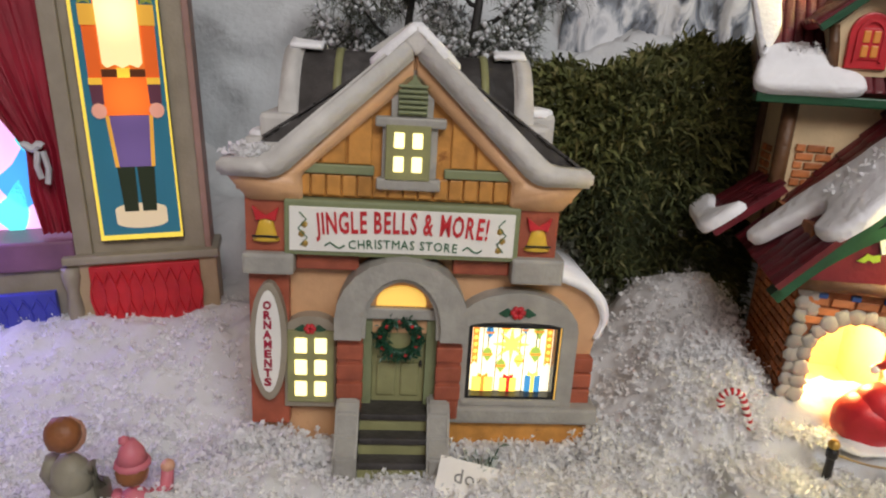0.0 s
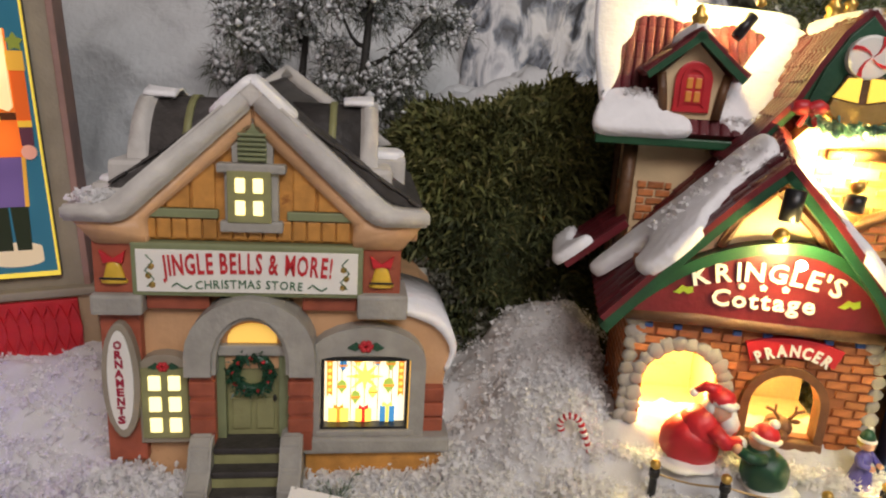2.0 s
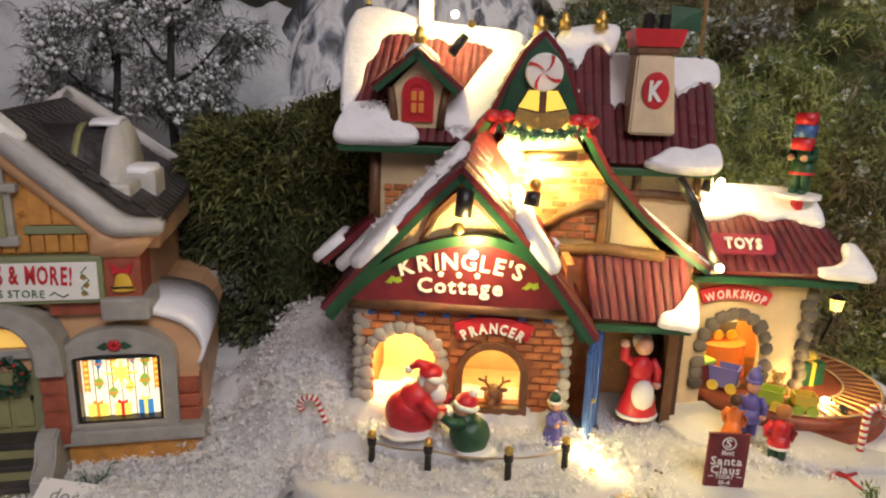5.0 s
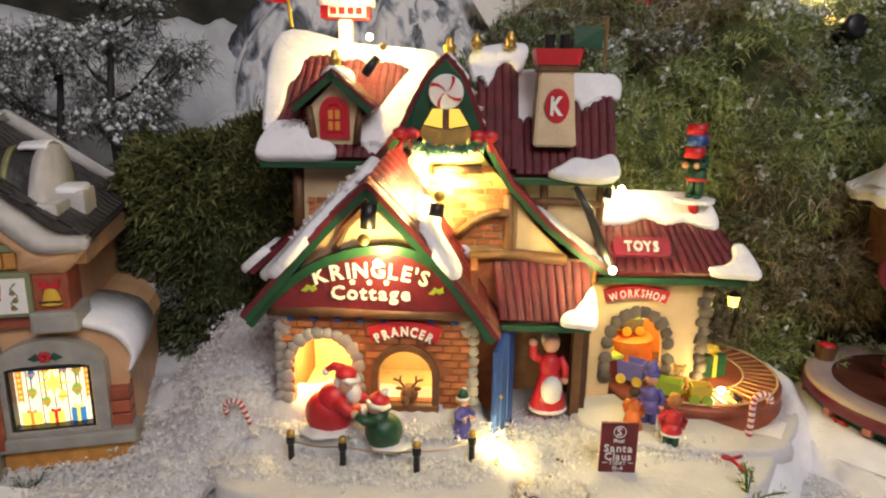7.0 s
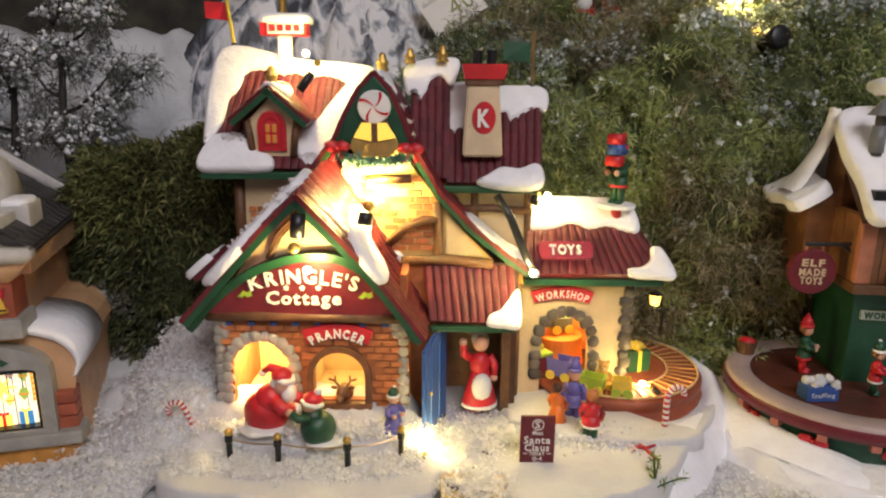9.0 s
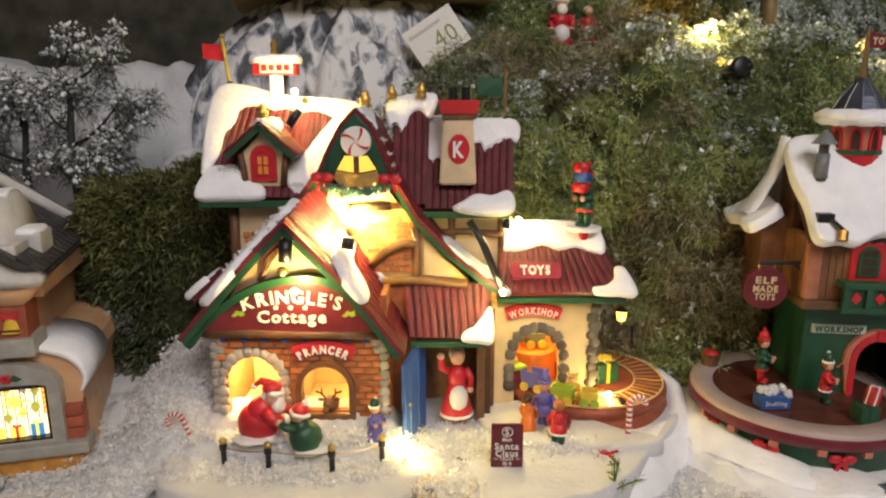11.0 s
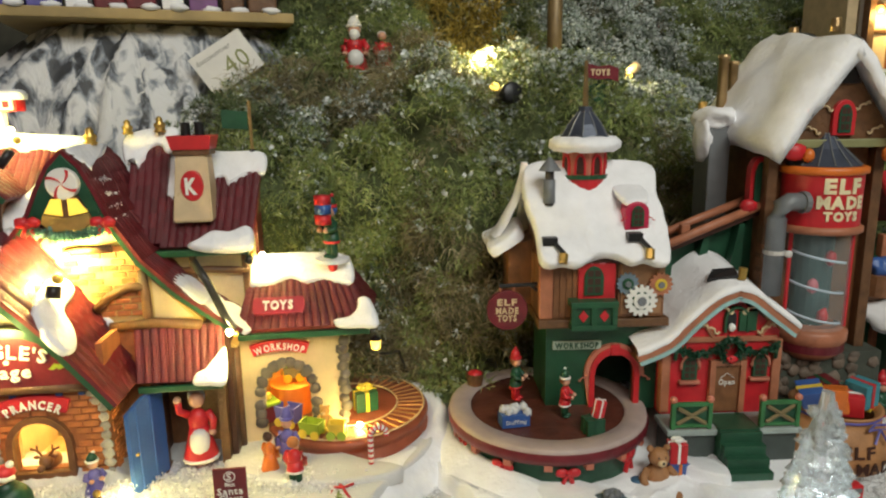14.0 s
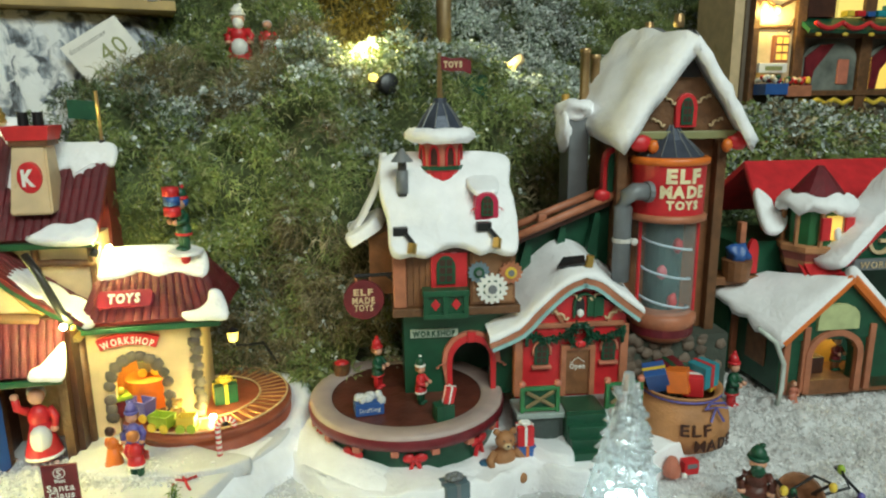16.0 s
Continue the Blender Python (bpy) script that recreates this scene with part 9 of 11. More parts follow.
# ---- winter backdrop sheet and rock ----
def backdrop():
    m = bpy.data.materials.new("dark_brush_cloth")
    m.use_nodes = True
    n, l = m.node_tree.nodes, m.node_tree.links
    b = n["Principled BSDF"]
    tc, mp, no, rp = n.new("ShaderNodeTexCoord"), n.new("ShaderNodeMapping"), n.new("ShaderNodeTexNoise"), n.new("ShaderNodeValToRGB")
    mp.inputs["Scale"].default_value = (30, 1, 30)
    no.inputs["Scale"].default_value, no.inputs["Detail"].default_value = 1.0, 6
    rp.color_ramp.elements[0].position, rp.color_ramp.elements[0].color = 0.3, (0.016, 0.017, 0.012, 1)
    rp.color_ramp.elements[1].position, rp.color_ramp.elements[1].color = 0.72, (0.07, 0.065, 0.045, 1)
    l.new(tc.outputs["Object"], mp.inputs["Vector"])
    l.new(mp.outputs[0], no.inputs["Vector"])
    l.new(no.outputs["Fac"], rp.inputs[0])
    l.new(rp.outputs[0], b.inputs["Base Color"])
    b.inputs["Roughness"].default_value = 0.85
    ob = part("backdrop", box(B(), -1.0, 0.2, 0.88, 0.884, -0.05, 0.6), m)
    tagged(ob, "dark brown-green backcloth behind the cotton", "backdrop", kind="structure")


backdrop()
COTTON = mat("grey_cotton_wool", (0.62, 0.64, 0.65), 0.95, 0.16, 12, 0.9, 140, spec=0.1)


def cotton_bank():
    """A hanging sheet of cotton wool, billowing, with a rolled top edge."""
    bm = B()
    nx, nz = 120, 56
    rows = []
    for j in range(nz + 1):
        t = j / nz
        row = []
        for i in range(nx + 1):
            x = -0.75 + 0.92 * i / nx
            top = 0.285 + 0.03 * noise.noise(Vector((x * 9, 2, 1))) + 0.02 * (0.3 - abs(noise.noise(Vector((x * 24, 5, 1)))))
            a = min(1.0, t / 0.86)
            z = -0.03 + (top + 0.03) * math.sin(a * math.pi / 2) ** 0.9
            y = 0.63 + 0.1 * a * a + 0.12 * max(0.0, t - 0.86) / 0.14
            soft = 1 - sstep(0.0, 0.5, abs(x + 0.13) / 0.6) * 0.3
            y -= soft * (0.055 * (0.5 - abs(noise.noise(Vector((x * 10, z * 10, 8))))) + 0.018 * (0.5 - abs(noise.noise(Vector((x * 27, z * 27, 3))))))
            row.append(bm.verts.new((x, y, z)))
        rows.append(row)
    for p, q in zip(rows, rows[1:]):
        for i in range(nx):
            bm.faces.new((p[i], p[i + 1], q[i + 1], q[i])).smooth = True
    ob = part("cotton_bank", bm, COTTON, None, "", True)
    tagged(ob, "billowing grey-white cotton wool bank behind the store", "cotton snow", kind="stuff")
    bm = ball(B(), (0, 0, 0), 1.0, 5)
    for v in bm.verts:
        d = v.co.copy()
        k = 1 + 0.35 * (0.35 - abs(noise.noise(d * 2.6 + Vector((3, 1, 0))))) + 0.1 * (0.3 - abs(noise.noise(d * 7)))
        v.co = Vector((0.165 + 0.115 * d.x * k, 0.6 + 0.05 * d.y * k, 0.095 + 0.108 * d.z * k))
    tagged(part("cotton_mound", bm, mat("white_cotton_wool", (0.66, 0.67, 0.68), 0.95, 0.12, 14, 0.9, 160), None, "", True), "white cotton wool mound before the rock", "cotton snow")


cotton_bank()


def rock_ledge():
    R = thing("rock_ledge", "grey and white streaked artificial rock carrying a gilt-edged shelf", "rock", pose(0.315, 0.7, 0.0))
    bm = ball(B(), (0, 0, 0.18), (0.225, 0.1, 0.21), 6, 0.0)
    for v in bm.verts:
        d = v.co - Vector((0, 0, 0.18))
        ang = math.atan2(d.y, d.x)
        rid = abs(noise.noise(Vector((ang * 5.0, v.co.z * 2.2, 1)))) + 0.5 * abs(noise.noise(Vector((ang * 13, v.co.z * 6, 4))))
        sq = 1.0 + 0.1 * (1 - abs(d.z) / 0.21)
        v.co.x, v.co.y = d.x * sq * (0.93 + 0.22 * rid), d.y * sq * (0.93 + 0.22 * rid)
        v.co.z = min(v.co.z, 0.356)
    m = bpy.data.materials.new("streaked_rock")
    m.use_nodes = True
    n, l = m.node_tree.nodes, m.node_tree.links
    b = n["Principled BSDF"]
    tc, mp, no, rp = n.new("ShaderNodeTexCoord"), n.new("ShaderNodeMapping"), n.new("ShaderNodeTexNoise"), n.new("ShaderNodeValToRGB")
    mp.inputs["Scale"].default_value = (34, 34, 15)
    mp.inputs["Rotation"].default_value = (0.2, 0.5, 0)
    no.inputs["Scale"].default_value, no.inputs["Detail"].default_value, no.inputs["Distortion"].default_value = 1.6, 7, 0.7
    e = rp.color_ramp.elements
    e[0].position, e[0].color = 0.4, (0.06, 0.065, 0.075, 1)
    e[1].position, e[1].color = 0.56, (0.75, 0.76, 0.78, 1)
    k = e.new(0.47)
    k.color = (0.26, 0.29, 0.34, 1)
    l.new(tc.outputs["Object"], mp.inputs["Vector"])
    l.new(mp.outputs[0], no.inputs["Vector"])
    l.new(no.outputs["Fac"], rp.inputs[0])
    l.new(rp.outputs[0], b.inputs["Base Color"])
    b.inputs["Roughness"].default_value = 0.5
    part("rock", bm, m, R, smooth=True)
    bmp = n.new("ShaderNodeBump")
    bmp.inputs["Strength"].default_value, bmp.inputs["Distance"].default_value = 0.6, 0.01
    l.new(no.outputs["Fac"], bmp.inputs["Height"])
    l.new(bmp.outputs[0], b.inputs["Normal"])
    part("shelf", box(B(), -0.165, 0.136, -0.088, 0.1, 0.357, 0.3675, 0.001), mat("gilt_board", (0.42, 0.3, 0.12), 0.45, 0.2, 30, 0.1), R, "gilt wooden shelf")
    base = mat("violet_toy_base", (0.2, 0.08, 0.22), 0.5, 0.3, 60, 0.1)
    rng = random.Random(9)
    for i in range(9):
        x = -0.145 + i * 0.031
        w = rng.uniform(0.01, 0.016)
        box_m = rng.choice([base, DARKRED, LILAC, TIMBER, SNOWPAINT])
        t = thing("shelf_ornament", "small coloured model house foot on the gilt shelf", "ornament", pose(0.315 + x, 0.625 + 0.01 * rng.random(), 0.3676), "ornaments on the shelf")
        part("foot", box(B(), -w, w, -0.012, 0.02, 0, 0.012 + 0.012 * rng.random(), 0.002), box_m, t)
        part("snow_mound", ball(B(), (w * 0.6, -0.014, 0.002), (0.01, 0.006, 0.004), 2, 0.3, i), SNOWPAINT, t)


rock_ledge()


# ---- price cards ----
def price_card(name, m, w, h, lines, label):
    c = thing(name, label, "price card", m)
    part("card", box(B(), -w / 2, w / 2, 0, 0.0008, -h / 2, h / 2), CARD, c)
    for body, size, x, z, wd, mt in lines:
        part("lettering", letters(B(), body, size, (x, -0.0001, z), wd, 0.0002), mt, c)


price_card("price_card", Matrix.Translation((0.3745, 0.594, 0.3125)) @ pose(0, 0, 0, -12, -33, 10), 0.065, 0.046, [("40", 0.028, 0.01, -0.0135, 0.031, OLIVEINK), ("doosnummer", 0.0078, -0.007, 0.0115, 0.044, INK)], "white box number card leaning against the rock")
price_card("price_card", Matrix.Translation((0.036, 0.2335, -0.001)) @ pose(0, 0, 0, -62, 9, -6), 0.062, 0.04, [("doosnummer", 0.0095, 0.002, 0.009, 0.052, INK)], "cream box number card lying in the snow")

# ---- gift shop beside the factory ----
def gift_shop():
    G = thing("gift_shop", "red-roofed lit gift shop with snowy porch and green trim", "model house", pose(0.905, 0.2, 0, 0, 0, -16))
    # local x starts at the shop's left corner
    part("wall", box(B(), 0.0, 0.19, 0.05, 0.13, -0.01, 0.12), DARKGREEN, G, "dark green wall")
    part("roof", slab(B(), (0.026, 0.045, 0.135), (0.24, 0.045, 0.135), (0.24, 0.11, 0.192), (0.041, 0.11, 0.192), 0.006, 0, 0.001), RED, G, "bright red roof")
    part("roof", slab(B(), (0.026, 0.175, 0.135), (0.24, 0.175, 0.135), (0.24, 0.11, 0.192), (0.041, 0.11, 0.192), 0.006), RED, G)
    part("corner_post", box(B(), 0.004, 0.01, 0.046, 0.054, 0.0, 0.14, 0.001), RUST, G)
    part("roof_snow", snow_patch(B(), (0.028, 0.043, 0.1375), (1, 0, 0), (0.1, 0.75, 0.66), [(-0.005, -0.006), (0.006, -0.012), (0.016, -0.005), (0.022, 0.008), (0.013, 0.018), (0.012, 0.03), (0.002, 0.044), (-0.004, 0.03)], 0.005, seed=2), SNOWPAINT, G)
    # little round oriel with a conical cap
    bx, by = 0.07, 0.034
    TAN = mat("tan_timber_paint", (0.42, 0.2, 0.09), 0.45, 0.2, 80, 0.2)
    oriel = part("oriel", lathe(B(), [(0.026, 0.1), (0.028, 0.116), (0.028, 0.118)], bx, by, 8), TAN, G, "open timber oriel with a maroon cap")
    part("oriel_base", lathe(B(), [(0.0, 0.085), (0.022, 0.092), (0.0295, 0.115)], bx, by, 8), mat("red_brown_boards", (0.22, 0.05, 0.035), 0.45, 0.25, 90, 0.2), oriel)
    part("oriel_wall", lathe(B(), [(0.0235, 0.118), (0.0235, 0.157)], bx, by, 8), RAILGREEN, oriel)
    part("oriel_glow", box(B(), bx - 0.004, bx + 0.012, by - 0.026, by - 0.018, 0.128, 0.15, 0.001), LITDIM, oriel)
    part("oriel_rail", lathe(B(), [(0.0295, 0.1145), (0.0315, 0.116), (0.0315, 0.1205), (0.029, 0.122)], bx, by, 8), TAN, oriel)
    for i in range(8):
        a = radians(22.5 + 45 * i)
        part("oriel_post", box(B(), bx + 0.0265 * math.cos(a) - 0.0016, bx + 0.0265 * math.cos(a) + 0.0016, by + 0.0265 * math.sin(a) - 0.0016, by + 0.0265 * math.sin(a) + 0.0016, 0.12, 0.158, 0.0005), TAN, oriel)
    for s in (-1, 1):
        part("shutter", box(B(), bx + 0.004 + s * 0.0115 - 0.0045, bx + 0.004 + s * 0.0115 + 0.0045, by - 0.028, by - 0.0245, 0.128, 0.149, 0.0008), RED, oriel)
    part("oriel_figure", ball(B(), (bx + 0.004, by - 0.0275, 0.134), (0.0035, 0.0025, 0.0065), 2, 0.2, 3), WHITE, oriel)
    part("oriel_cap", lathe(B(), [(0.031, 0.161), (0.023, 0.1685), (0.0125, 0.1825), (0.003, 0.194), (0.0, 0.1942)], bx, by, 10), DARKRED, oriel, "maroon tiled cap")
    bm = lathe(B(), [(0.0275, 0.153), (0.032, 0.1535), (0.0348, 0.157), (0.034, 0.1615), (0.029, 0.1665), (0.0235, 0.1695)], bx, by, 36, cap=False)
    for v in bm.verts:
        k = noise.noise(Vector((v.co.x * 90, v.co.y * 90, 2)))
        v.co.z += 0.004 * k * (1 if v.co.z > 0.16 else 2.0)
    part("oriel_snow", bm, SNOWPAINT, oriel, smooth=True)
    # sloping snow roof of the porch and its gable
    A, E, K, D = Vector((0.068, -0.029, 0.1035)), Vector((0.004, -0.029, 0.045)), Vector((-0.0175, 0.052, 0.072)), Vector((0.0386, 0.052, 0.0885))
    bm = B()
    top, low = [], []
    for i in range(15):
        for j in range(13):
            s, t = i / 14, j / 12
            p = A.lerp(E, s).lerp(D.lerp(K, s), t)
            edge = math.sin(math.pi * min(1, max(0, s))) ** 0.3 * (1 if 0 < j < 12 else 0.5)
            w = noise.noise(Vector((p.x * 60, p.y * 60, 4)))
            drip = Vector((-0.5, 0, -0.6)) * (0.006 * noise.noise(Vector((t * 7, 2, 5))) if i == 14 else 0)
            top.append(bm.verts.new(p + drip + Vector((-0.0022, -0.0015 if j == 0 else 0, 0.0045 + 0.002 * w)) * edge))
            low.append(bm.verts.new(p + drip + Vector((0.001, 0, -0.0045))))
    for i in range(14):
        for j in range(12):
            a = i * 13 + j
            bm.faces.new((top[a], top[a + 1], top[a + 14], top[a + 13])).smooth = True
            bm.faces.new((low[a], low[a + 13], low[a + 14], low[a + 1]))
    rim = [j for j in range(13)] + [i * 13 + 12 for i in range(1, 15)] + [14 * 13 + j for j in range(11, -1, -1)] + [i * 13 for i in range(13, 0, -1)]
    for a, c in zip(rim, rim[1:] + rim[:1]):
        bm.faces.new((top[a], low[a], low[c], top[c])).smooth = True
    part("porch_snow", bm, SNOWPAINT, G, "broad sagging snow on the porch roof")
    part("porch_side", prism(B(), [(0.012, -0.006), (0.016, -0.006), (0.016, 0.05), (0.012, 0.046)], -0.02, 0.05), DARKGREEN, G)
    part("ridge_red", slab(B(), (0.045, 0.0, 0.096), (0.092, -0.012, 0.1), (0.088, 0.02, 0.118), (0.05, 0.03, 0.112), 0.008, 0, 0.003), RED, G)
    # higher gable with the round emblem
    part("upper_gable", prism(B(), [(0.074, 0.1), (0.21, 0.1), (0.21, 0.13), (0.15, 0.19), (0.116, 0.158)], -0.004, 0.03), DARKGREEN, G, "green upper gable")
    part("upper_snow", snow_patch(B(), (0.068, -0.01, 0.11), (0.7, 0, 0.71), (0, 1, 0), [(-0.004, -0.002), (0.02, -0.004), (0.045, -0.002), (0.075, -0.003), (0.12, -0.002), (0.12, 0.04), (0.06, 0.04), (-0.004, 0.03)], 0.008, seed=7, rough=0.4), SNOWPAINT, G)
    part("upper_edge", tube(B(), [(0.073, -0.007, 0.1085), (0.152, -0.007, 0.187)], 0.0035, 6), RED, G)
    part("emblem", band(B(), arc(0.108, 0.129, 0.0125, 0.0125, 0, 345, 24), arc(0.108, 0.129, 0.0095, 0.0095, 0, 345, 24), -0.007, -0.003, True), CREAM, G, "cream ring emblem")
    part("emblem_bar", box(B(), 0.1065, 0.116, -0.007, -0.003, 0.1275, 0.1305), CREAM, G)
    gx = 0.06
    part("gable", prism(B(), [(gx - 0.048, 0.044), (gx + 0.066, 0.044), (gx + 0.008, 0.098)], -0.022, 0.03), DARKGREEN, G, "green gable front")
    part("gable_arch", prism(B(), arched(gx - 0.019, gx + 0.021, 0.054, 0.064, 0.078, 8), -0.025, -0.02), mat("pale_lime_sign", (0.45, 0.5, 0.25), 0.5), G)
    for a, c in (((gx + 0.008, 0.1015), (gx - 0.053, 0.0445)), ((gx + 0.008, 0.1015), (gx + 0.068, 0.0425))):
        part("barge_board", tube(B(), [(a[0], -0.026, a[1]), (c[0], -0.026, c[1])], 0.0042, 6), ORANGE, G, "orange barge board")
        if c[0] > a[0]:
            part("gable_snow", tube(B(), [(a[0], -0.022, a[1] + 0.006), ((a[0] + c[0]) / 2, -0.022, (a[1] + c[1]) / 2 + 0.006), (c[0], -0.022, c[1] + 0.006)], 0.0055, 8), SNOWPAINT, G, smooth=True)
    part("front_wall", wall_hole(B(), gx - 0.048, gx + 0.075, -0.006, 0.056, [(gx - 0.021, -0.006)] + arc(gx + 0.001, 0.03, 0.022, 0.018, 180, 0, 10) + [(gx + 0.023, -0.006)], -0.02, -0.012, 0.024), DARKGREEN, G)
    part("door_arch", band(B(), arched(gx - 0.027, gx + 0.029, -0.006, 0.03, 0.0535), arched(gx - 0.021, gx + 0.023, -0.006, 0.03, 0.048), -0.025, -0.018), RUST, G, "terracotta arch")
    part("room_back", box(B(), gx - 0.04, gx + 0.04, 0.02, 0.024, -0.006, 0.055), mat("amber_room", (0.5, 0.25, 0.07), 0.6, 0.2), G)
    part("room_floor", box(B(), gx - 0.04, gx + 0.07, -0.02, 0.02, -0.01, 0.004), BROWN, G)
    for x in (-0.048, -0.03, 0.034, 0.066):
        part("post", box(B(), gx + x, gx + x + 0.006, -0.024, -0.018, -0.006, 0.057, 0.001), RUST, G)
    part("side_wall", box(B(), gx - 0.05, gx - 0.046, -0.02, 0.05, -0.006, 0.06), DARKGREEN, G)
    part("side_window", box(B(), gx - 0.0515, gx - 0.0495, 0.0, 0.03, 0.012, 0.045, 0.001), BROWN, G)
    part("sign_board", box(B(), gx + 0.019, gx + 0.09, -0.012, -0.006, 0.1035, 0.1135, 0.001), PIPEGREY, G)
    part("lettering", letters(B(), "WORKSHOP", 0.009, (gx + 0.052, -0.0125, 0.1055), 0.055, 0.0005), CREAM, G)
    pt = part("toy_bench", box(B(), gx - 0.018, gx + 0.006, -0.006, 0.006, 0.004, 0.02, 0.001), DARKBROWN, G)
    part("balcony_tub", lathe(B(), [(0.012, 0.085), (0.014, 0.105)], 0.0, 0.042, 14), BROWN, G, "brown balcony tub")
    part("tub_toy", ball(B(), (0.0, 0.042, 0.11), (0.011, 0.009, 0.011), 3, 0.5, 3), BLUE, G)
    part("balcony", box(B(), -0.036, 0.03, 0.04, 0.07, 0.08, 0.088, 0.001), BROWN, G)
    part("red_arch", prism(B(), arched(0.012, 0.022, 0.09, 0.112, 0.124, 8), 0.043, 0.047), RED, G)
    part("snow_lamp", tube(B(), [(-0.02, -0.03, 0.062), (-0.006, -0.036, 0.05), (0.002, -0.038, 0.03), (0.001, -0.04, 0.008), (-0.004, -0.042, -0.006)], 0.0022, 7), mat("pale_cable", (0.5, 0.55, 0.5), 0.4), G, "pale looping cable", True)
    return G


gift_shop()
point_lamp("gift_shop_room_light", pose(0.905, 0.2, 0, 0, 0, -16) @ Vector((0.082, 0.004, 0.04)), 0.05, LEDCOL, 0.005)


def timber_shop():
    T = thing("timber_shop", "half-timbered lit shop with a green awning on the hill", "model house", pose(1.23, 0.545, 0.2, 0, 0, -12))
    part("wall", box(B(), 0.0, 0.5, 0.0, 0.1, -0.05, 0.28), mat("dark_taupe_render", (0.14, 0.11, 0.08), 0.6, 0.25, 30, 0.2), T, "dark half-timbered wall")
    part("side_pier", box(B(), -0.016, 0.006, 0.004, 0.1, -0.05, 0.28), CREAM, T)
    bay = part("lit_bay", box(B(), 0.0165, 0.078, -0.004, 0.004, 0.06, 0.2), CREAM, T, "cream bay wall lit by small lamps")
    for x, z in ((0.021, 0.187), (0.0424, 0.181)):
        part("hanging_lamp", ball(B(), (x, -0.012, z), (0.0045, 0.0045, 0.0055), 2), BULBSOFT, bay)
    for pts in ([(0.018, -0.005, 0.2), (0.05, -0.005, 0.185), (0.08, -0.005, 0.2)], [(0.07, -0.005, 0.15), (0.078, -0.005, 0.17)], [(0.0165, -0.005, 0.158), (0.078, -0.005, 0.158)]):
        part("brace", tube(B(), pts, 0.0032, 6), TIMBER, bay)
    part("doll_window", box(B(), 0.044, 0.068, -0.012, 0.0, 0.107, 0.146, 0.001), RUST, bay)
    for j in range(3):
        for i in range(2):
            part("pane", box(B(), 0.047 + i * 0.0105, 0.0545 + i * 0.0105, -0.0135, -0.01, 0.111 + j * 0.0115, 0.1195 + j * 0.0115), LITDIM, bay)
    part("sale_board", box(B(), 0.018, 0.065, -0.016, -0.008, 0.092, 0.106, 0.001), CARD, T)
    part("board_bar", box(B(), 0.028, 0.056, -0.0172, -0.015, 0.0955, 0.1015), OLIVEINK, T)
    rr = random.Random(6)
    for x0, x1, z, m in ((0.014, 0.052, 0.076, BLUE), (0.05, 0.091, 0.073, RUST)):
        tr = part("produce_tray", box(B(), x0, x1, -0.04, -0.012, z - 0.016, z, 0.001), m, T)
        for i in range(26):
            part("produce", ball(B(), (x0 + (x1 - x0) * rr.random(), -0.038 + 0.024 * rr.random(), z + 0.004 + 0.006 * rr.random()), 0.0042, 1), rr.choice([YELLOW, CREAM, WHITE, RED, GREEN]), tr)
    for x, w in ((0.006, 0.0105), (0.078, 0.016), (0.193, 0.02), (0.315, 0.02)):
        part("post", box(B(), x, x + w, -0.012, 0.004, -0.05, 0.28, 0.001), TIMBER, T)
    part("beam", box(B(), 0.078, 0.5, -0.011, 0.004, 0.143, 0.157, 0.001), TIMBER, T)
    for x0, x1 in ((0.099, 0.192), (0.216, 0.312)):
        sw = part("shop_window", prism(B(), arched(x0, x1, 0.066, 0.115, 0.138), -0.006, 0.004), mat("smoky_pane", (0.16, 0.17, 0.15), 0.15, 0.5, 30, 0), T, "arched shop window")
        part("curtain", prism(B(), [(x0 + 0.002, 0.068), (x0 + 0.014, 0.068), (x0 + 0.018, 0.095), (x0 + 0.05, 0.135), (x0 + 0.026, 0.132), (x0 + 0.002, 0.115)], -0.009, -0.006), DARKRED, sw)
        part("toy_display", box(B(), x0 + 0.06, x0 + 0.08, -0.0085, -0.005, 0.075, 0.112, 0.002), TERRA, sw)
    part("lit_inside", box(B(), 0.218, 0.25, -0.0085, -0.005, 0.068, 0.115), LITDIM, T)
    part("sill_board", box(B(), 0.09, 0.5, -0.014, 0.004, 0.058, 0.066, 0.001), TIMBER, T)
    aw = part("awning", slab(B(), (0.078, -0.04, 0.152), (0.5, -0.04, 0.152), (0.5, 0.0, 0.172), (0.09, 0.0, 0.172), 0.006), DARKGREEN, T, "green awning with red swags")
    for i in range(9):
        x = 0.082 + i * 0.045
        pts = [(x + 0.045 * t, -0.044, 0.161 - 0.008 * math.sin(math.pi * t)) for t in [q / 8 for q in range(9)]]
        part("swag", tube(B(), pts, 0.0035, 6), RED, aw, smooth=True)
        part("gold_knot", ball(B(), (x + 0.01, -0.04, 0.145), (0.005, 0.003, 0.003), 2), YELLOW, aw)
    part("upper_window", box(B(), 0.15, 0.5, -0.006, 0.004, 0.173, 0.27), glow("lit_upper_room", (0.75, 0.55, 0.15), 0.8), T)
    for i in range(11):
        w = 0.01 + 0.006 * rr.random()
        part("gift_box", box(B(), 0.155 + i * 0.018, 0.155 + i * 0.018 + w, -0.02, -0.006, 0.173, 0.18 + 0.012 * rr.random(), 0.001), rr.choice([GREEN, TEAL, RED, YELLOW, BLUE]), T)
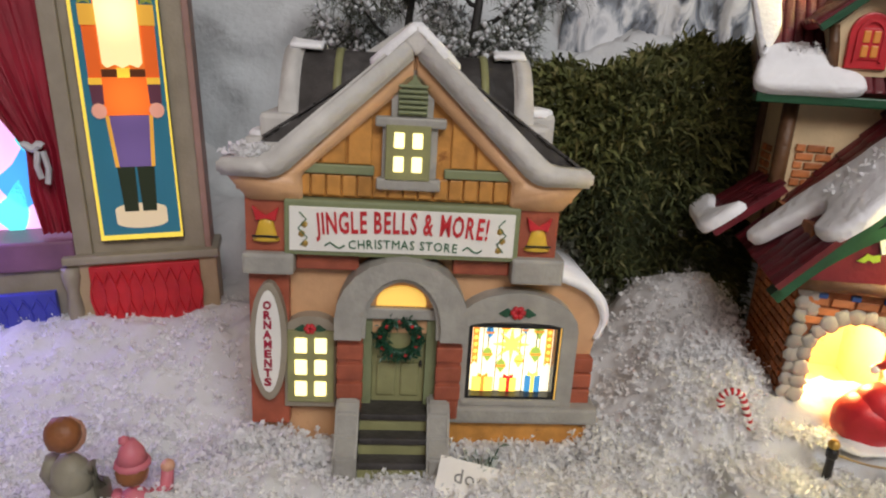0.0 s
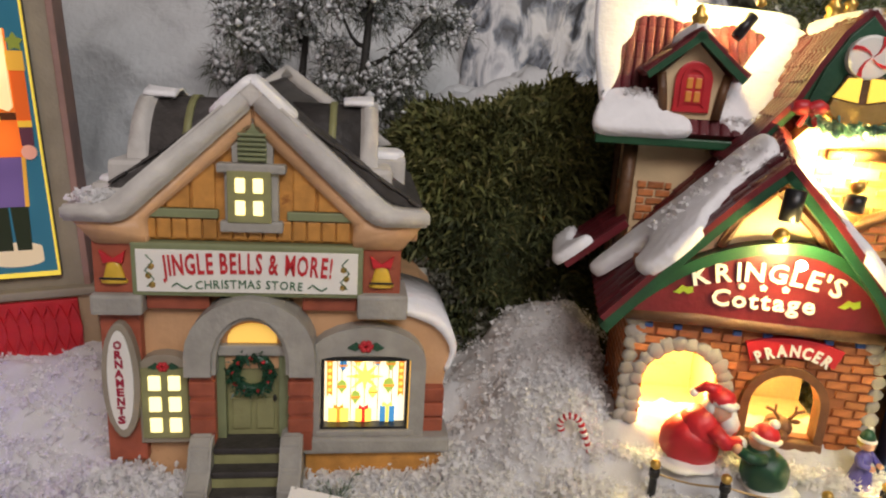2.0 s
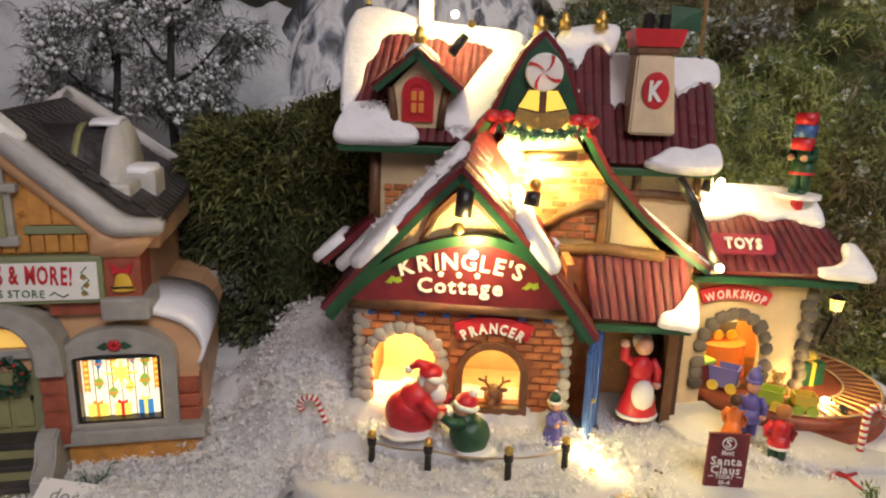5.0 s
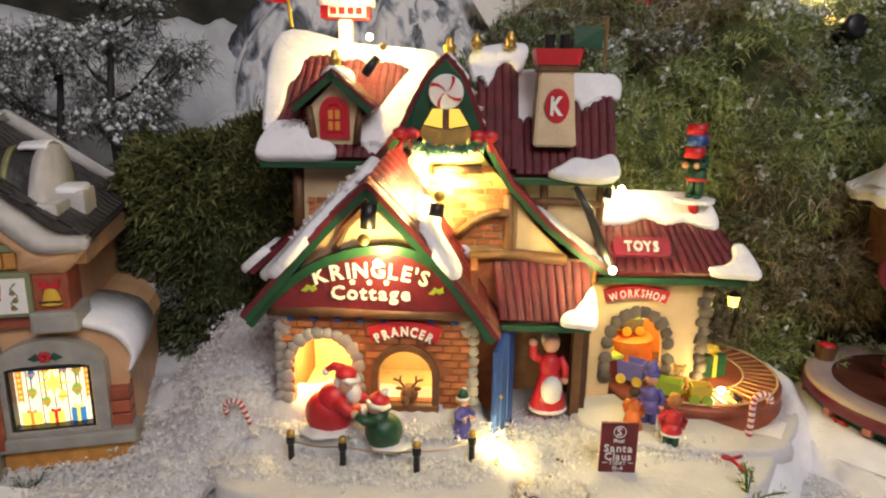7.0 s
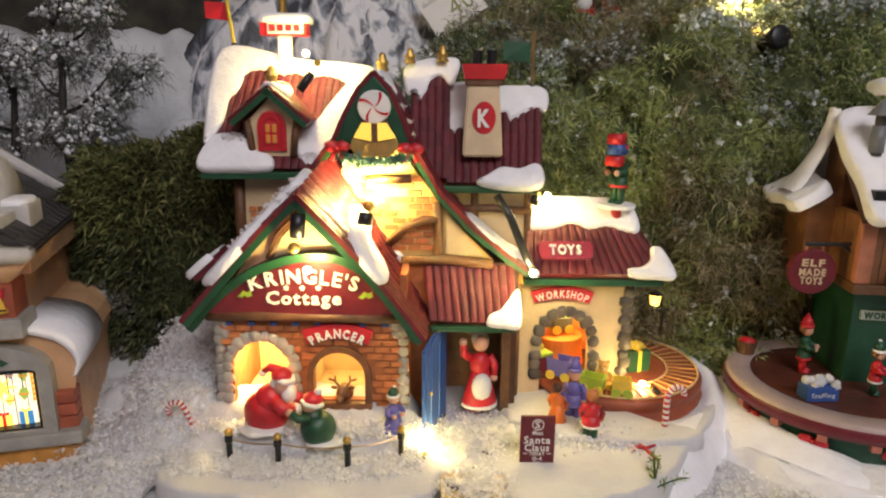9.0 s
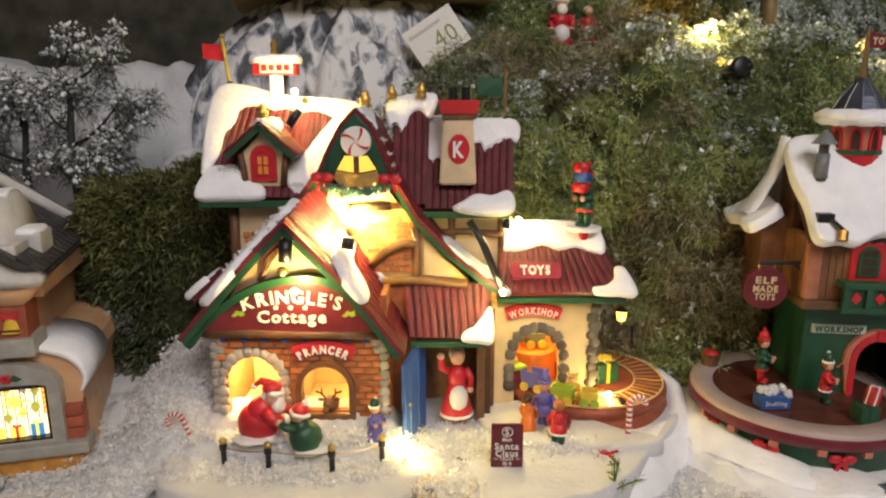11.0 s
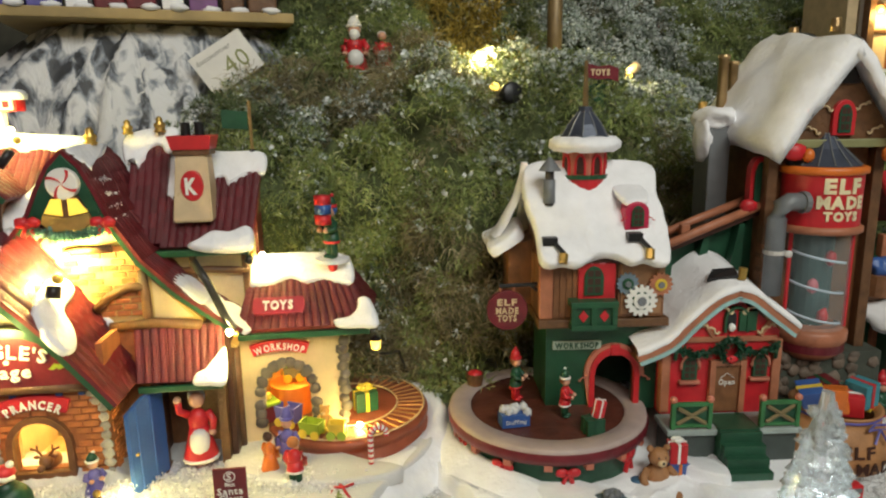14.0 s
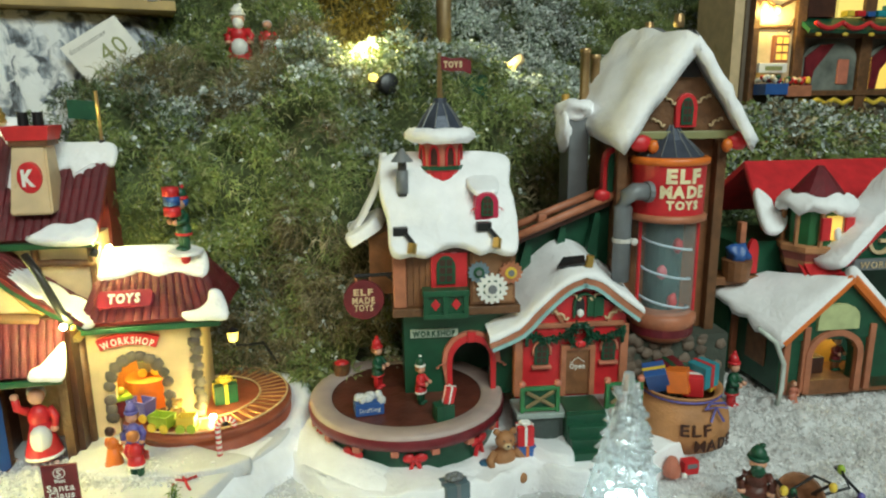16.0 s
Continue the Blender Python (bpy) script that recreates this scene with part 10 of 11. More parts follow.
    for x in (0.094, 0.21):
        for k in range(3):
            part("gold_trim", tube(B(), [(x + 0.03 * k, -0.014, 0.052), (x + 0.015 + 0.03 * k, -0.014, 0.046), (x + 0.03 + 0.03 * k, -0.014, 0.053)], 0.0035, 6), YELLOW, T)
    part("dark_window", box(B(), 0.098, 0.144, -0.008, 0.003, 0.173, 0.27), DARKBROWN, T)


timber_shop()
for q in ((0.021, -0.02, 0.18), (0.0424, -0.02, 0.174)):
    point_lamp("timber_shop_light", pose(1.23, 0.545, 0.2, 0, 0, -12) @ Vector(q), 0.16, (1.0, 0.76, 0.25), 0.004)


def frosted_bushes():
    """A row of frosted shrubs below the timbered shop."""
    rng = np.random.default_rng(17)
    for k, (x, y, z, r) in enumerate(((1.13, 0.44, 0.2, 0.045), (1.19, 0.45, 0.195, 0.05), (1.25, 0.455, 0.19, 0.05), (1.31, 0.46, 0.185, 0.05), (1.37, 0.465, 0.18, 0.05), (1.44, 0.47, 0.175, 0.055), (1.08, 0.43, 0.16, 0.035))):
        b = thing("frosted_bush", "frosted olive-green artificial shrub below the timbered shop", "bush", pose(x, y, z), "frosted shrubs")
        part("core", ball(B(), (0, 0, -0.02), (r * 0.85, r * 0.7, r * 0.95), 2, 0.3, k), EARTH, b)
        green, pale = [], []
        for _ in range(26):
            d = rng.normal(0, 1, 3)
            d /= np.linalg.norm(d)
            c = d * (r * 0.8, r * 0.7, r * 0.85)
            e = rng.normal(0, 1, (26, 3))
            e /= np.linalg.norm(e, axis=1, keepdims=True)
            for q in e:
                n = q + d * 0.5
                p = (tuple(c + q * r * 0.3), tuple(n))
                (pale if rng.random() < 0.35 + 0.4 * (q[2] + d[2]) * 0.5 else green).append(p)
        v, f = leaf_cloud(green, 0.009, 0.8, k, 5, 0.2)
        stuff_mesh("foliage", v, f, BROWNMOSS if k % 2 else MOSS, b)
        v, f = leaf_cloud(pale, 0.0075, 0.9, k + 20, 5, 0.25)
        stuff_mesh("frosted_foliage", v, f, FROST, b)


frosted_bushes()

# ---- figurines and small things ----
def figurine(name, label, m, h, coat, legs, hat=None, hair=None, trim=None, skirt=False, arms="down", beard=False, apron=None, extra=None, turn=0):
    """A little painted figure as one mesh; h is its height, hat included."""
    mats = [coat, legs, SKIN, hat or hair or HAIRBROWN, trim or WHITE, hair or HAIRBROWN, apron or WHITE]
    bm = B()
    s = h
    if skirt:
        lathe(bm, [(0.19 * s, 0.0), (0.2 * s, 0.03 * s), (0.14 * s, 0.25 * s), (0.1 * s, 0.42 * s)], 0, 0, 14, 0, 1, 0.85)
        lathe(bm, [(0.202 * s, 0.01 * s), (0.204 * s, 0.04 * s), (0.19 * s, 0.055 * s)], 0, 0, 14, 4, 1, 0.85)
    else:
        for x in (-0.055, 0.055):
            tube(bm, [(x * s, 0, 0.03 * s), (x * s, 0, 0.3 * s)], 0.055 * s, 8, 1)
            ball(bm, (x * s, -0.035 * s, 0.03 * s), (0.055 * s, 0.085 * s, 0.035 * s), 2, 0, 0, 3)
        lathe(bm, [(0.135 * s, 0.24 * s), (0.14 * s, 0.28 * s), (0.115 * s, 0.42 * s)], 0, 0, 14, 0, 1, 0.8)
        lathe(bm, [(0.142 * s, 0.235 * s), (0.148 * s, 0.25 * s), (0.142 * s, 0.275 * s)], 0, 0, 14, 4, 1, 0.8)
    ball(bm, (0, 0, 0.48 * s), (0.115 * s, 0.095 * s, 0.15 * s), 2, 0.05, 1, 0)
    if apron:
        ball(bm, (0, -0.085 * s, 0.25 * s), (0.115 * s, 0.095 * s, 0.17 * s), 2, 0.1, 2, 6)
    for sx in (-1, 1):
        if arms == "up" and sx < 0:
            pts = [(sx * 0.1 * s, 0, 0.56 * s), (sx * 0.19 * s, -0.02 * s, 0.62 * s), (sx * 0.2 * s, -0.03 * s, 0.76 * s)]
        elif arms == "fore":
            pts = [(sx * 0.1 * s, 0, 0.56 * s), (sx * 0.15 * s, -0.06 * s, 0.46 * s), (sx * 0.08 * s, -0.16 * s, 0.45 * s)]
        else:
            pts = [(sx * 0.1 * s, 0, 0.57 * s), (sx * 0.16 * s, -0.02 * s, 0.46 * s), (sx * 0.14 * s, -0.06 * s, 0.34 * s)]
        tube(bm, pts, 0.048 * s, 8, 0, 0.04 * s)
        ball(bm, pts[-1], 0.045 * s, 2, 0, 0, 2 if arms != "mitt" else 4)
    ball(bm, (0, -0.01 * s, 0.73 * s), (0.088 * s, 0.085 * s, 0.1 * s), 2, 0, 0, 2)
    ball(bm, (0, 0.03 * s, 0.755 * s), (0.098 * s, 0.085 * s, 0.1 * s), 2, 0.1, 3, 5)
    if beard:
        ball(bm, (0, -0.07 * s, 0.655 * s), (0.075 * s, 0.05 * s, 0.1 * s), 2, 0.2, 5, 4)
    if hat:
        lathe(bm, [(0.1 * s, 0.78 * s), (0.112 * s, 0.8 * s), (0.1 * s, 0.83 * s)], 0, 0.005 * s, 12, 4)
        lathe(bm, [(0.095 * s, 0.82 * s), (0.075 * s, 0.9 * s), (0.03 * s, 0.97 * s)], 0.0, 0.01 * s, 12, 3)
        ball(bm, (0.035 * s, 0.02 * s, 0.97 * s), 0.036 * s, 1, 0, 0, 4)
    if extra:
        extra(bm, s)
    ob = part(name, bm, mats, None)
    for p in ob.data.polygons:
        p.use_smooth = True
    ob.matrix_world = m @ pose(0, 0, 0, 0, 0, turn)
    return tagged(ob, label, "figurine")


def on(frame_m, u, v, w, turn=0):
    return frame_m @ pose(u, v, w, 0, 0, turn)


ID = pose(0, 0, 0)
GREYHAIR = mat("white_hair_paint", (0.7, 0.68, 0.65), 0.5)
# couple seen from behind in front of the store
figurine("man_figurine", "man figurine in an olive-grey coat seen from behind", pose(-0.1375, 0.226, -0.0225), 0.074, COATGREY, TIMBER, None, HAIRBROWN, LILAC, turn=170)
figurine("child_figurine", "pink-clad child figurine waving with one arm raised", pose(-0.115, 0.23, -0.033), 0.064, PINK, PINK, PINK, None, PINK, arms="up", turn=185)
# in front of the cottage
def kneeling_santa(m):
    bm = B()
    ball(bm, (-0.0035, 0.001, 0.0105), (0.0125, 0.0105, 0.0125), 3, 0.15, 2, 0)
    ball(bm, (-0.0005, 0, 0.018), (0.0095, 0.0088, 0.0095), 3, 0.1, 4, 0)
    ball(bm, (-0.004, 0, 0.002), (0.0142, 0.0118, 0.003), 3, 0.25, 6, 1)
    tube(bm, [(0.002, -0.007, 0.021), (0.008, -0.009, 0.016), (0.0135, -0.006, 0.0155)], 0.0036, 8, 0, 0.003)
    ball(bm, (0.0142, -0.0058, 0.0155), 0.003, 2, 0, 0, 1)
    tube(bm, [(0.004, 0.006, 0.021), (0.011, 0.005, 0.018), (0.015, 0.002, 0.017)], 0.0034, 8, 0, 0.003)
    ball(bm, (0.0062, -0.0012, 0.0265), (0.0052, 0.0052, 0.0055), 2, 0, 0, 2)
    ball(bm, (0.0094, -0.0022, 0.0226), (0.0044, 0.0046, 0.006), 2, 0.25, 3, 1)
    ball(bm, (0.0032, 0.001, 0.0268), (0.0046, 0.0056, 0.0052), 2, 0.2, 5, 1)
    tube(bm, [(0.0012, 0.0045, 0.0304), (0.0035, -0.0035, 0.0312), (0.0085, -0.0058, 0.0305), (0.0116, -0.0012, 0.0292), (0.0098, 0.004, 0.0292), (0.0045, 0.0062, 0.0298)], 0.0019, 7, 1)
    ball(bm, (0.0058, -0.0005, 0.0325), (0.0058, 0.0056, 0.0042), 2, 0.1, 1, 0)
    tube(bm, [(0.0045, 0, 0.0345), (-0.0005, 0.001, 0.0362), (-0.0045, 0.0015, 0.0335)], 0.0032, 7, 0, 0.0014)
    ball(bm, (-0.005, 0.0012, 0.0325), 0.0019, 2, 0, 0, 1)
    ob = part("santa_figurine", bm, [RED, WHITE, SKIN], None, "", True)
    ob.matrix_world = m
    return tagged(ob, "kneeling Santa figurine in red hugging a child", "figurine")


def hugging_child(m):
    bm = B()
    ball(bm, (0.002, 0, 0.009), (0.0092, 0.0082, 0.0098), 3, 0.15, 2, 0)
    ball(bm, (-0.0005, 0, 0.0148), (0.0062, 0.006, 0.0066), 2, 0.1, 3, 0)
    ball(bm, (0.0045, 0, 0.0016), (0.011, 0.009, 0.0022), 2, 0.3, 4, 1)
    tube(bm, [(-0.001, -0.005, 0.0165), (-0.0065, -0.0072, 0.0175), (-0.0105, -0.0052, 0.0192)], 0.0026, 8, 0, 0.0021)
    ball(bm, (-0.0112, -0.005, 0.0196), 0.0022, 2, 0, 0, 2)
    ball(bm, (-0.0018, -0.0005, 0.0225), (0.0046, 0.0045, 0.0047), 2, 0, 0, 2)
    ball(bm, (-0.0002, 0.0002, 0.0248), (0.0054, 0.0052, 0.0045), 2, 0.1, 5, 3)
    tube(bm, [(0.005, -0.0012, 0.0228), (0.0022, -0.0052, 0.0232), (-0.003, -0.0048, 0.0242), (-0.0055, -0.0008, 0.0248)], 0.0013, 6, 1)
    ball(bm, (0.0026, 0.0005, 0.0292), 0.0021, 2, 0, 0, 1)
    ob = part("child_figurine", bm, [DARKGREEN, WHITE, SKIN, RED], None, "", True)
    ob.matrix_world = m
    return tagged(ob, "child figurine in a green coat and red hat", "figurine")


kneeling_santa(on(KR, -0.021, -0.014, 0.0295) @ Matrix.Scale(1.08, 4))
hugging_child(on(KR, 0.0045, -0.021, 0.0245) @ Matrix.Scale(1.12, 4))
figurine("elf_figurine", "elf figurine in violet with a green hat", on(KR, 0.05, -0.013, 0.0275) @ Matrix.Diagonal((1.25, 1.15, 1.0, 1.0)), 0.03, LILAC, RED, DARKGREEN, YELLOW, WHITE, skirt=True, arms="fore", turn=35)
figurine("mother_claus_figurine", "waving Mrs Claus figurine in red dress and white apron", on(KR, 0.1032, 0.03, 0.0245), 0.06, RED, RED, None, GREYHAIR, WHITE, skirt=True, arms="up", apron=WHITE, turn=12)
figurine("girl_figurine", "small figurine in an orange coat with dark hair", on(KR, 0.1515, 0.012, 0.02), 0.035, ORANGE, RED, None, DARKBROWN, YELLOW, skirt=True, turn=150)
figurine("boy_figurine", "boy figurine in violet-blue coat and cap", on(KR, 0.163, 0.02, 0.0195), 0.044, LILAC, LILAC, LILAC, None, LILAC, turn=-10)
figurine("girl_figurine", "girl figurine in a red coat seen from behind", on(KR, 0.1695, -0.004, 0.0185), 0.041, RED, DARKGREEN, None, mat("auburn_hair", (0.42, 0.15, 0.04), 0.5), WHITE, turn=165)


def carry_gifts(bm, s):
    for i, (x, z, mi) in enumerate(((0.05, 0.62, 4), (0.06, 0.78, 5), (0.055, 0.92, 4))):
        box(bm, (x - 0.1) * s, (x + 0.1) * s, -0.26 * s, -0.1 * s, (z - 0.07) * s, (z + 0.07) * s, 0.0, mi)


st = thing("elf_stand", "white round plate on the workshop roof", "stand", on(KR, 0.197, 0.078, 0.1452))
part("plate", lathe(B(), [(0.0125, 0.004), (0.0128, 0.0065), (0.0, 0.0067)], 0, 0, 20), SNOWPAINT, st)
part("stem", lathe(B(), [(0.0035, -0.004), (0.0035, 0.004)], 0, 0, 10), RED, st)
figurine("elf_figurine", "roof elf figurine in green carrying stacked gift boxes", on(KR, 0.197, 0.078, 0.1519), 0.048, DARKGREEN, DARKGREEN, DARKGREEN, BLUE, RED, arms="fore", extra=carry_gifts, turn=-50)
# on the hill
figurine("santa_figurine", "standing Santa figurine in red with a long white beard", pose(0.512, 0.578, 0.3) @ Matrix.Diagonal((1.3, 1.2, 1.0, 1.0)), 0.064, RED, RED, WHITE, GREYHAIR, WHITE, skirt=True, beard=True, apron=WHITE, turn=-8)
figurine("mother_claus_figurine", "Mrs Claus figurine in red with a white skirt", pose(0.543, 0.575, 0.306) @ Matrix.Diagonal((1.2, 1.15, 1.0, 1.0)), 0.048, RED, WHITE, None, GREYHAIR, WHITE, skirt=True, apron=WHITE, turn=-8)
# on the factory yard
figurine("elf_figurine", "elf figurine in green and red on the yard", on(EL, -0.062, 0.026, 0.0342), 0.043, DARKGREEN, RED, RED, None, RED, arms="fore", turn=60)
figurine("elf_figurine", "elf figurine in red carrying a green toy", on(EL, -0.03, -0.006, 0.0342), 0.038, RED, DARKGREEN, DARKGREEN, None, WHITE, arms="fore", turn=60)
figurine("gnome_figurine", "white-bearded gnome figurine with a tall green hat", pose(0.757, 0.066, -0.014) @ Matrix.Diagonal((1.3, 1.2, 1.0, 1.0)), 0.05, PLUM, DARKGREEN, DARKGREEN, GREYHAIR, DARKGREEN, beard=True, turn=-42)
figurine("elf_figurine", "elf figurine in green with a red hat behind the sack", pose(0.866, 0.188, -0.014), 0.052, DARKGREEN, RED, RED, None, RED, arms="fore", turn=20)
G0 = pose(0.905, 0.2, 0, 0, 0, -16)
figurine("shopkeeper_figurine", "green-capped figurine working in the lit shop doorway", on(G0, 0.082, 0.0, 0.004), 0.04, DARKRED, BROWN, GREEN, None, GREEN, arms="fore", turn=10)
figurine("elf_figurine", "small red figurine at the shop steps", on(G0, 0.02, -0.03, -0.012), 0.026, TERRA, TERRA, None, HAIRBROWN, RED, skirt=True)
figurine("penguin_figurine", "pale penguin figurine by the gift shop", on(G0, 0.125, -0.045, -0.012), 0.026, CREAM, CREAM, None, CREAM, CREAM, skirt=True)


def candy_cane(m, h, flip, label):
    c = thing("candy_cane", label, "candy cane", m, "candy canes")
    r = h * 0.15
    pts = [Vector((0, 0, h * 0.72 * i / 7)) for i in range(8)] + [Vector((flip * (r - r * math.cos(radians(a))), 0, h * 0.72 + r * math.sin(radians(a)))) for a in range(28, 200, 28)]
    for i in range(len(pts) - 1):
        mid = pts[i].lerp(pts[i + 1], 0.5)
        part("stripe", tube(B(), [pts[i], pts[i].lerp(pts[i + 1], 0.55)], h * 0.052, 9), WHITE, c, smooth=True)
        part("stripe", tube(B(), [pts[i].lerp(pts[i + 1], 0.55), pts[i + 1]], h * 0.0525, 9), RED, c, smooth=True)


candy_cane(on(KR, -0.066, -0.012, 0.02, 0) @ pose(0, 0, 0, 0, -22, 0), 0.033, -1, "red and white candy cane in the snow")
candy_cane(on(KR, 0.219, 0.008, 0.0165, 10), 0.037, 1, "red and white candy cane beside the platform")
rb = thing("ribbon_scrap", "thin red ribbon bow lying on the snow", "ribbon", on(KR, 0.2, -0.016, 0.0185))
for pts in (((-0.008, -0.002, 0.0), (-0.006, 0.002, 0.0022), (0.0, 0.001, 0.0016), (0.007, 0.004, 0.002)), ((-0.0022, 0.006, 0.0012), (0.0, 0.001, 0.0022), (0.002, -0.004, 0.001), (0.0045, -0.008, -0.0004)), ((0.0, 0.001, 0.002), (0.0014, 0.0, 0.0026))):
    part("strand", tube(B(), pts, 0.0009, 6), RED, rb, smooth=True)


def fence():
    f = thing("rope_fence", "low rope fence on dark posts", "fence", KR)
    pts = [(-0.0425, -0.031), (-0.0135, -0.0355), (0.0262, -0.0385), (0.0555, -0.0255)]
    for i, (u, v) in enumerate(pts):
        p = part("post", lathe(B(), [(0.0019, 0.012), (0.0017, 0.03), (0.0024, 0.031), (0.0024, 0.034), (0.0018, 0.0345)], u, v, 10), BLACK, f)
        part("knob", ball(B(), (u, v, 0.0365), 0.0024, 2), GOLD, p)
        if i:
            a, c = Vector((*pts[i - 1], 0.0325)), Vector((u, v, 0.0325))
            part("rope", tube(B(), [a.lerp(c, t / 6) - Vector((0, 0, 0.0018 * math.sin(math.pi * t / 6))) for t in range(7)], 0.0005, 5), BRASS, f)


fence()


def poster():
    p = thing("poster_board", "dark red notice board with white lettering in the snow", "sign", on(KR, 0.1335, -0.03, 0.0145))
    part("board", box(B(), -0.0098, 0.0098, 0, 0.002, 0, 0.0335, 0.0004), DARKRED, p)
    y = -0.0001
    bm = B()
    band(bm, arc(0, 0.0285, 0.0034, 0.0034, 0, 345, 20), arc(0, 0.0285, 0.0029, 0.0029, 0, 345, 20), y - 0.0003, 0.0005, True)
    part("ring", bm, WHITE, p)
    for body, size, z, w in (("S", 0.006, 0.0265, 0.0035), ("Meet", 0.0038, 0.0222, 0.0062), ("Santa", 0.0062, 0.0168, 0.0158), ("Claus", 0.0062, 0.012, 0.0148), ("TODAY", 0.0032, 0.0092, 0.009), ("10-4", 0.0034, 0.006, 0.0062), ("PM", 0.003, 0.0032, 0.004)):
        part("lettering", letters(B(), body, size, (0, y, z), w, 0.0002, bold=0.00008), WHITE, p)
    for s in (-1, 1):
        part("rule", box(B(), min(s * 0.0055, s * 0.0082), max(s * 0.0055, s * 0.0082), y - 0.0002, 0.0004, 0.0102, 0.0105), WHITE, p)


poster()


def gift(name, label, m, w, d, h, box_mat, ribbon, bow=True):
    g = thing(name, label, "gift box", m)
    part("box", box(B(), -w / 2, w / 2, -d / 2, d / 2, 0, h, 0.0006), box_mat, g)
    part("ribbon", box(B(), -w * 0.08, w * 0.08, -d / 2 - 0.0004, d / 2 + 0.0004, -0.0001, h + 0.0004), ribbon, g)
    part("ribbon", box(B(), -w / 2 - 0.0004, w / 2 + 0.0004, -d * 0.08, d * 0.08, -0.0001, h + 0.0005), ribbon, g)
    if bow:
        bow_knot = part("bow", ball(B(), (0, 0, h + w * 0.12), w * 0.12, 1), ribbon, g)
        for a in range(0, 360, 60):
            part("loop", ball(B(), (w * 0.22 * math.cos(radians(a)), d * 0.22 * math.sin(radians(a)), h + w * 0.14), (w * 0.2, w * 0.14, w * 0.14), 1, 0.3, a), ribbon, bow_knot)
    return g


gift("gift_box", "green gift box with a gold bow on the platform", on(KR, 0.2165, 0.074, 0.0326, 15), 0.017, 0.015, 0.015, DARKGREEN, YELLOW)
gift("gift_box", "striped red and blue gift box beside the bear", on(EL, 0.0425, -0.038, -0.006, 10), 0.014, 0.012, 0.02, BLUE, ORANGE, False)
gift("gift_box", "pink striped gift box stacked by the bear", on(EL, 0.0425, -0.038, 0.014, 0), 0.012, 0.01, 0.0145, RED, WHITE)
gift("gift_box", "grey-blue gift box lying in the snow", on(EL, -0.013, -0.075, -0.001, 20), 0.017, 0.014, 0.012, mat("grey_blue_wrap", (0.1, 0.15, 0.17), 0.5), PIPEGREY)
gift("gift_box", "green bin of red gifts on the yard", on(EL, -0.0155, -0.032, 0.0342, 15), 0.0135, 0.011, 0.0115, DARKGREEN, DARKGREEN, False)
gift("gift_box", "tilted red and white gift in the bin", on(EL, -0.0125, -0.031, 0.0455, 15) @ pose(0, 0, 0, 0, 12, 0), 0.0075, 0.006, 0.0125, RED, WHITE, False)


def stuffing_box():
    t = thing("stuffing_box", "blue tub heaped with white stuffing on the yard", "tub", on(EL, -0.069, -0.0165, 0.0342, 10))
    bm = box(B(), -0.0105, 0.0105, -0.006, 0.006, 0, 0.0095, 0.0008)
    part("tub", bm, BLUE, t)
    part("lettering", letters(B(), "Stuffing", 0.0045, (0, -0.0062, 0.003), 0.016, 0.0002), WHITE, t)
    for i in range(24):
        rr = random.Random(i)
        part("stuffing_tuft", ball(B(), (-0.0095 + 0.019 * rr.random(), -0.0045 + 0.009 * rr.random(), 0.0098 + 0.003 * rr.random()), 0.0024 + 0.0012 * rr.random(), 1, 0.3, i), SNOW, t)
    b = thing("bucket", "grey-brown bucket with red contents on the rim", "bucket", on(EL, -0.092, 0.052, 0.0362))
    part("pail", lathe(B(), [(0.006, 0), (0.0075, 0.01), (0.0066, 0.01), (0.0055, 0.002)], 0, 0, 16, cap=False), TIMBER, b)
    part("bucket_filling", ball(B(), (0, 0, 0.0095), (0.006, 0.006, 0.003), 2, 0.3, 1), RED, b)


stuffing_box()


def wagon(label, m, col, wheel, w=0.015, d=0.01, h=0.009):
    t = thing("toy_wagon", label, "toy wagon", m, "toy train wagons")
    bm = B()
    lo = [(-w / 2, -d / 2), (w / 2, -d / 2), (w / 2, d / 2), (-w / 2, d / 2)]
    a = [bm.verts.new((x * 0.86, y * 0.86, 0.003)) for x, y in lo]
    c = [bm.verts.new((x, y, 0.003 + h)) for x, y in lo]
    e = [bm.verts.new((x * 0.84, y * 0.84, 0.003 + h)) for x, y in lo]
    g = [bm.verts.new((x * 0.76, y * 0.76, 0.006)) for x, y in lo]
    bm.faces.new(a[::-1])
    bm.faces.new(g)
    for p, q in ((a, c), (c, e), (e, g)):
        for i in range(4):
            bm.faces.new((p[i], p[(i + 1) % 4], q[(i + 1) % 4], q[i]))
    part("tub", bm, col, t)
    for x in (-w * 0.3, w * 0.3):
        for s in (-1, 1):
            wh = part("wheel", lathe(B(), [(0.0032, -0.0008), (0.0034, 0), (0.0032, 0.0008)], 0, 0, 14), wheel, t)
            wh.matrix_local = Matrix.Translation((x, s * d * 0.5, 0.0034)) @ pose(0, 0, 0, 90, 0, 0)
    return t


wagon("violet-blue toy train wagon with yellow wheels", on(KR, 0.1605, 0.0555, 0.0325, -30), LILAC, YELLOW, 0.0175, 0.0115, 0.0125)
wagon("lime green toy train wagon", on(KR, 0.1785, 0.0345, 0.0325, -28), LIME, YELLOW, 0.0165, 0.0105, 0.009)
wagon("yellow toy train wagon", on(KR, 0.196, 0.029, 0.0325, -8), YELLOW, LIME, 0.0125, 0.0095, 0.009)
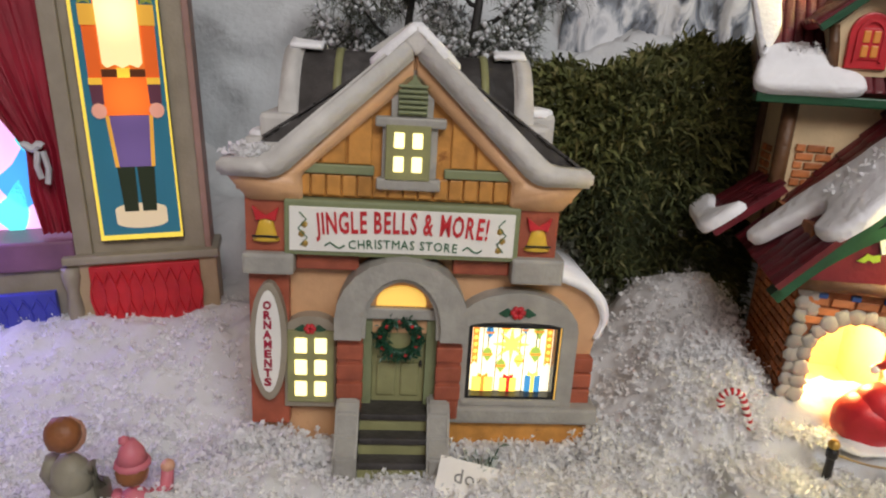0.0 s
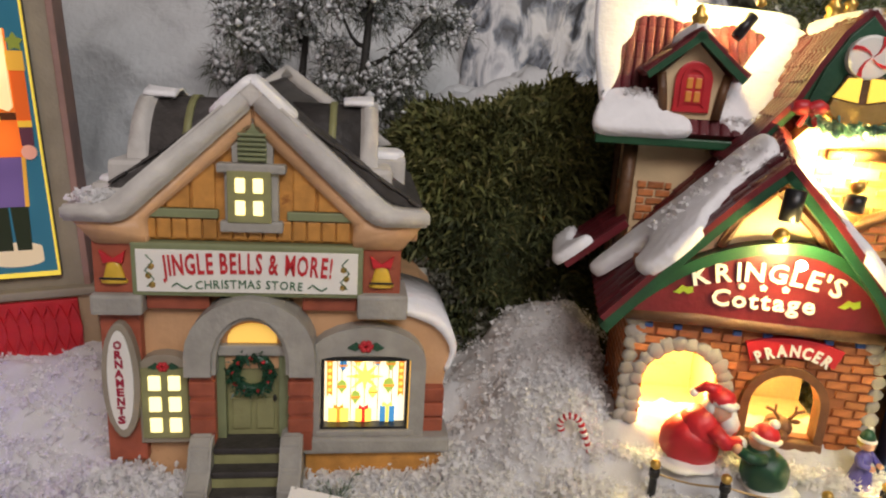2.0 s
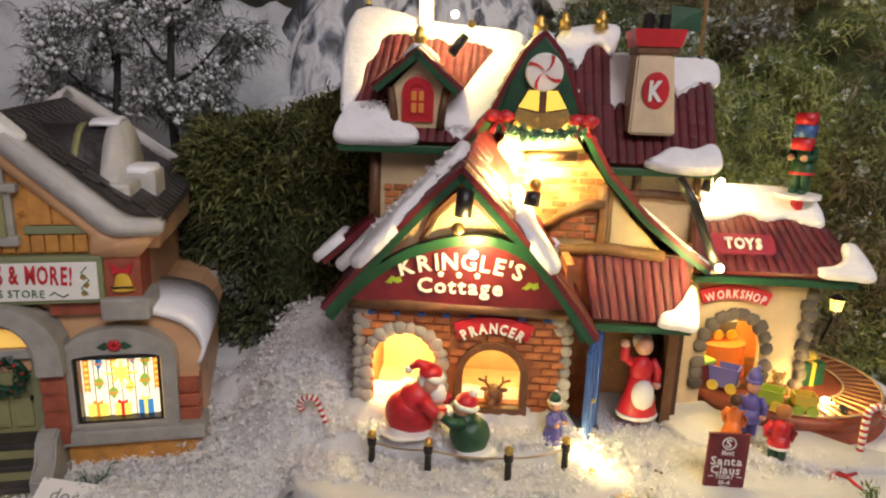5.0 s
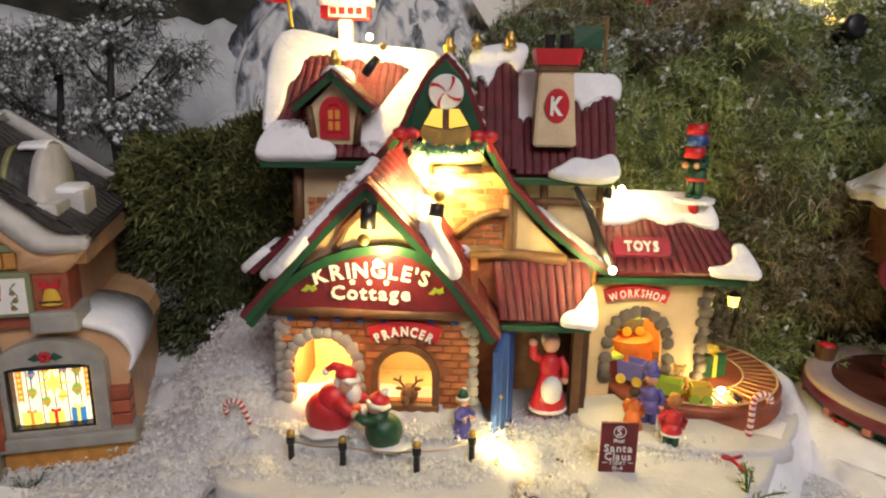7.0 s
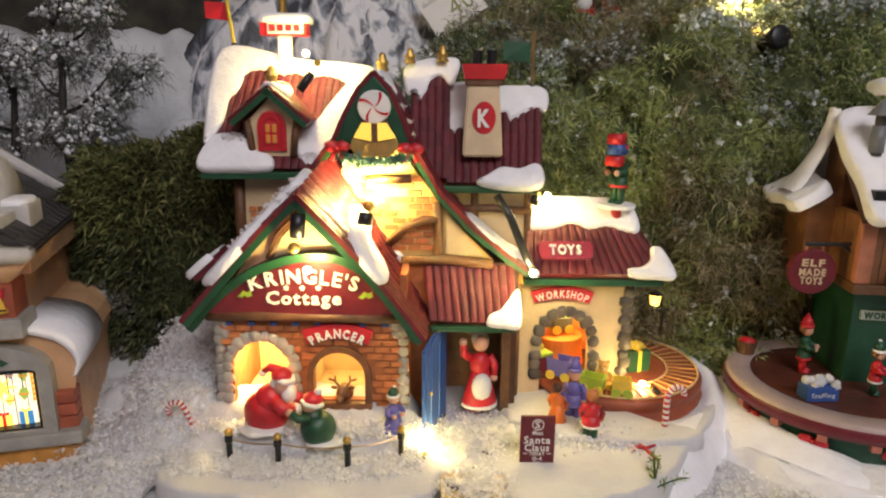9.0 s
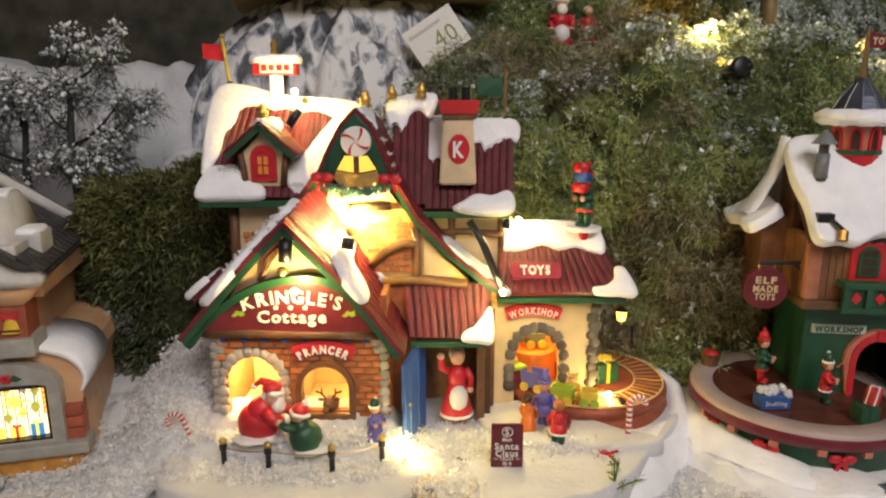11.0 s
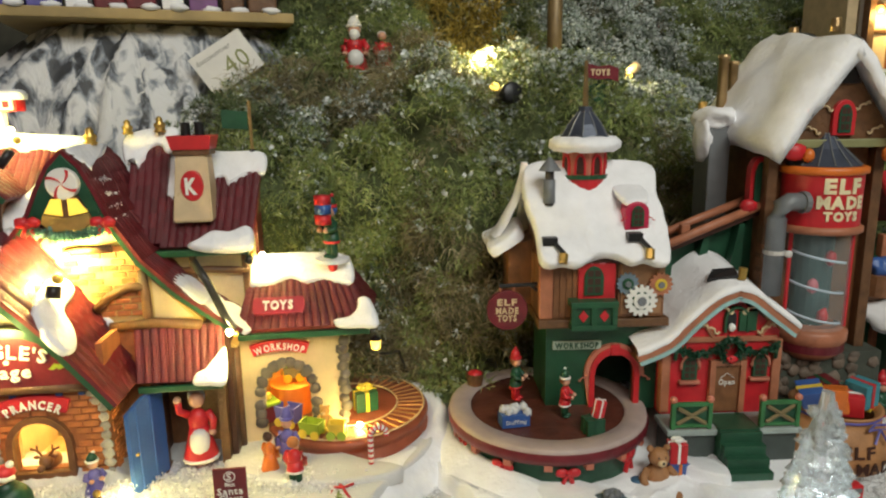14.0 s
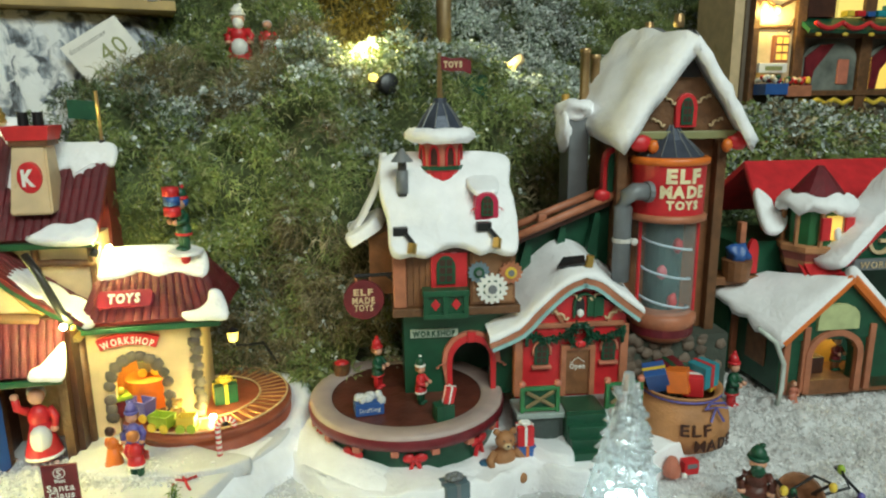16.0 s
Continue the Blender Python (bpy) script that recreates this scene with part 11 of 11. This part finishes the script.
wagon("grey toy cart loaded with green gifts", on(KR, 0.163, 0.078, 0.058, 10), PIPEGREY, YELLOW, 0.015, 0.011, 0.009)
t = thing("toy_engine", "red toy locomotive with a green roof", "toy train", on(KR, 0.146, 0.06, 0.0325, -60))
part("cab", box(B(), -0.006, 0.006, -0.005, 0.005, 0.003, 0.016, 0.001), DARKRED, t)
part("cab_roof", box(B(), -0.0075, 0.0075, -0.0065, 0.0065, 0.016, 0.0185, 0.001), LIME, t)
part("dome", ball(B(), (0, 0, 0.0215), 0.003, 2), YELLOW, t)
t = thing("display_table", "orange cloth-covered table inside the workshop", "table", on(KR, 0.162, 0.078, 0.036))
part("cloth", lathe(B(), [(0.018, 0.0), (0.0165, 0.012), (0.0165, 0.021), (0.0, 0.0222)], 0, 0, 24), ORANGE, t)
gift("gift_box", "lime gift box heaped on the cart", on(KR, 0.163, 0.078, 0.066, 15), 0.01, 0.008, 0.006, LIME, GREEN)


def teddy(m, s, label, colour):
    bm = B()
    ball(bm, (0, 0, 0.36 * s), (0.26 * s, 0.22 * s, 0.32 * s), 2, 0.05, 1)
    ball(bm, (0, -0.03 * s, 0.8 * s), (0.21 * s, 0.19 * s, 0.2 * s), 2)
    ball(bm, (0, -0.19 * s, 0.75 * s), (0.09 * s, 0.08 * s, 0.075 * s), 2, 0, 0, 1)
    ball(bm, (0, -0.26 * s, 0.78 * s), 0.03 * s, 1, 0, 0, 2)
    for x in (-1, 1):
        ball(bm, (x * 0.17 * s, 0.0, 0.97 * s), (0.075 * s, 0.05 * s, 0.075 * s), 2)
        ball(bm, (x * 0.07 * s, -0.19 * s, 0.86 * s), 0.022 * s, 1, 0, 0, 2)
        tube(bm, [(x * 0.2 * s, -0.02 * s, 0.55 * s), (x * 0.33 * s, -0.1 * s, 0.4 * s), (x * 0.3 * s, -0.18 * s, 0.28 * s)], 0.085 * s, 8)
        tube(bm, [(x * 0.15 * s, -0.05 * s, 0.14 * s), (x * 0.24 * s, -0.22 * s, 0.1 * s), (x * 0.27 * s, -0.34 * s, 0.11 * s)], 0.1 * s, 8)
        ball(bm, (x * 0.27 * s, -0.37 * s, 0.12 * s), (0.1 * s, 0.06 * s, 0.12 * s), 2)
    ob = part("teddy_bear", bm, [colour, CREAM, BLACK], None)
    for p in ob.data.polygons:
        p.use_smooth = True
    ob.matrix_world = m
    tagged(ob, label, "teddy bear")


teddy(on(EL, 0.0265, -0.046, -0.0055, 5), 0.035, "brown teddy bear sitting in the snow by the porch", BEARFUR)
teddy(on(KR, 0.1875, 0.0445, 0.0328, -20), 0.0175, "golden teddy bear sitting on the railway platform", mat("golden_bear", (0.55, 0.3, 0.08), 0.5))
t = thing("toy_ball", "blue toy ball in the snow beside the bear", "ball", on(EL, 0.0125, -0.047, 0.001))
part("ball", ball(B(), (0, 0, 0), 0.0068, 3), mat("toy_ball_blue", (0.05, 0.13, 0.22), 0.4), t)


def sack():
    t = thing("gift_sack", "bulging tan sack of wrapped presents with dark lettering", "sack", on(EL, 0.174, -0.004, -0.008, 2) @ Matrix.Diagonal((0.98, 0.98, 0.86, 1.0)))
    R0 = 0.0385
    prof = [(0.026, 0.0), (0.035, 0.005), (0.0392, 0.02), (0.037, 0.034), (0.031, 0.044), (0.0285, 0.048), (0.03, 0.052), (0.032, 0.0545), (0.03, 0.0548), (0.026, 0.05)]
    bm = lathe(B(), prof, 0, 0, 36, cap=False)
    for v in bm.verts:
        k = 1 + 0.06 * noise.noise(Vector((v.co.x * 40, v.co.y * 40, v.co.z * 50)))
        v.co.x *= k
        v.co.y *= k
    part("cloth", bm, SACKCLOTH, t, smooth=True)
    part("drawstring", tube(B(), [(0.0305 * math.cos(radians(a)), 0.0305 * math.sin(radians(a)), 0.0505) for a in range(-190, 171, 12)], 0.001, 5), LILAC, t)
    for s in (-1, 1):
        part("string_bow", tube(B(), [(0.012, -0.0315, 0.05), (0.012 + s * 0.006, -0.035, 0.052), (0.012 + s * 0.009, -0.035, 0.047), (0.012, -0.0335, 0.0475), (0.012 + s * 0.005, -0.037, 0.036)], 0.0011, 5), LILAC, t)

    def wrap(body, z, off, width):
        b2 = letters(B(), body, 0.0145, (0, 0, z), width, 0.0006, 0.0, 0.0003)
        for v in b2.verts:
            r = (0.0395 if v.co.z < 0.022 else 0.0392 - 0.1 * (v.co.z - 0.022)) - v.co.y
            a = v.co.x / 0.039 - math.radians(90) + off
            v.co = Vector((r * math.cos(a), r * math.sin(a), v.co.z))
        part("lettering", b2, DARKBROWN, t)

    wrap("ELF", 0.0245, -0.12, 0.026)
    wrap("MADE", 0.0105, 0.3, 0.037)
    rng = random.Random(2)
    for i, (x, y, m1, m2) in enumerate(((-0.02, -0.004, BLUE, YELLOW), (-0.008, -0.014, ORANGE, ORANGE), (0.004, -0.012, RED, WHITE), (0.014, -0.008, TEAL, RED), (0.022, -0.002, YELLOW, ORANGE), (-0.004, 0.006, DARKRED, GREEN), (0.008, 0.008, GREEN, RED))):
        w = rng.uniform(0.013, 0.017)
        gg = part("present", box(B(), -w / 2, w / 2, -w / 2, w / 2, 0, w * 1.25, 0.0008), m1, t)
        gg.matrix_local = Matrix.Translation((x, y, 0.0495 + rng.uniform(0, 0.007))) @ pose(0, 0, 0, rng.uniform(-20, 20), rng.uniform(-25, 25), rng.uniform(0, 90))
        part("ribbon", box(B(), -w * 0.1, w * 0.1, -w / 2 - 0.0004, w / 2 + 0.0004, 0, w * 1.25 + 0.0004), m2, gg)
    for x in (0.0, 0.01):
        part("bauble", ball(B(), (x, -0.006, 0.0665), (0.0055, 0.005, 0.0045), 2, 0.3, x), GREEN, t)
    e = thing("toy_engine", "small red toy engine and doll before the sack", "toy train", on(EL, 0.155, -0.05, -0.012, 5))
    part("cab", box(B(), 0.002, 0.0135, -0.004, 0.004, 0.001, 0.0115, 0.0012), RED, e)
    part("boiler", lathe(B(), [(0.0062, 0.001), (0.0066, 0.006), (0.0045, 0.011), (0.003, 0.0145), (0.0, 0.015)], -0.006, 0, 14), TERRA, e)
    part("window", box(B(), 0.004, 0.0115, -0.0046, -0.0036, 0.0065, 0.0098), PIPEGREY, e)
    part("wheel", ball(B(), (0.0012, -0.0052, 0.0022), 0.0022, 2), WHITE, e)


sack()


def ice_tree():
    t = thing("crystal_tree", "clear faceted crystal tree with coloured sparkles", "ice tree", pose(0.634, 0.05, -0.014))
    m = bpy.data.materials.new("clear_crystal")
    m.use_nodes = True
    b = m.node_tree.nodes["Principled BSDF"]
    b.inputs["Base Color"].default_value = (0.9, 0.95, 0.97, 1)
    b.inputs["Roughness"].default_value = 0.1
    b.inputs["Transmission Weight"].default_value = 0.75
    b.inputs["IOR"].default_value = 1.35
    bm = lathe(B(), [(0.032, 0.0), (0.026, 0.03), (0.018, 0.065), (0.009, 0.1), (0.0045, 0.116), (0.003, 0.128)], 0, 0, 14)
    for v in bm.verts:
        k = 1 + 0.22 * noise.noise(Vector((v.co.x * 160, v.co.y * 160, v.co.z * 90)))
        v.co.x *= k
        v.co.y *= k
    part("core", bm, m, t)
    shard = mesh_of(lathe(B(), [(0.0022, 0), (0.0026, 0.002), (0.0, 0.0052)], 0, 0, 5, cap=False), "shard", m)
    rng = random.Random(4)
    for i in range(290):
        z = 0.118 * rng.random() ** 1.2
        r = 0.0285 * (1 - z / 0.128) + 0.0012
        a = rng.uniform(0, 360)
        piece("shard", shard, t, Matrix.Translation((r * math.cos(radians(a)), r * math.sin(radians(a)), z)) @ pose(0, 0, 0, 0, rng.uniform(60, 120), a) @ Matrix.Scale(rng.uniform(0.6, 1.3), 4))
    for i, col in enumerate(((0.2, 0.4, 1.0), (0.2, 1.0, 0.5), (0.6, 0.4, 1.0), (0.3, 0.6, 1.0), (0.9, 0.9, 1.0))):
        a = -90 + rng.uniform(-60, 40)
        z = 0.02 + 0.014 * i
        r = 0.031 * (1 - z / 0.128)
        part("sparkle", ball(B(), (r * math.cos(radians(a)), r * math.sin(radians(a)), z), 0.0014, 1), glow("led_" + "abcde"[i], col, 3.0), t)


ice_tree()
point_lamp("crystal_tree_light", (0.634, 0.05, 0.04), 0.035, (0.85, 0.95, 1.0), 0.006)


def sprig(m, n, s, label, material):
    rng = random.Random(n)
    t = thing("fir_sprig", label, "sprig", m)
    for i in range(n):
        a, tilt = rng.uniform(0, 6.28), rng.uniform(0.2, 1.1)
        d = Vector((math.cos(a) * math.sin(tilt), math.sin(a) * math.sin(tilt), math.cos(tilt)))
        tip = d * s * rng.uniform(0.7, 1.1)
        tw = part("twig", tube(B(), [(0, 0, 0), tip * 0.5 + Vector((0, 0, 0.001)), tip], s * 0.02, 4), DARKGREEN, t)
        v, f = leaf_cloud([(tuple(tip * k / 8), tuple(d)) for k in range(2, 9)], s * 0.22, 0.7, i, 5, 0.08)
        stuff_mesh("needles", v, f, material, tw)


sprig(pose(0.0285, 0.262, -0.008), 9, 0.02, "small frosted green fir sprig in the snow", FROST)
sprig(on(KR, 0.197, -0.045, 0.013), 4, 0.02, "thin lime green fern sprig in the snow", island_mat("lime_fern", [(0, (0.1, 0.16, 0.02)), (1, (0.3, 0.4, 0.06))]))

# ---- things on the hill ----
t = thing("spotlight", "round black spotlight nestled in the moss", "spotlight", pose(0.629, 0.424, 0.272))
sh = part("drum", lathe(B(), [(0.0, -0.01), (0.009, -0.01), (0.0102, 0.0), (0.0102, 0.011), (0.008, 0.012), (0.0, 0.012)], 0, 0, 22, cap=False), BLACK, t, smooth=True)
sh.matrix_local = pose(0, 0, 0, 80, 0, 0)
part("stand", tube(B(), [(0, 0.008, -0.006), (0.004, 0.012, -0.03)], 0.003, 7), BLACK, t)
part("lit_lens", ball(B(), (-0.009, 0.012, 0.008), (0.005, 0.003, 0.004), 2), BULBSOFT, t)
point_lamp("hill_spot_light", (0.62, 0.47, 0.31), 0.5, (1.0, 0.82, 0.32), 0.01)
POSTBRASS = mat("dull_brass_post", (0.2, 0.14, 0.07), 0.45, 0.2, 60, 0.1, metal=0.3)
t = thing("lamp_post", "slim brass-coloured lamp post rising from the moss", "lamp post", pose(0.743, 0.54, 0.29))
part("shaft", tube(B(), [(0, 0, 0), (0, 0, 0.05), (0.001, 0, 0.2)], 0.0088, 12), POSTBRASS, t, smooth=True)
part("foot", lathe(B(), [(0.013, 0.0), (0.012, 0.012), (0.009, 0.02)], 0, 0, 14), POSTBRASS, t)
t = thing("spotlight", "dark green box spotlight shining on pale bark", "spotlight", pose(0.725, 0.45, 0.262))
part("housing", box(B(), -0.03, 0.026, -0.01, 0.02, -0.012, 0.022, 0.004), DARKGREEN, t)
part("bark", tube(B(), [(0.0, 0.01, 0.034), (0.03, 0.01, 0.036), (0.062, 0.01, 0.03), (0.078, 0.01, 0.041)], 0.006, 8), CREAM, t, smooth=True)
part("lit_lens", ball(B(), (0.06, 0.002, 0.03), (0.006, 0.004, 0.004), 2), BULBSOFT, t)
point_lamp("hill_spot_light", (0.785, 0.45, 0.305), 0.12, (1.0, 0.85, 0.4), 0.008)


def light_basket():
    """A tipped basket with a tangle of coloured bulbs beside the gnome."""
    t = thing("bulb_basket", "brown tipped basket with a tangled string of coloured bulbs", "basket", pose(0.787, 0.058, -0.008))
    bm = lathe(B(), [(0.0, -0.01), (0.011, -0.01), (0.0145, 0.0), (0.0155, 0.01), (0.0138, 0.01), (0.012, -0.006), (0.0, -0.007)], 0, 0, 18, cap=False)
    ob = part("basket", bm, BROWN, t, smooth=True)
    ob.matrix_local = pose(0, 0, 0, 35, -25, 0)
    rng = random.Random(9)
    pts = [Vector((-0.03 + 0.0055 * i, -0.012 + 0.01 * math.sin(i * 1.9), 0.012 + 0.012 * math.sin(i * 1.3 + 1) + 0.004 * rng.random())) for i in range(13)]
    part("cord", tube(B(), [tuple(p) for p in pts], 0.0011, 6), BLACK, t, smooth=True)
    for i, p in enumerate(pts[::2]):
        part("bulb", ball(B(), tuple(p + Vector((0, -0.001, -0.002))), (0.0026, 0.0026, 0.0036), 2), (YELLOW, RED, GREEN, YELLOW, RED, LIME, LILAC)[i % 7], t)


light_basket()
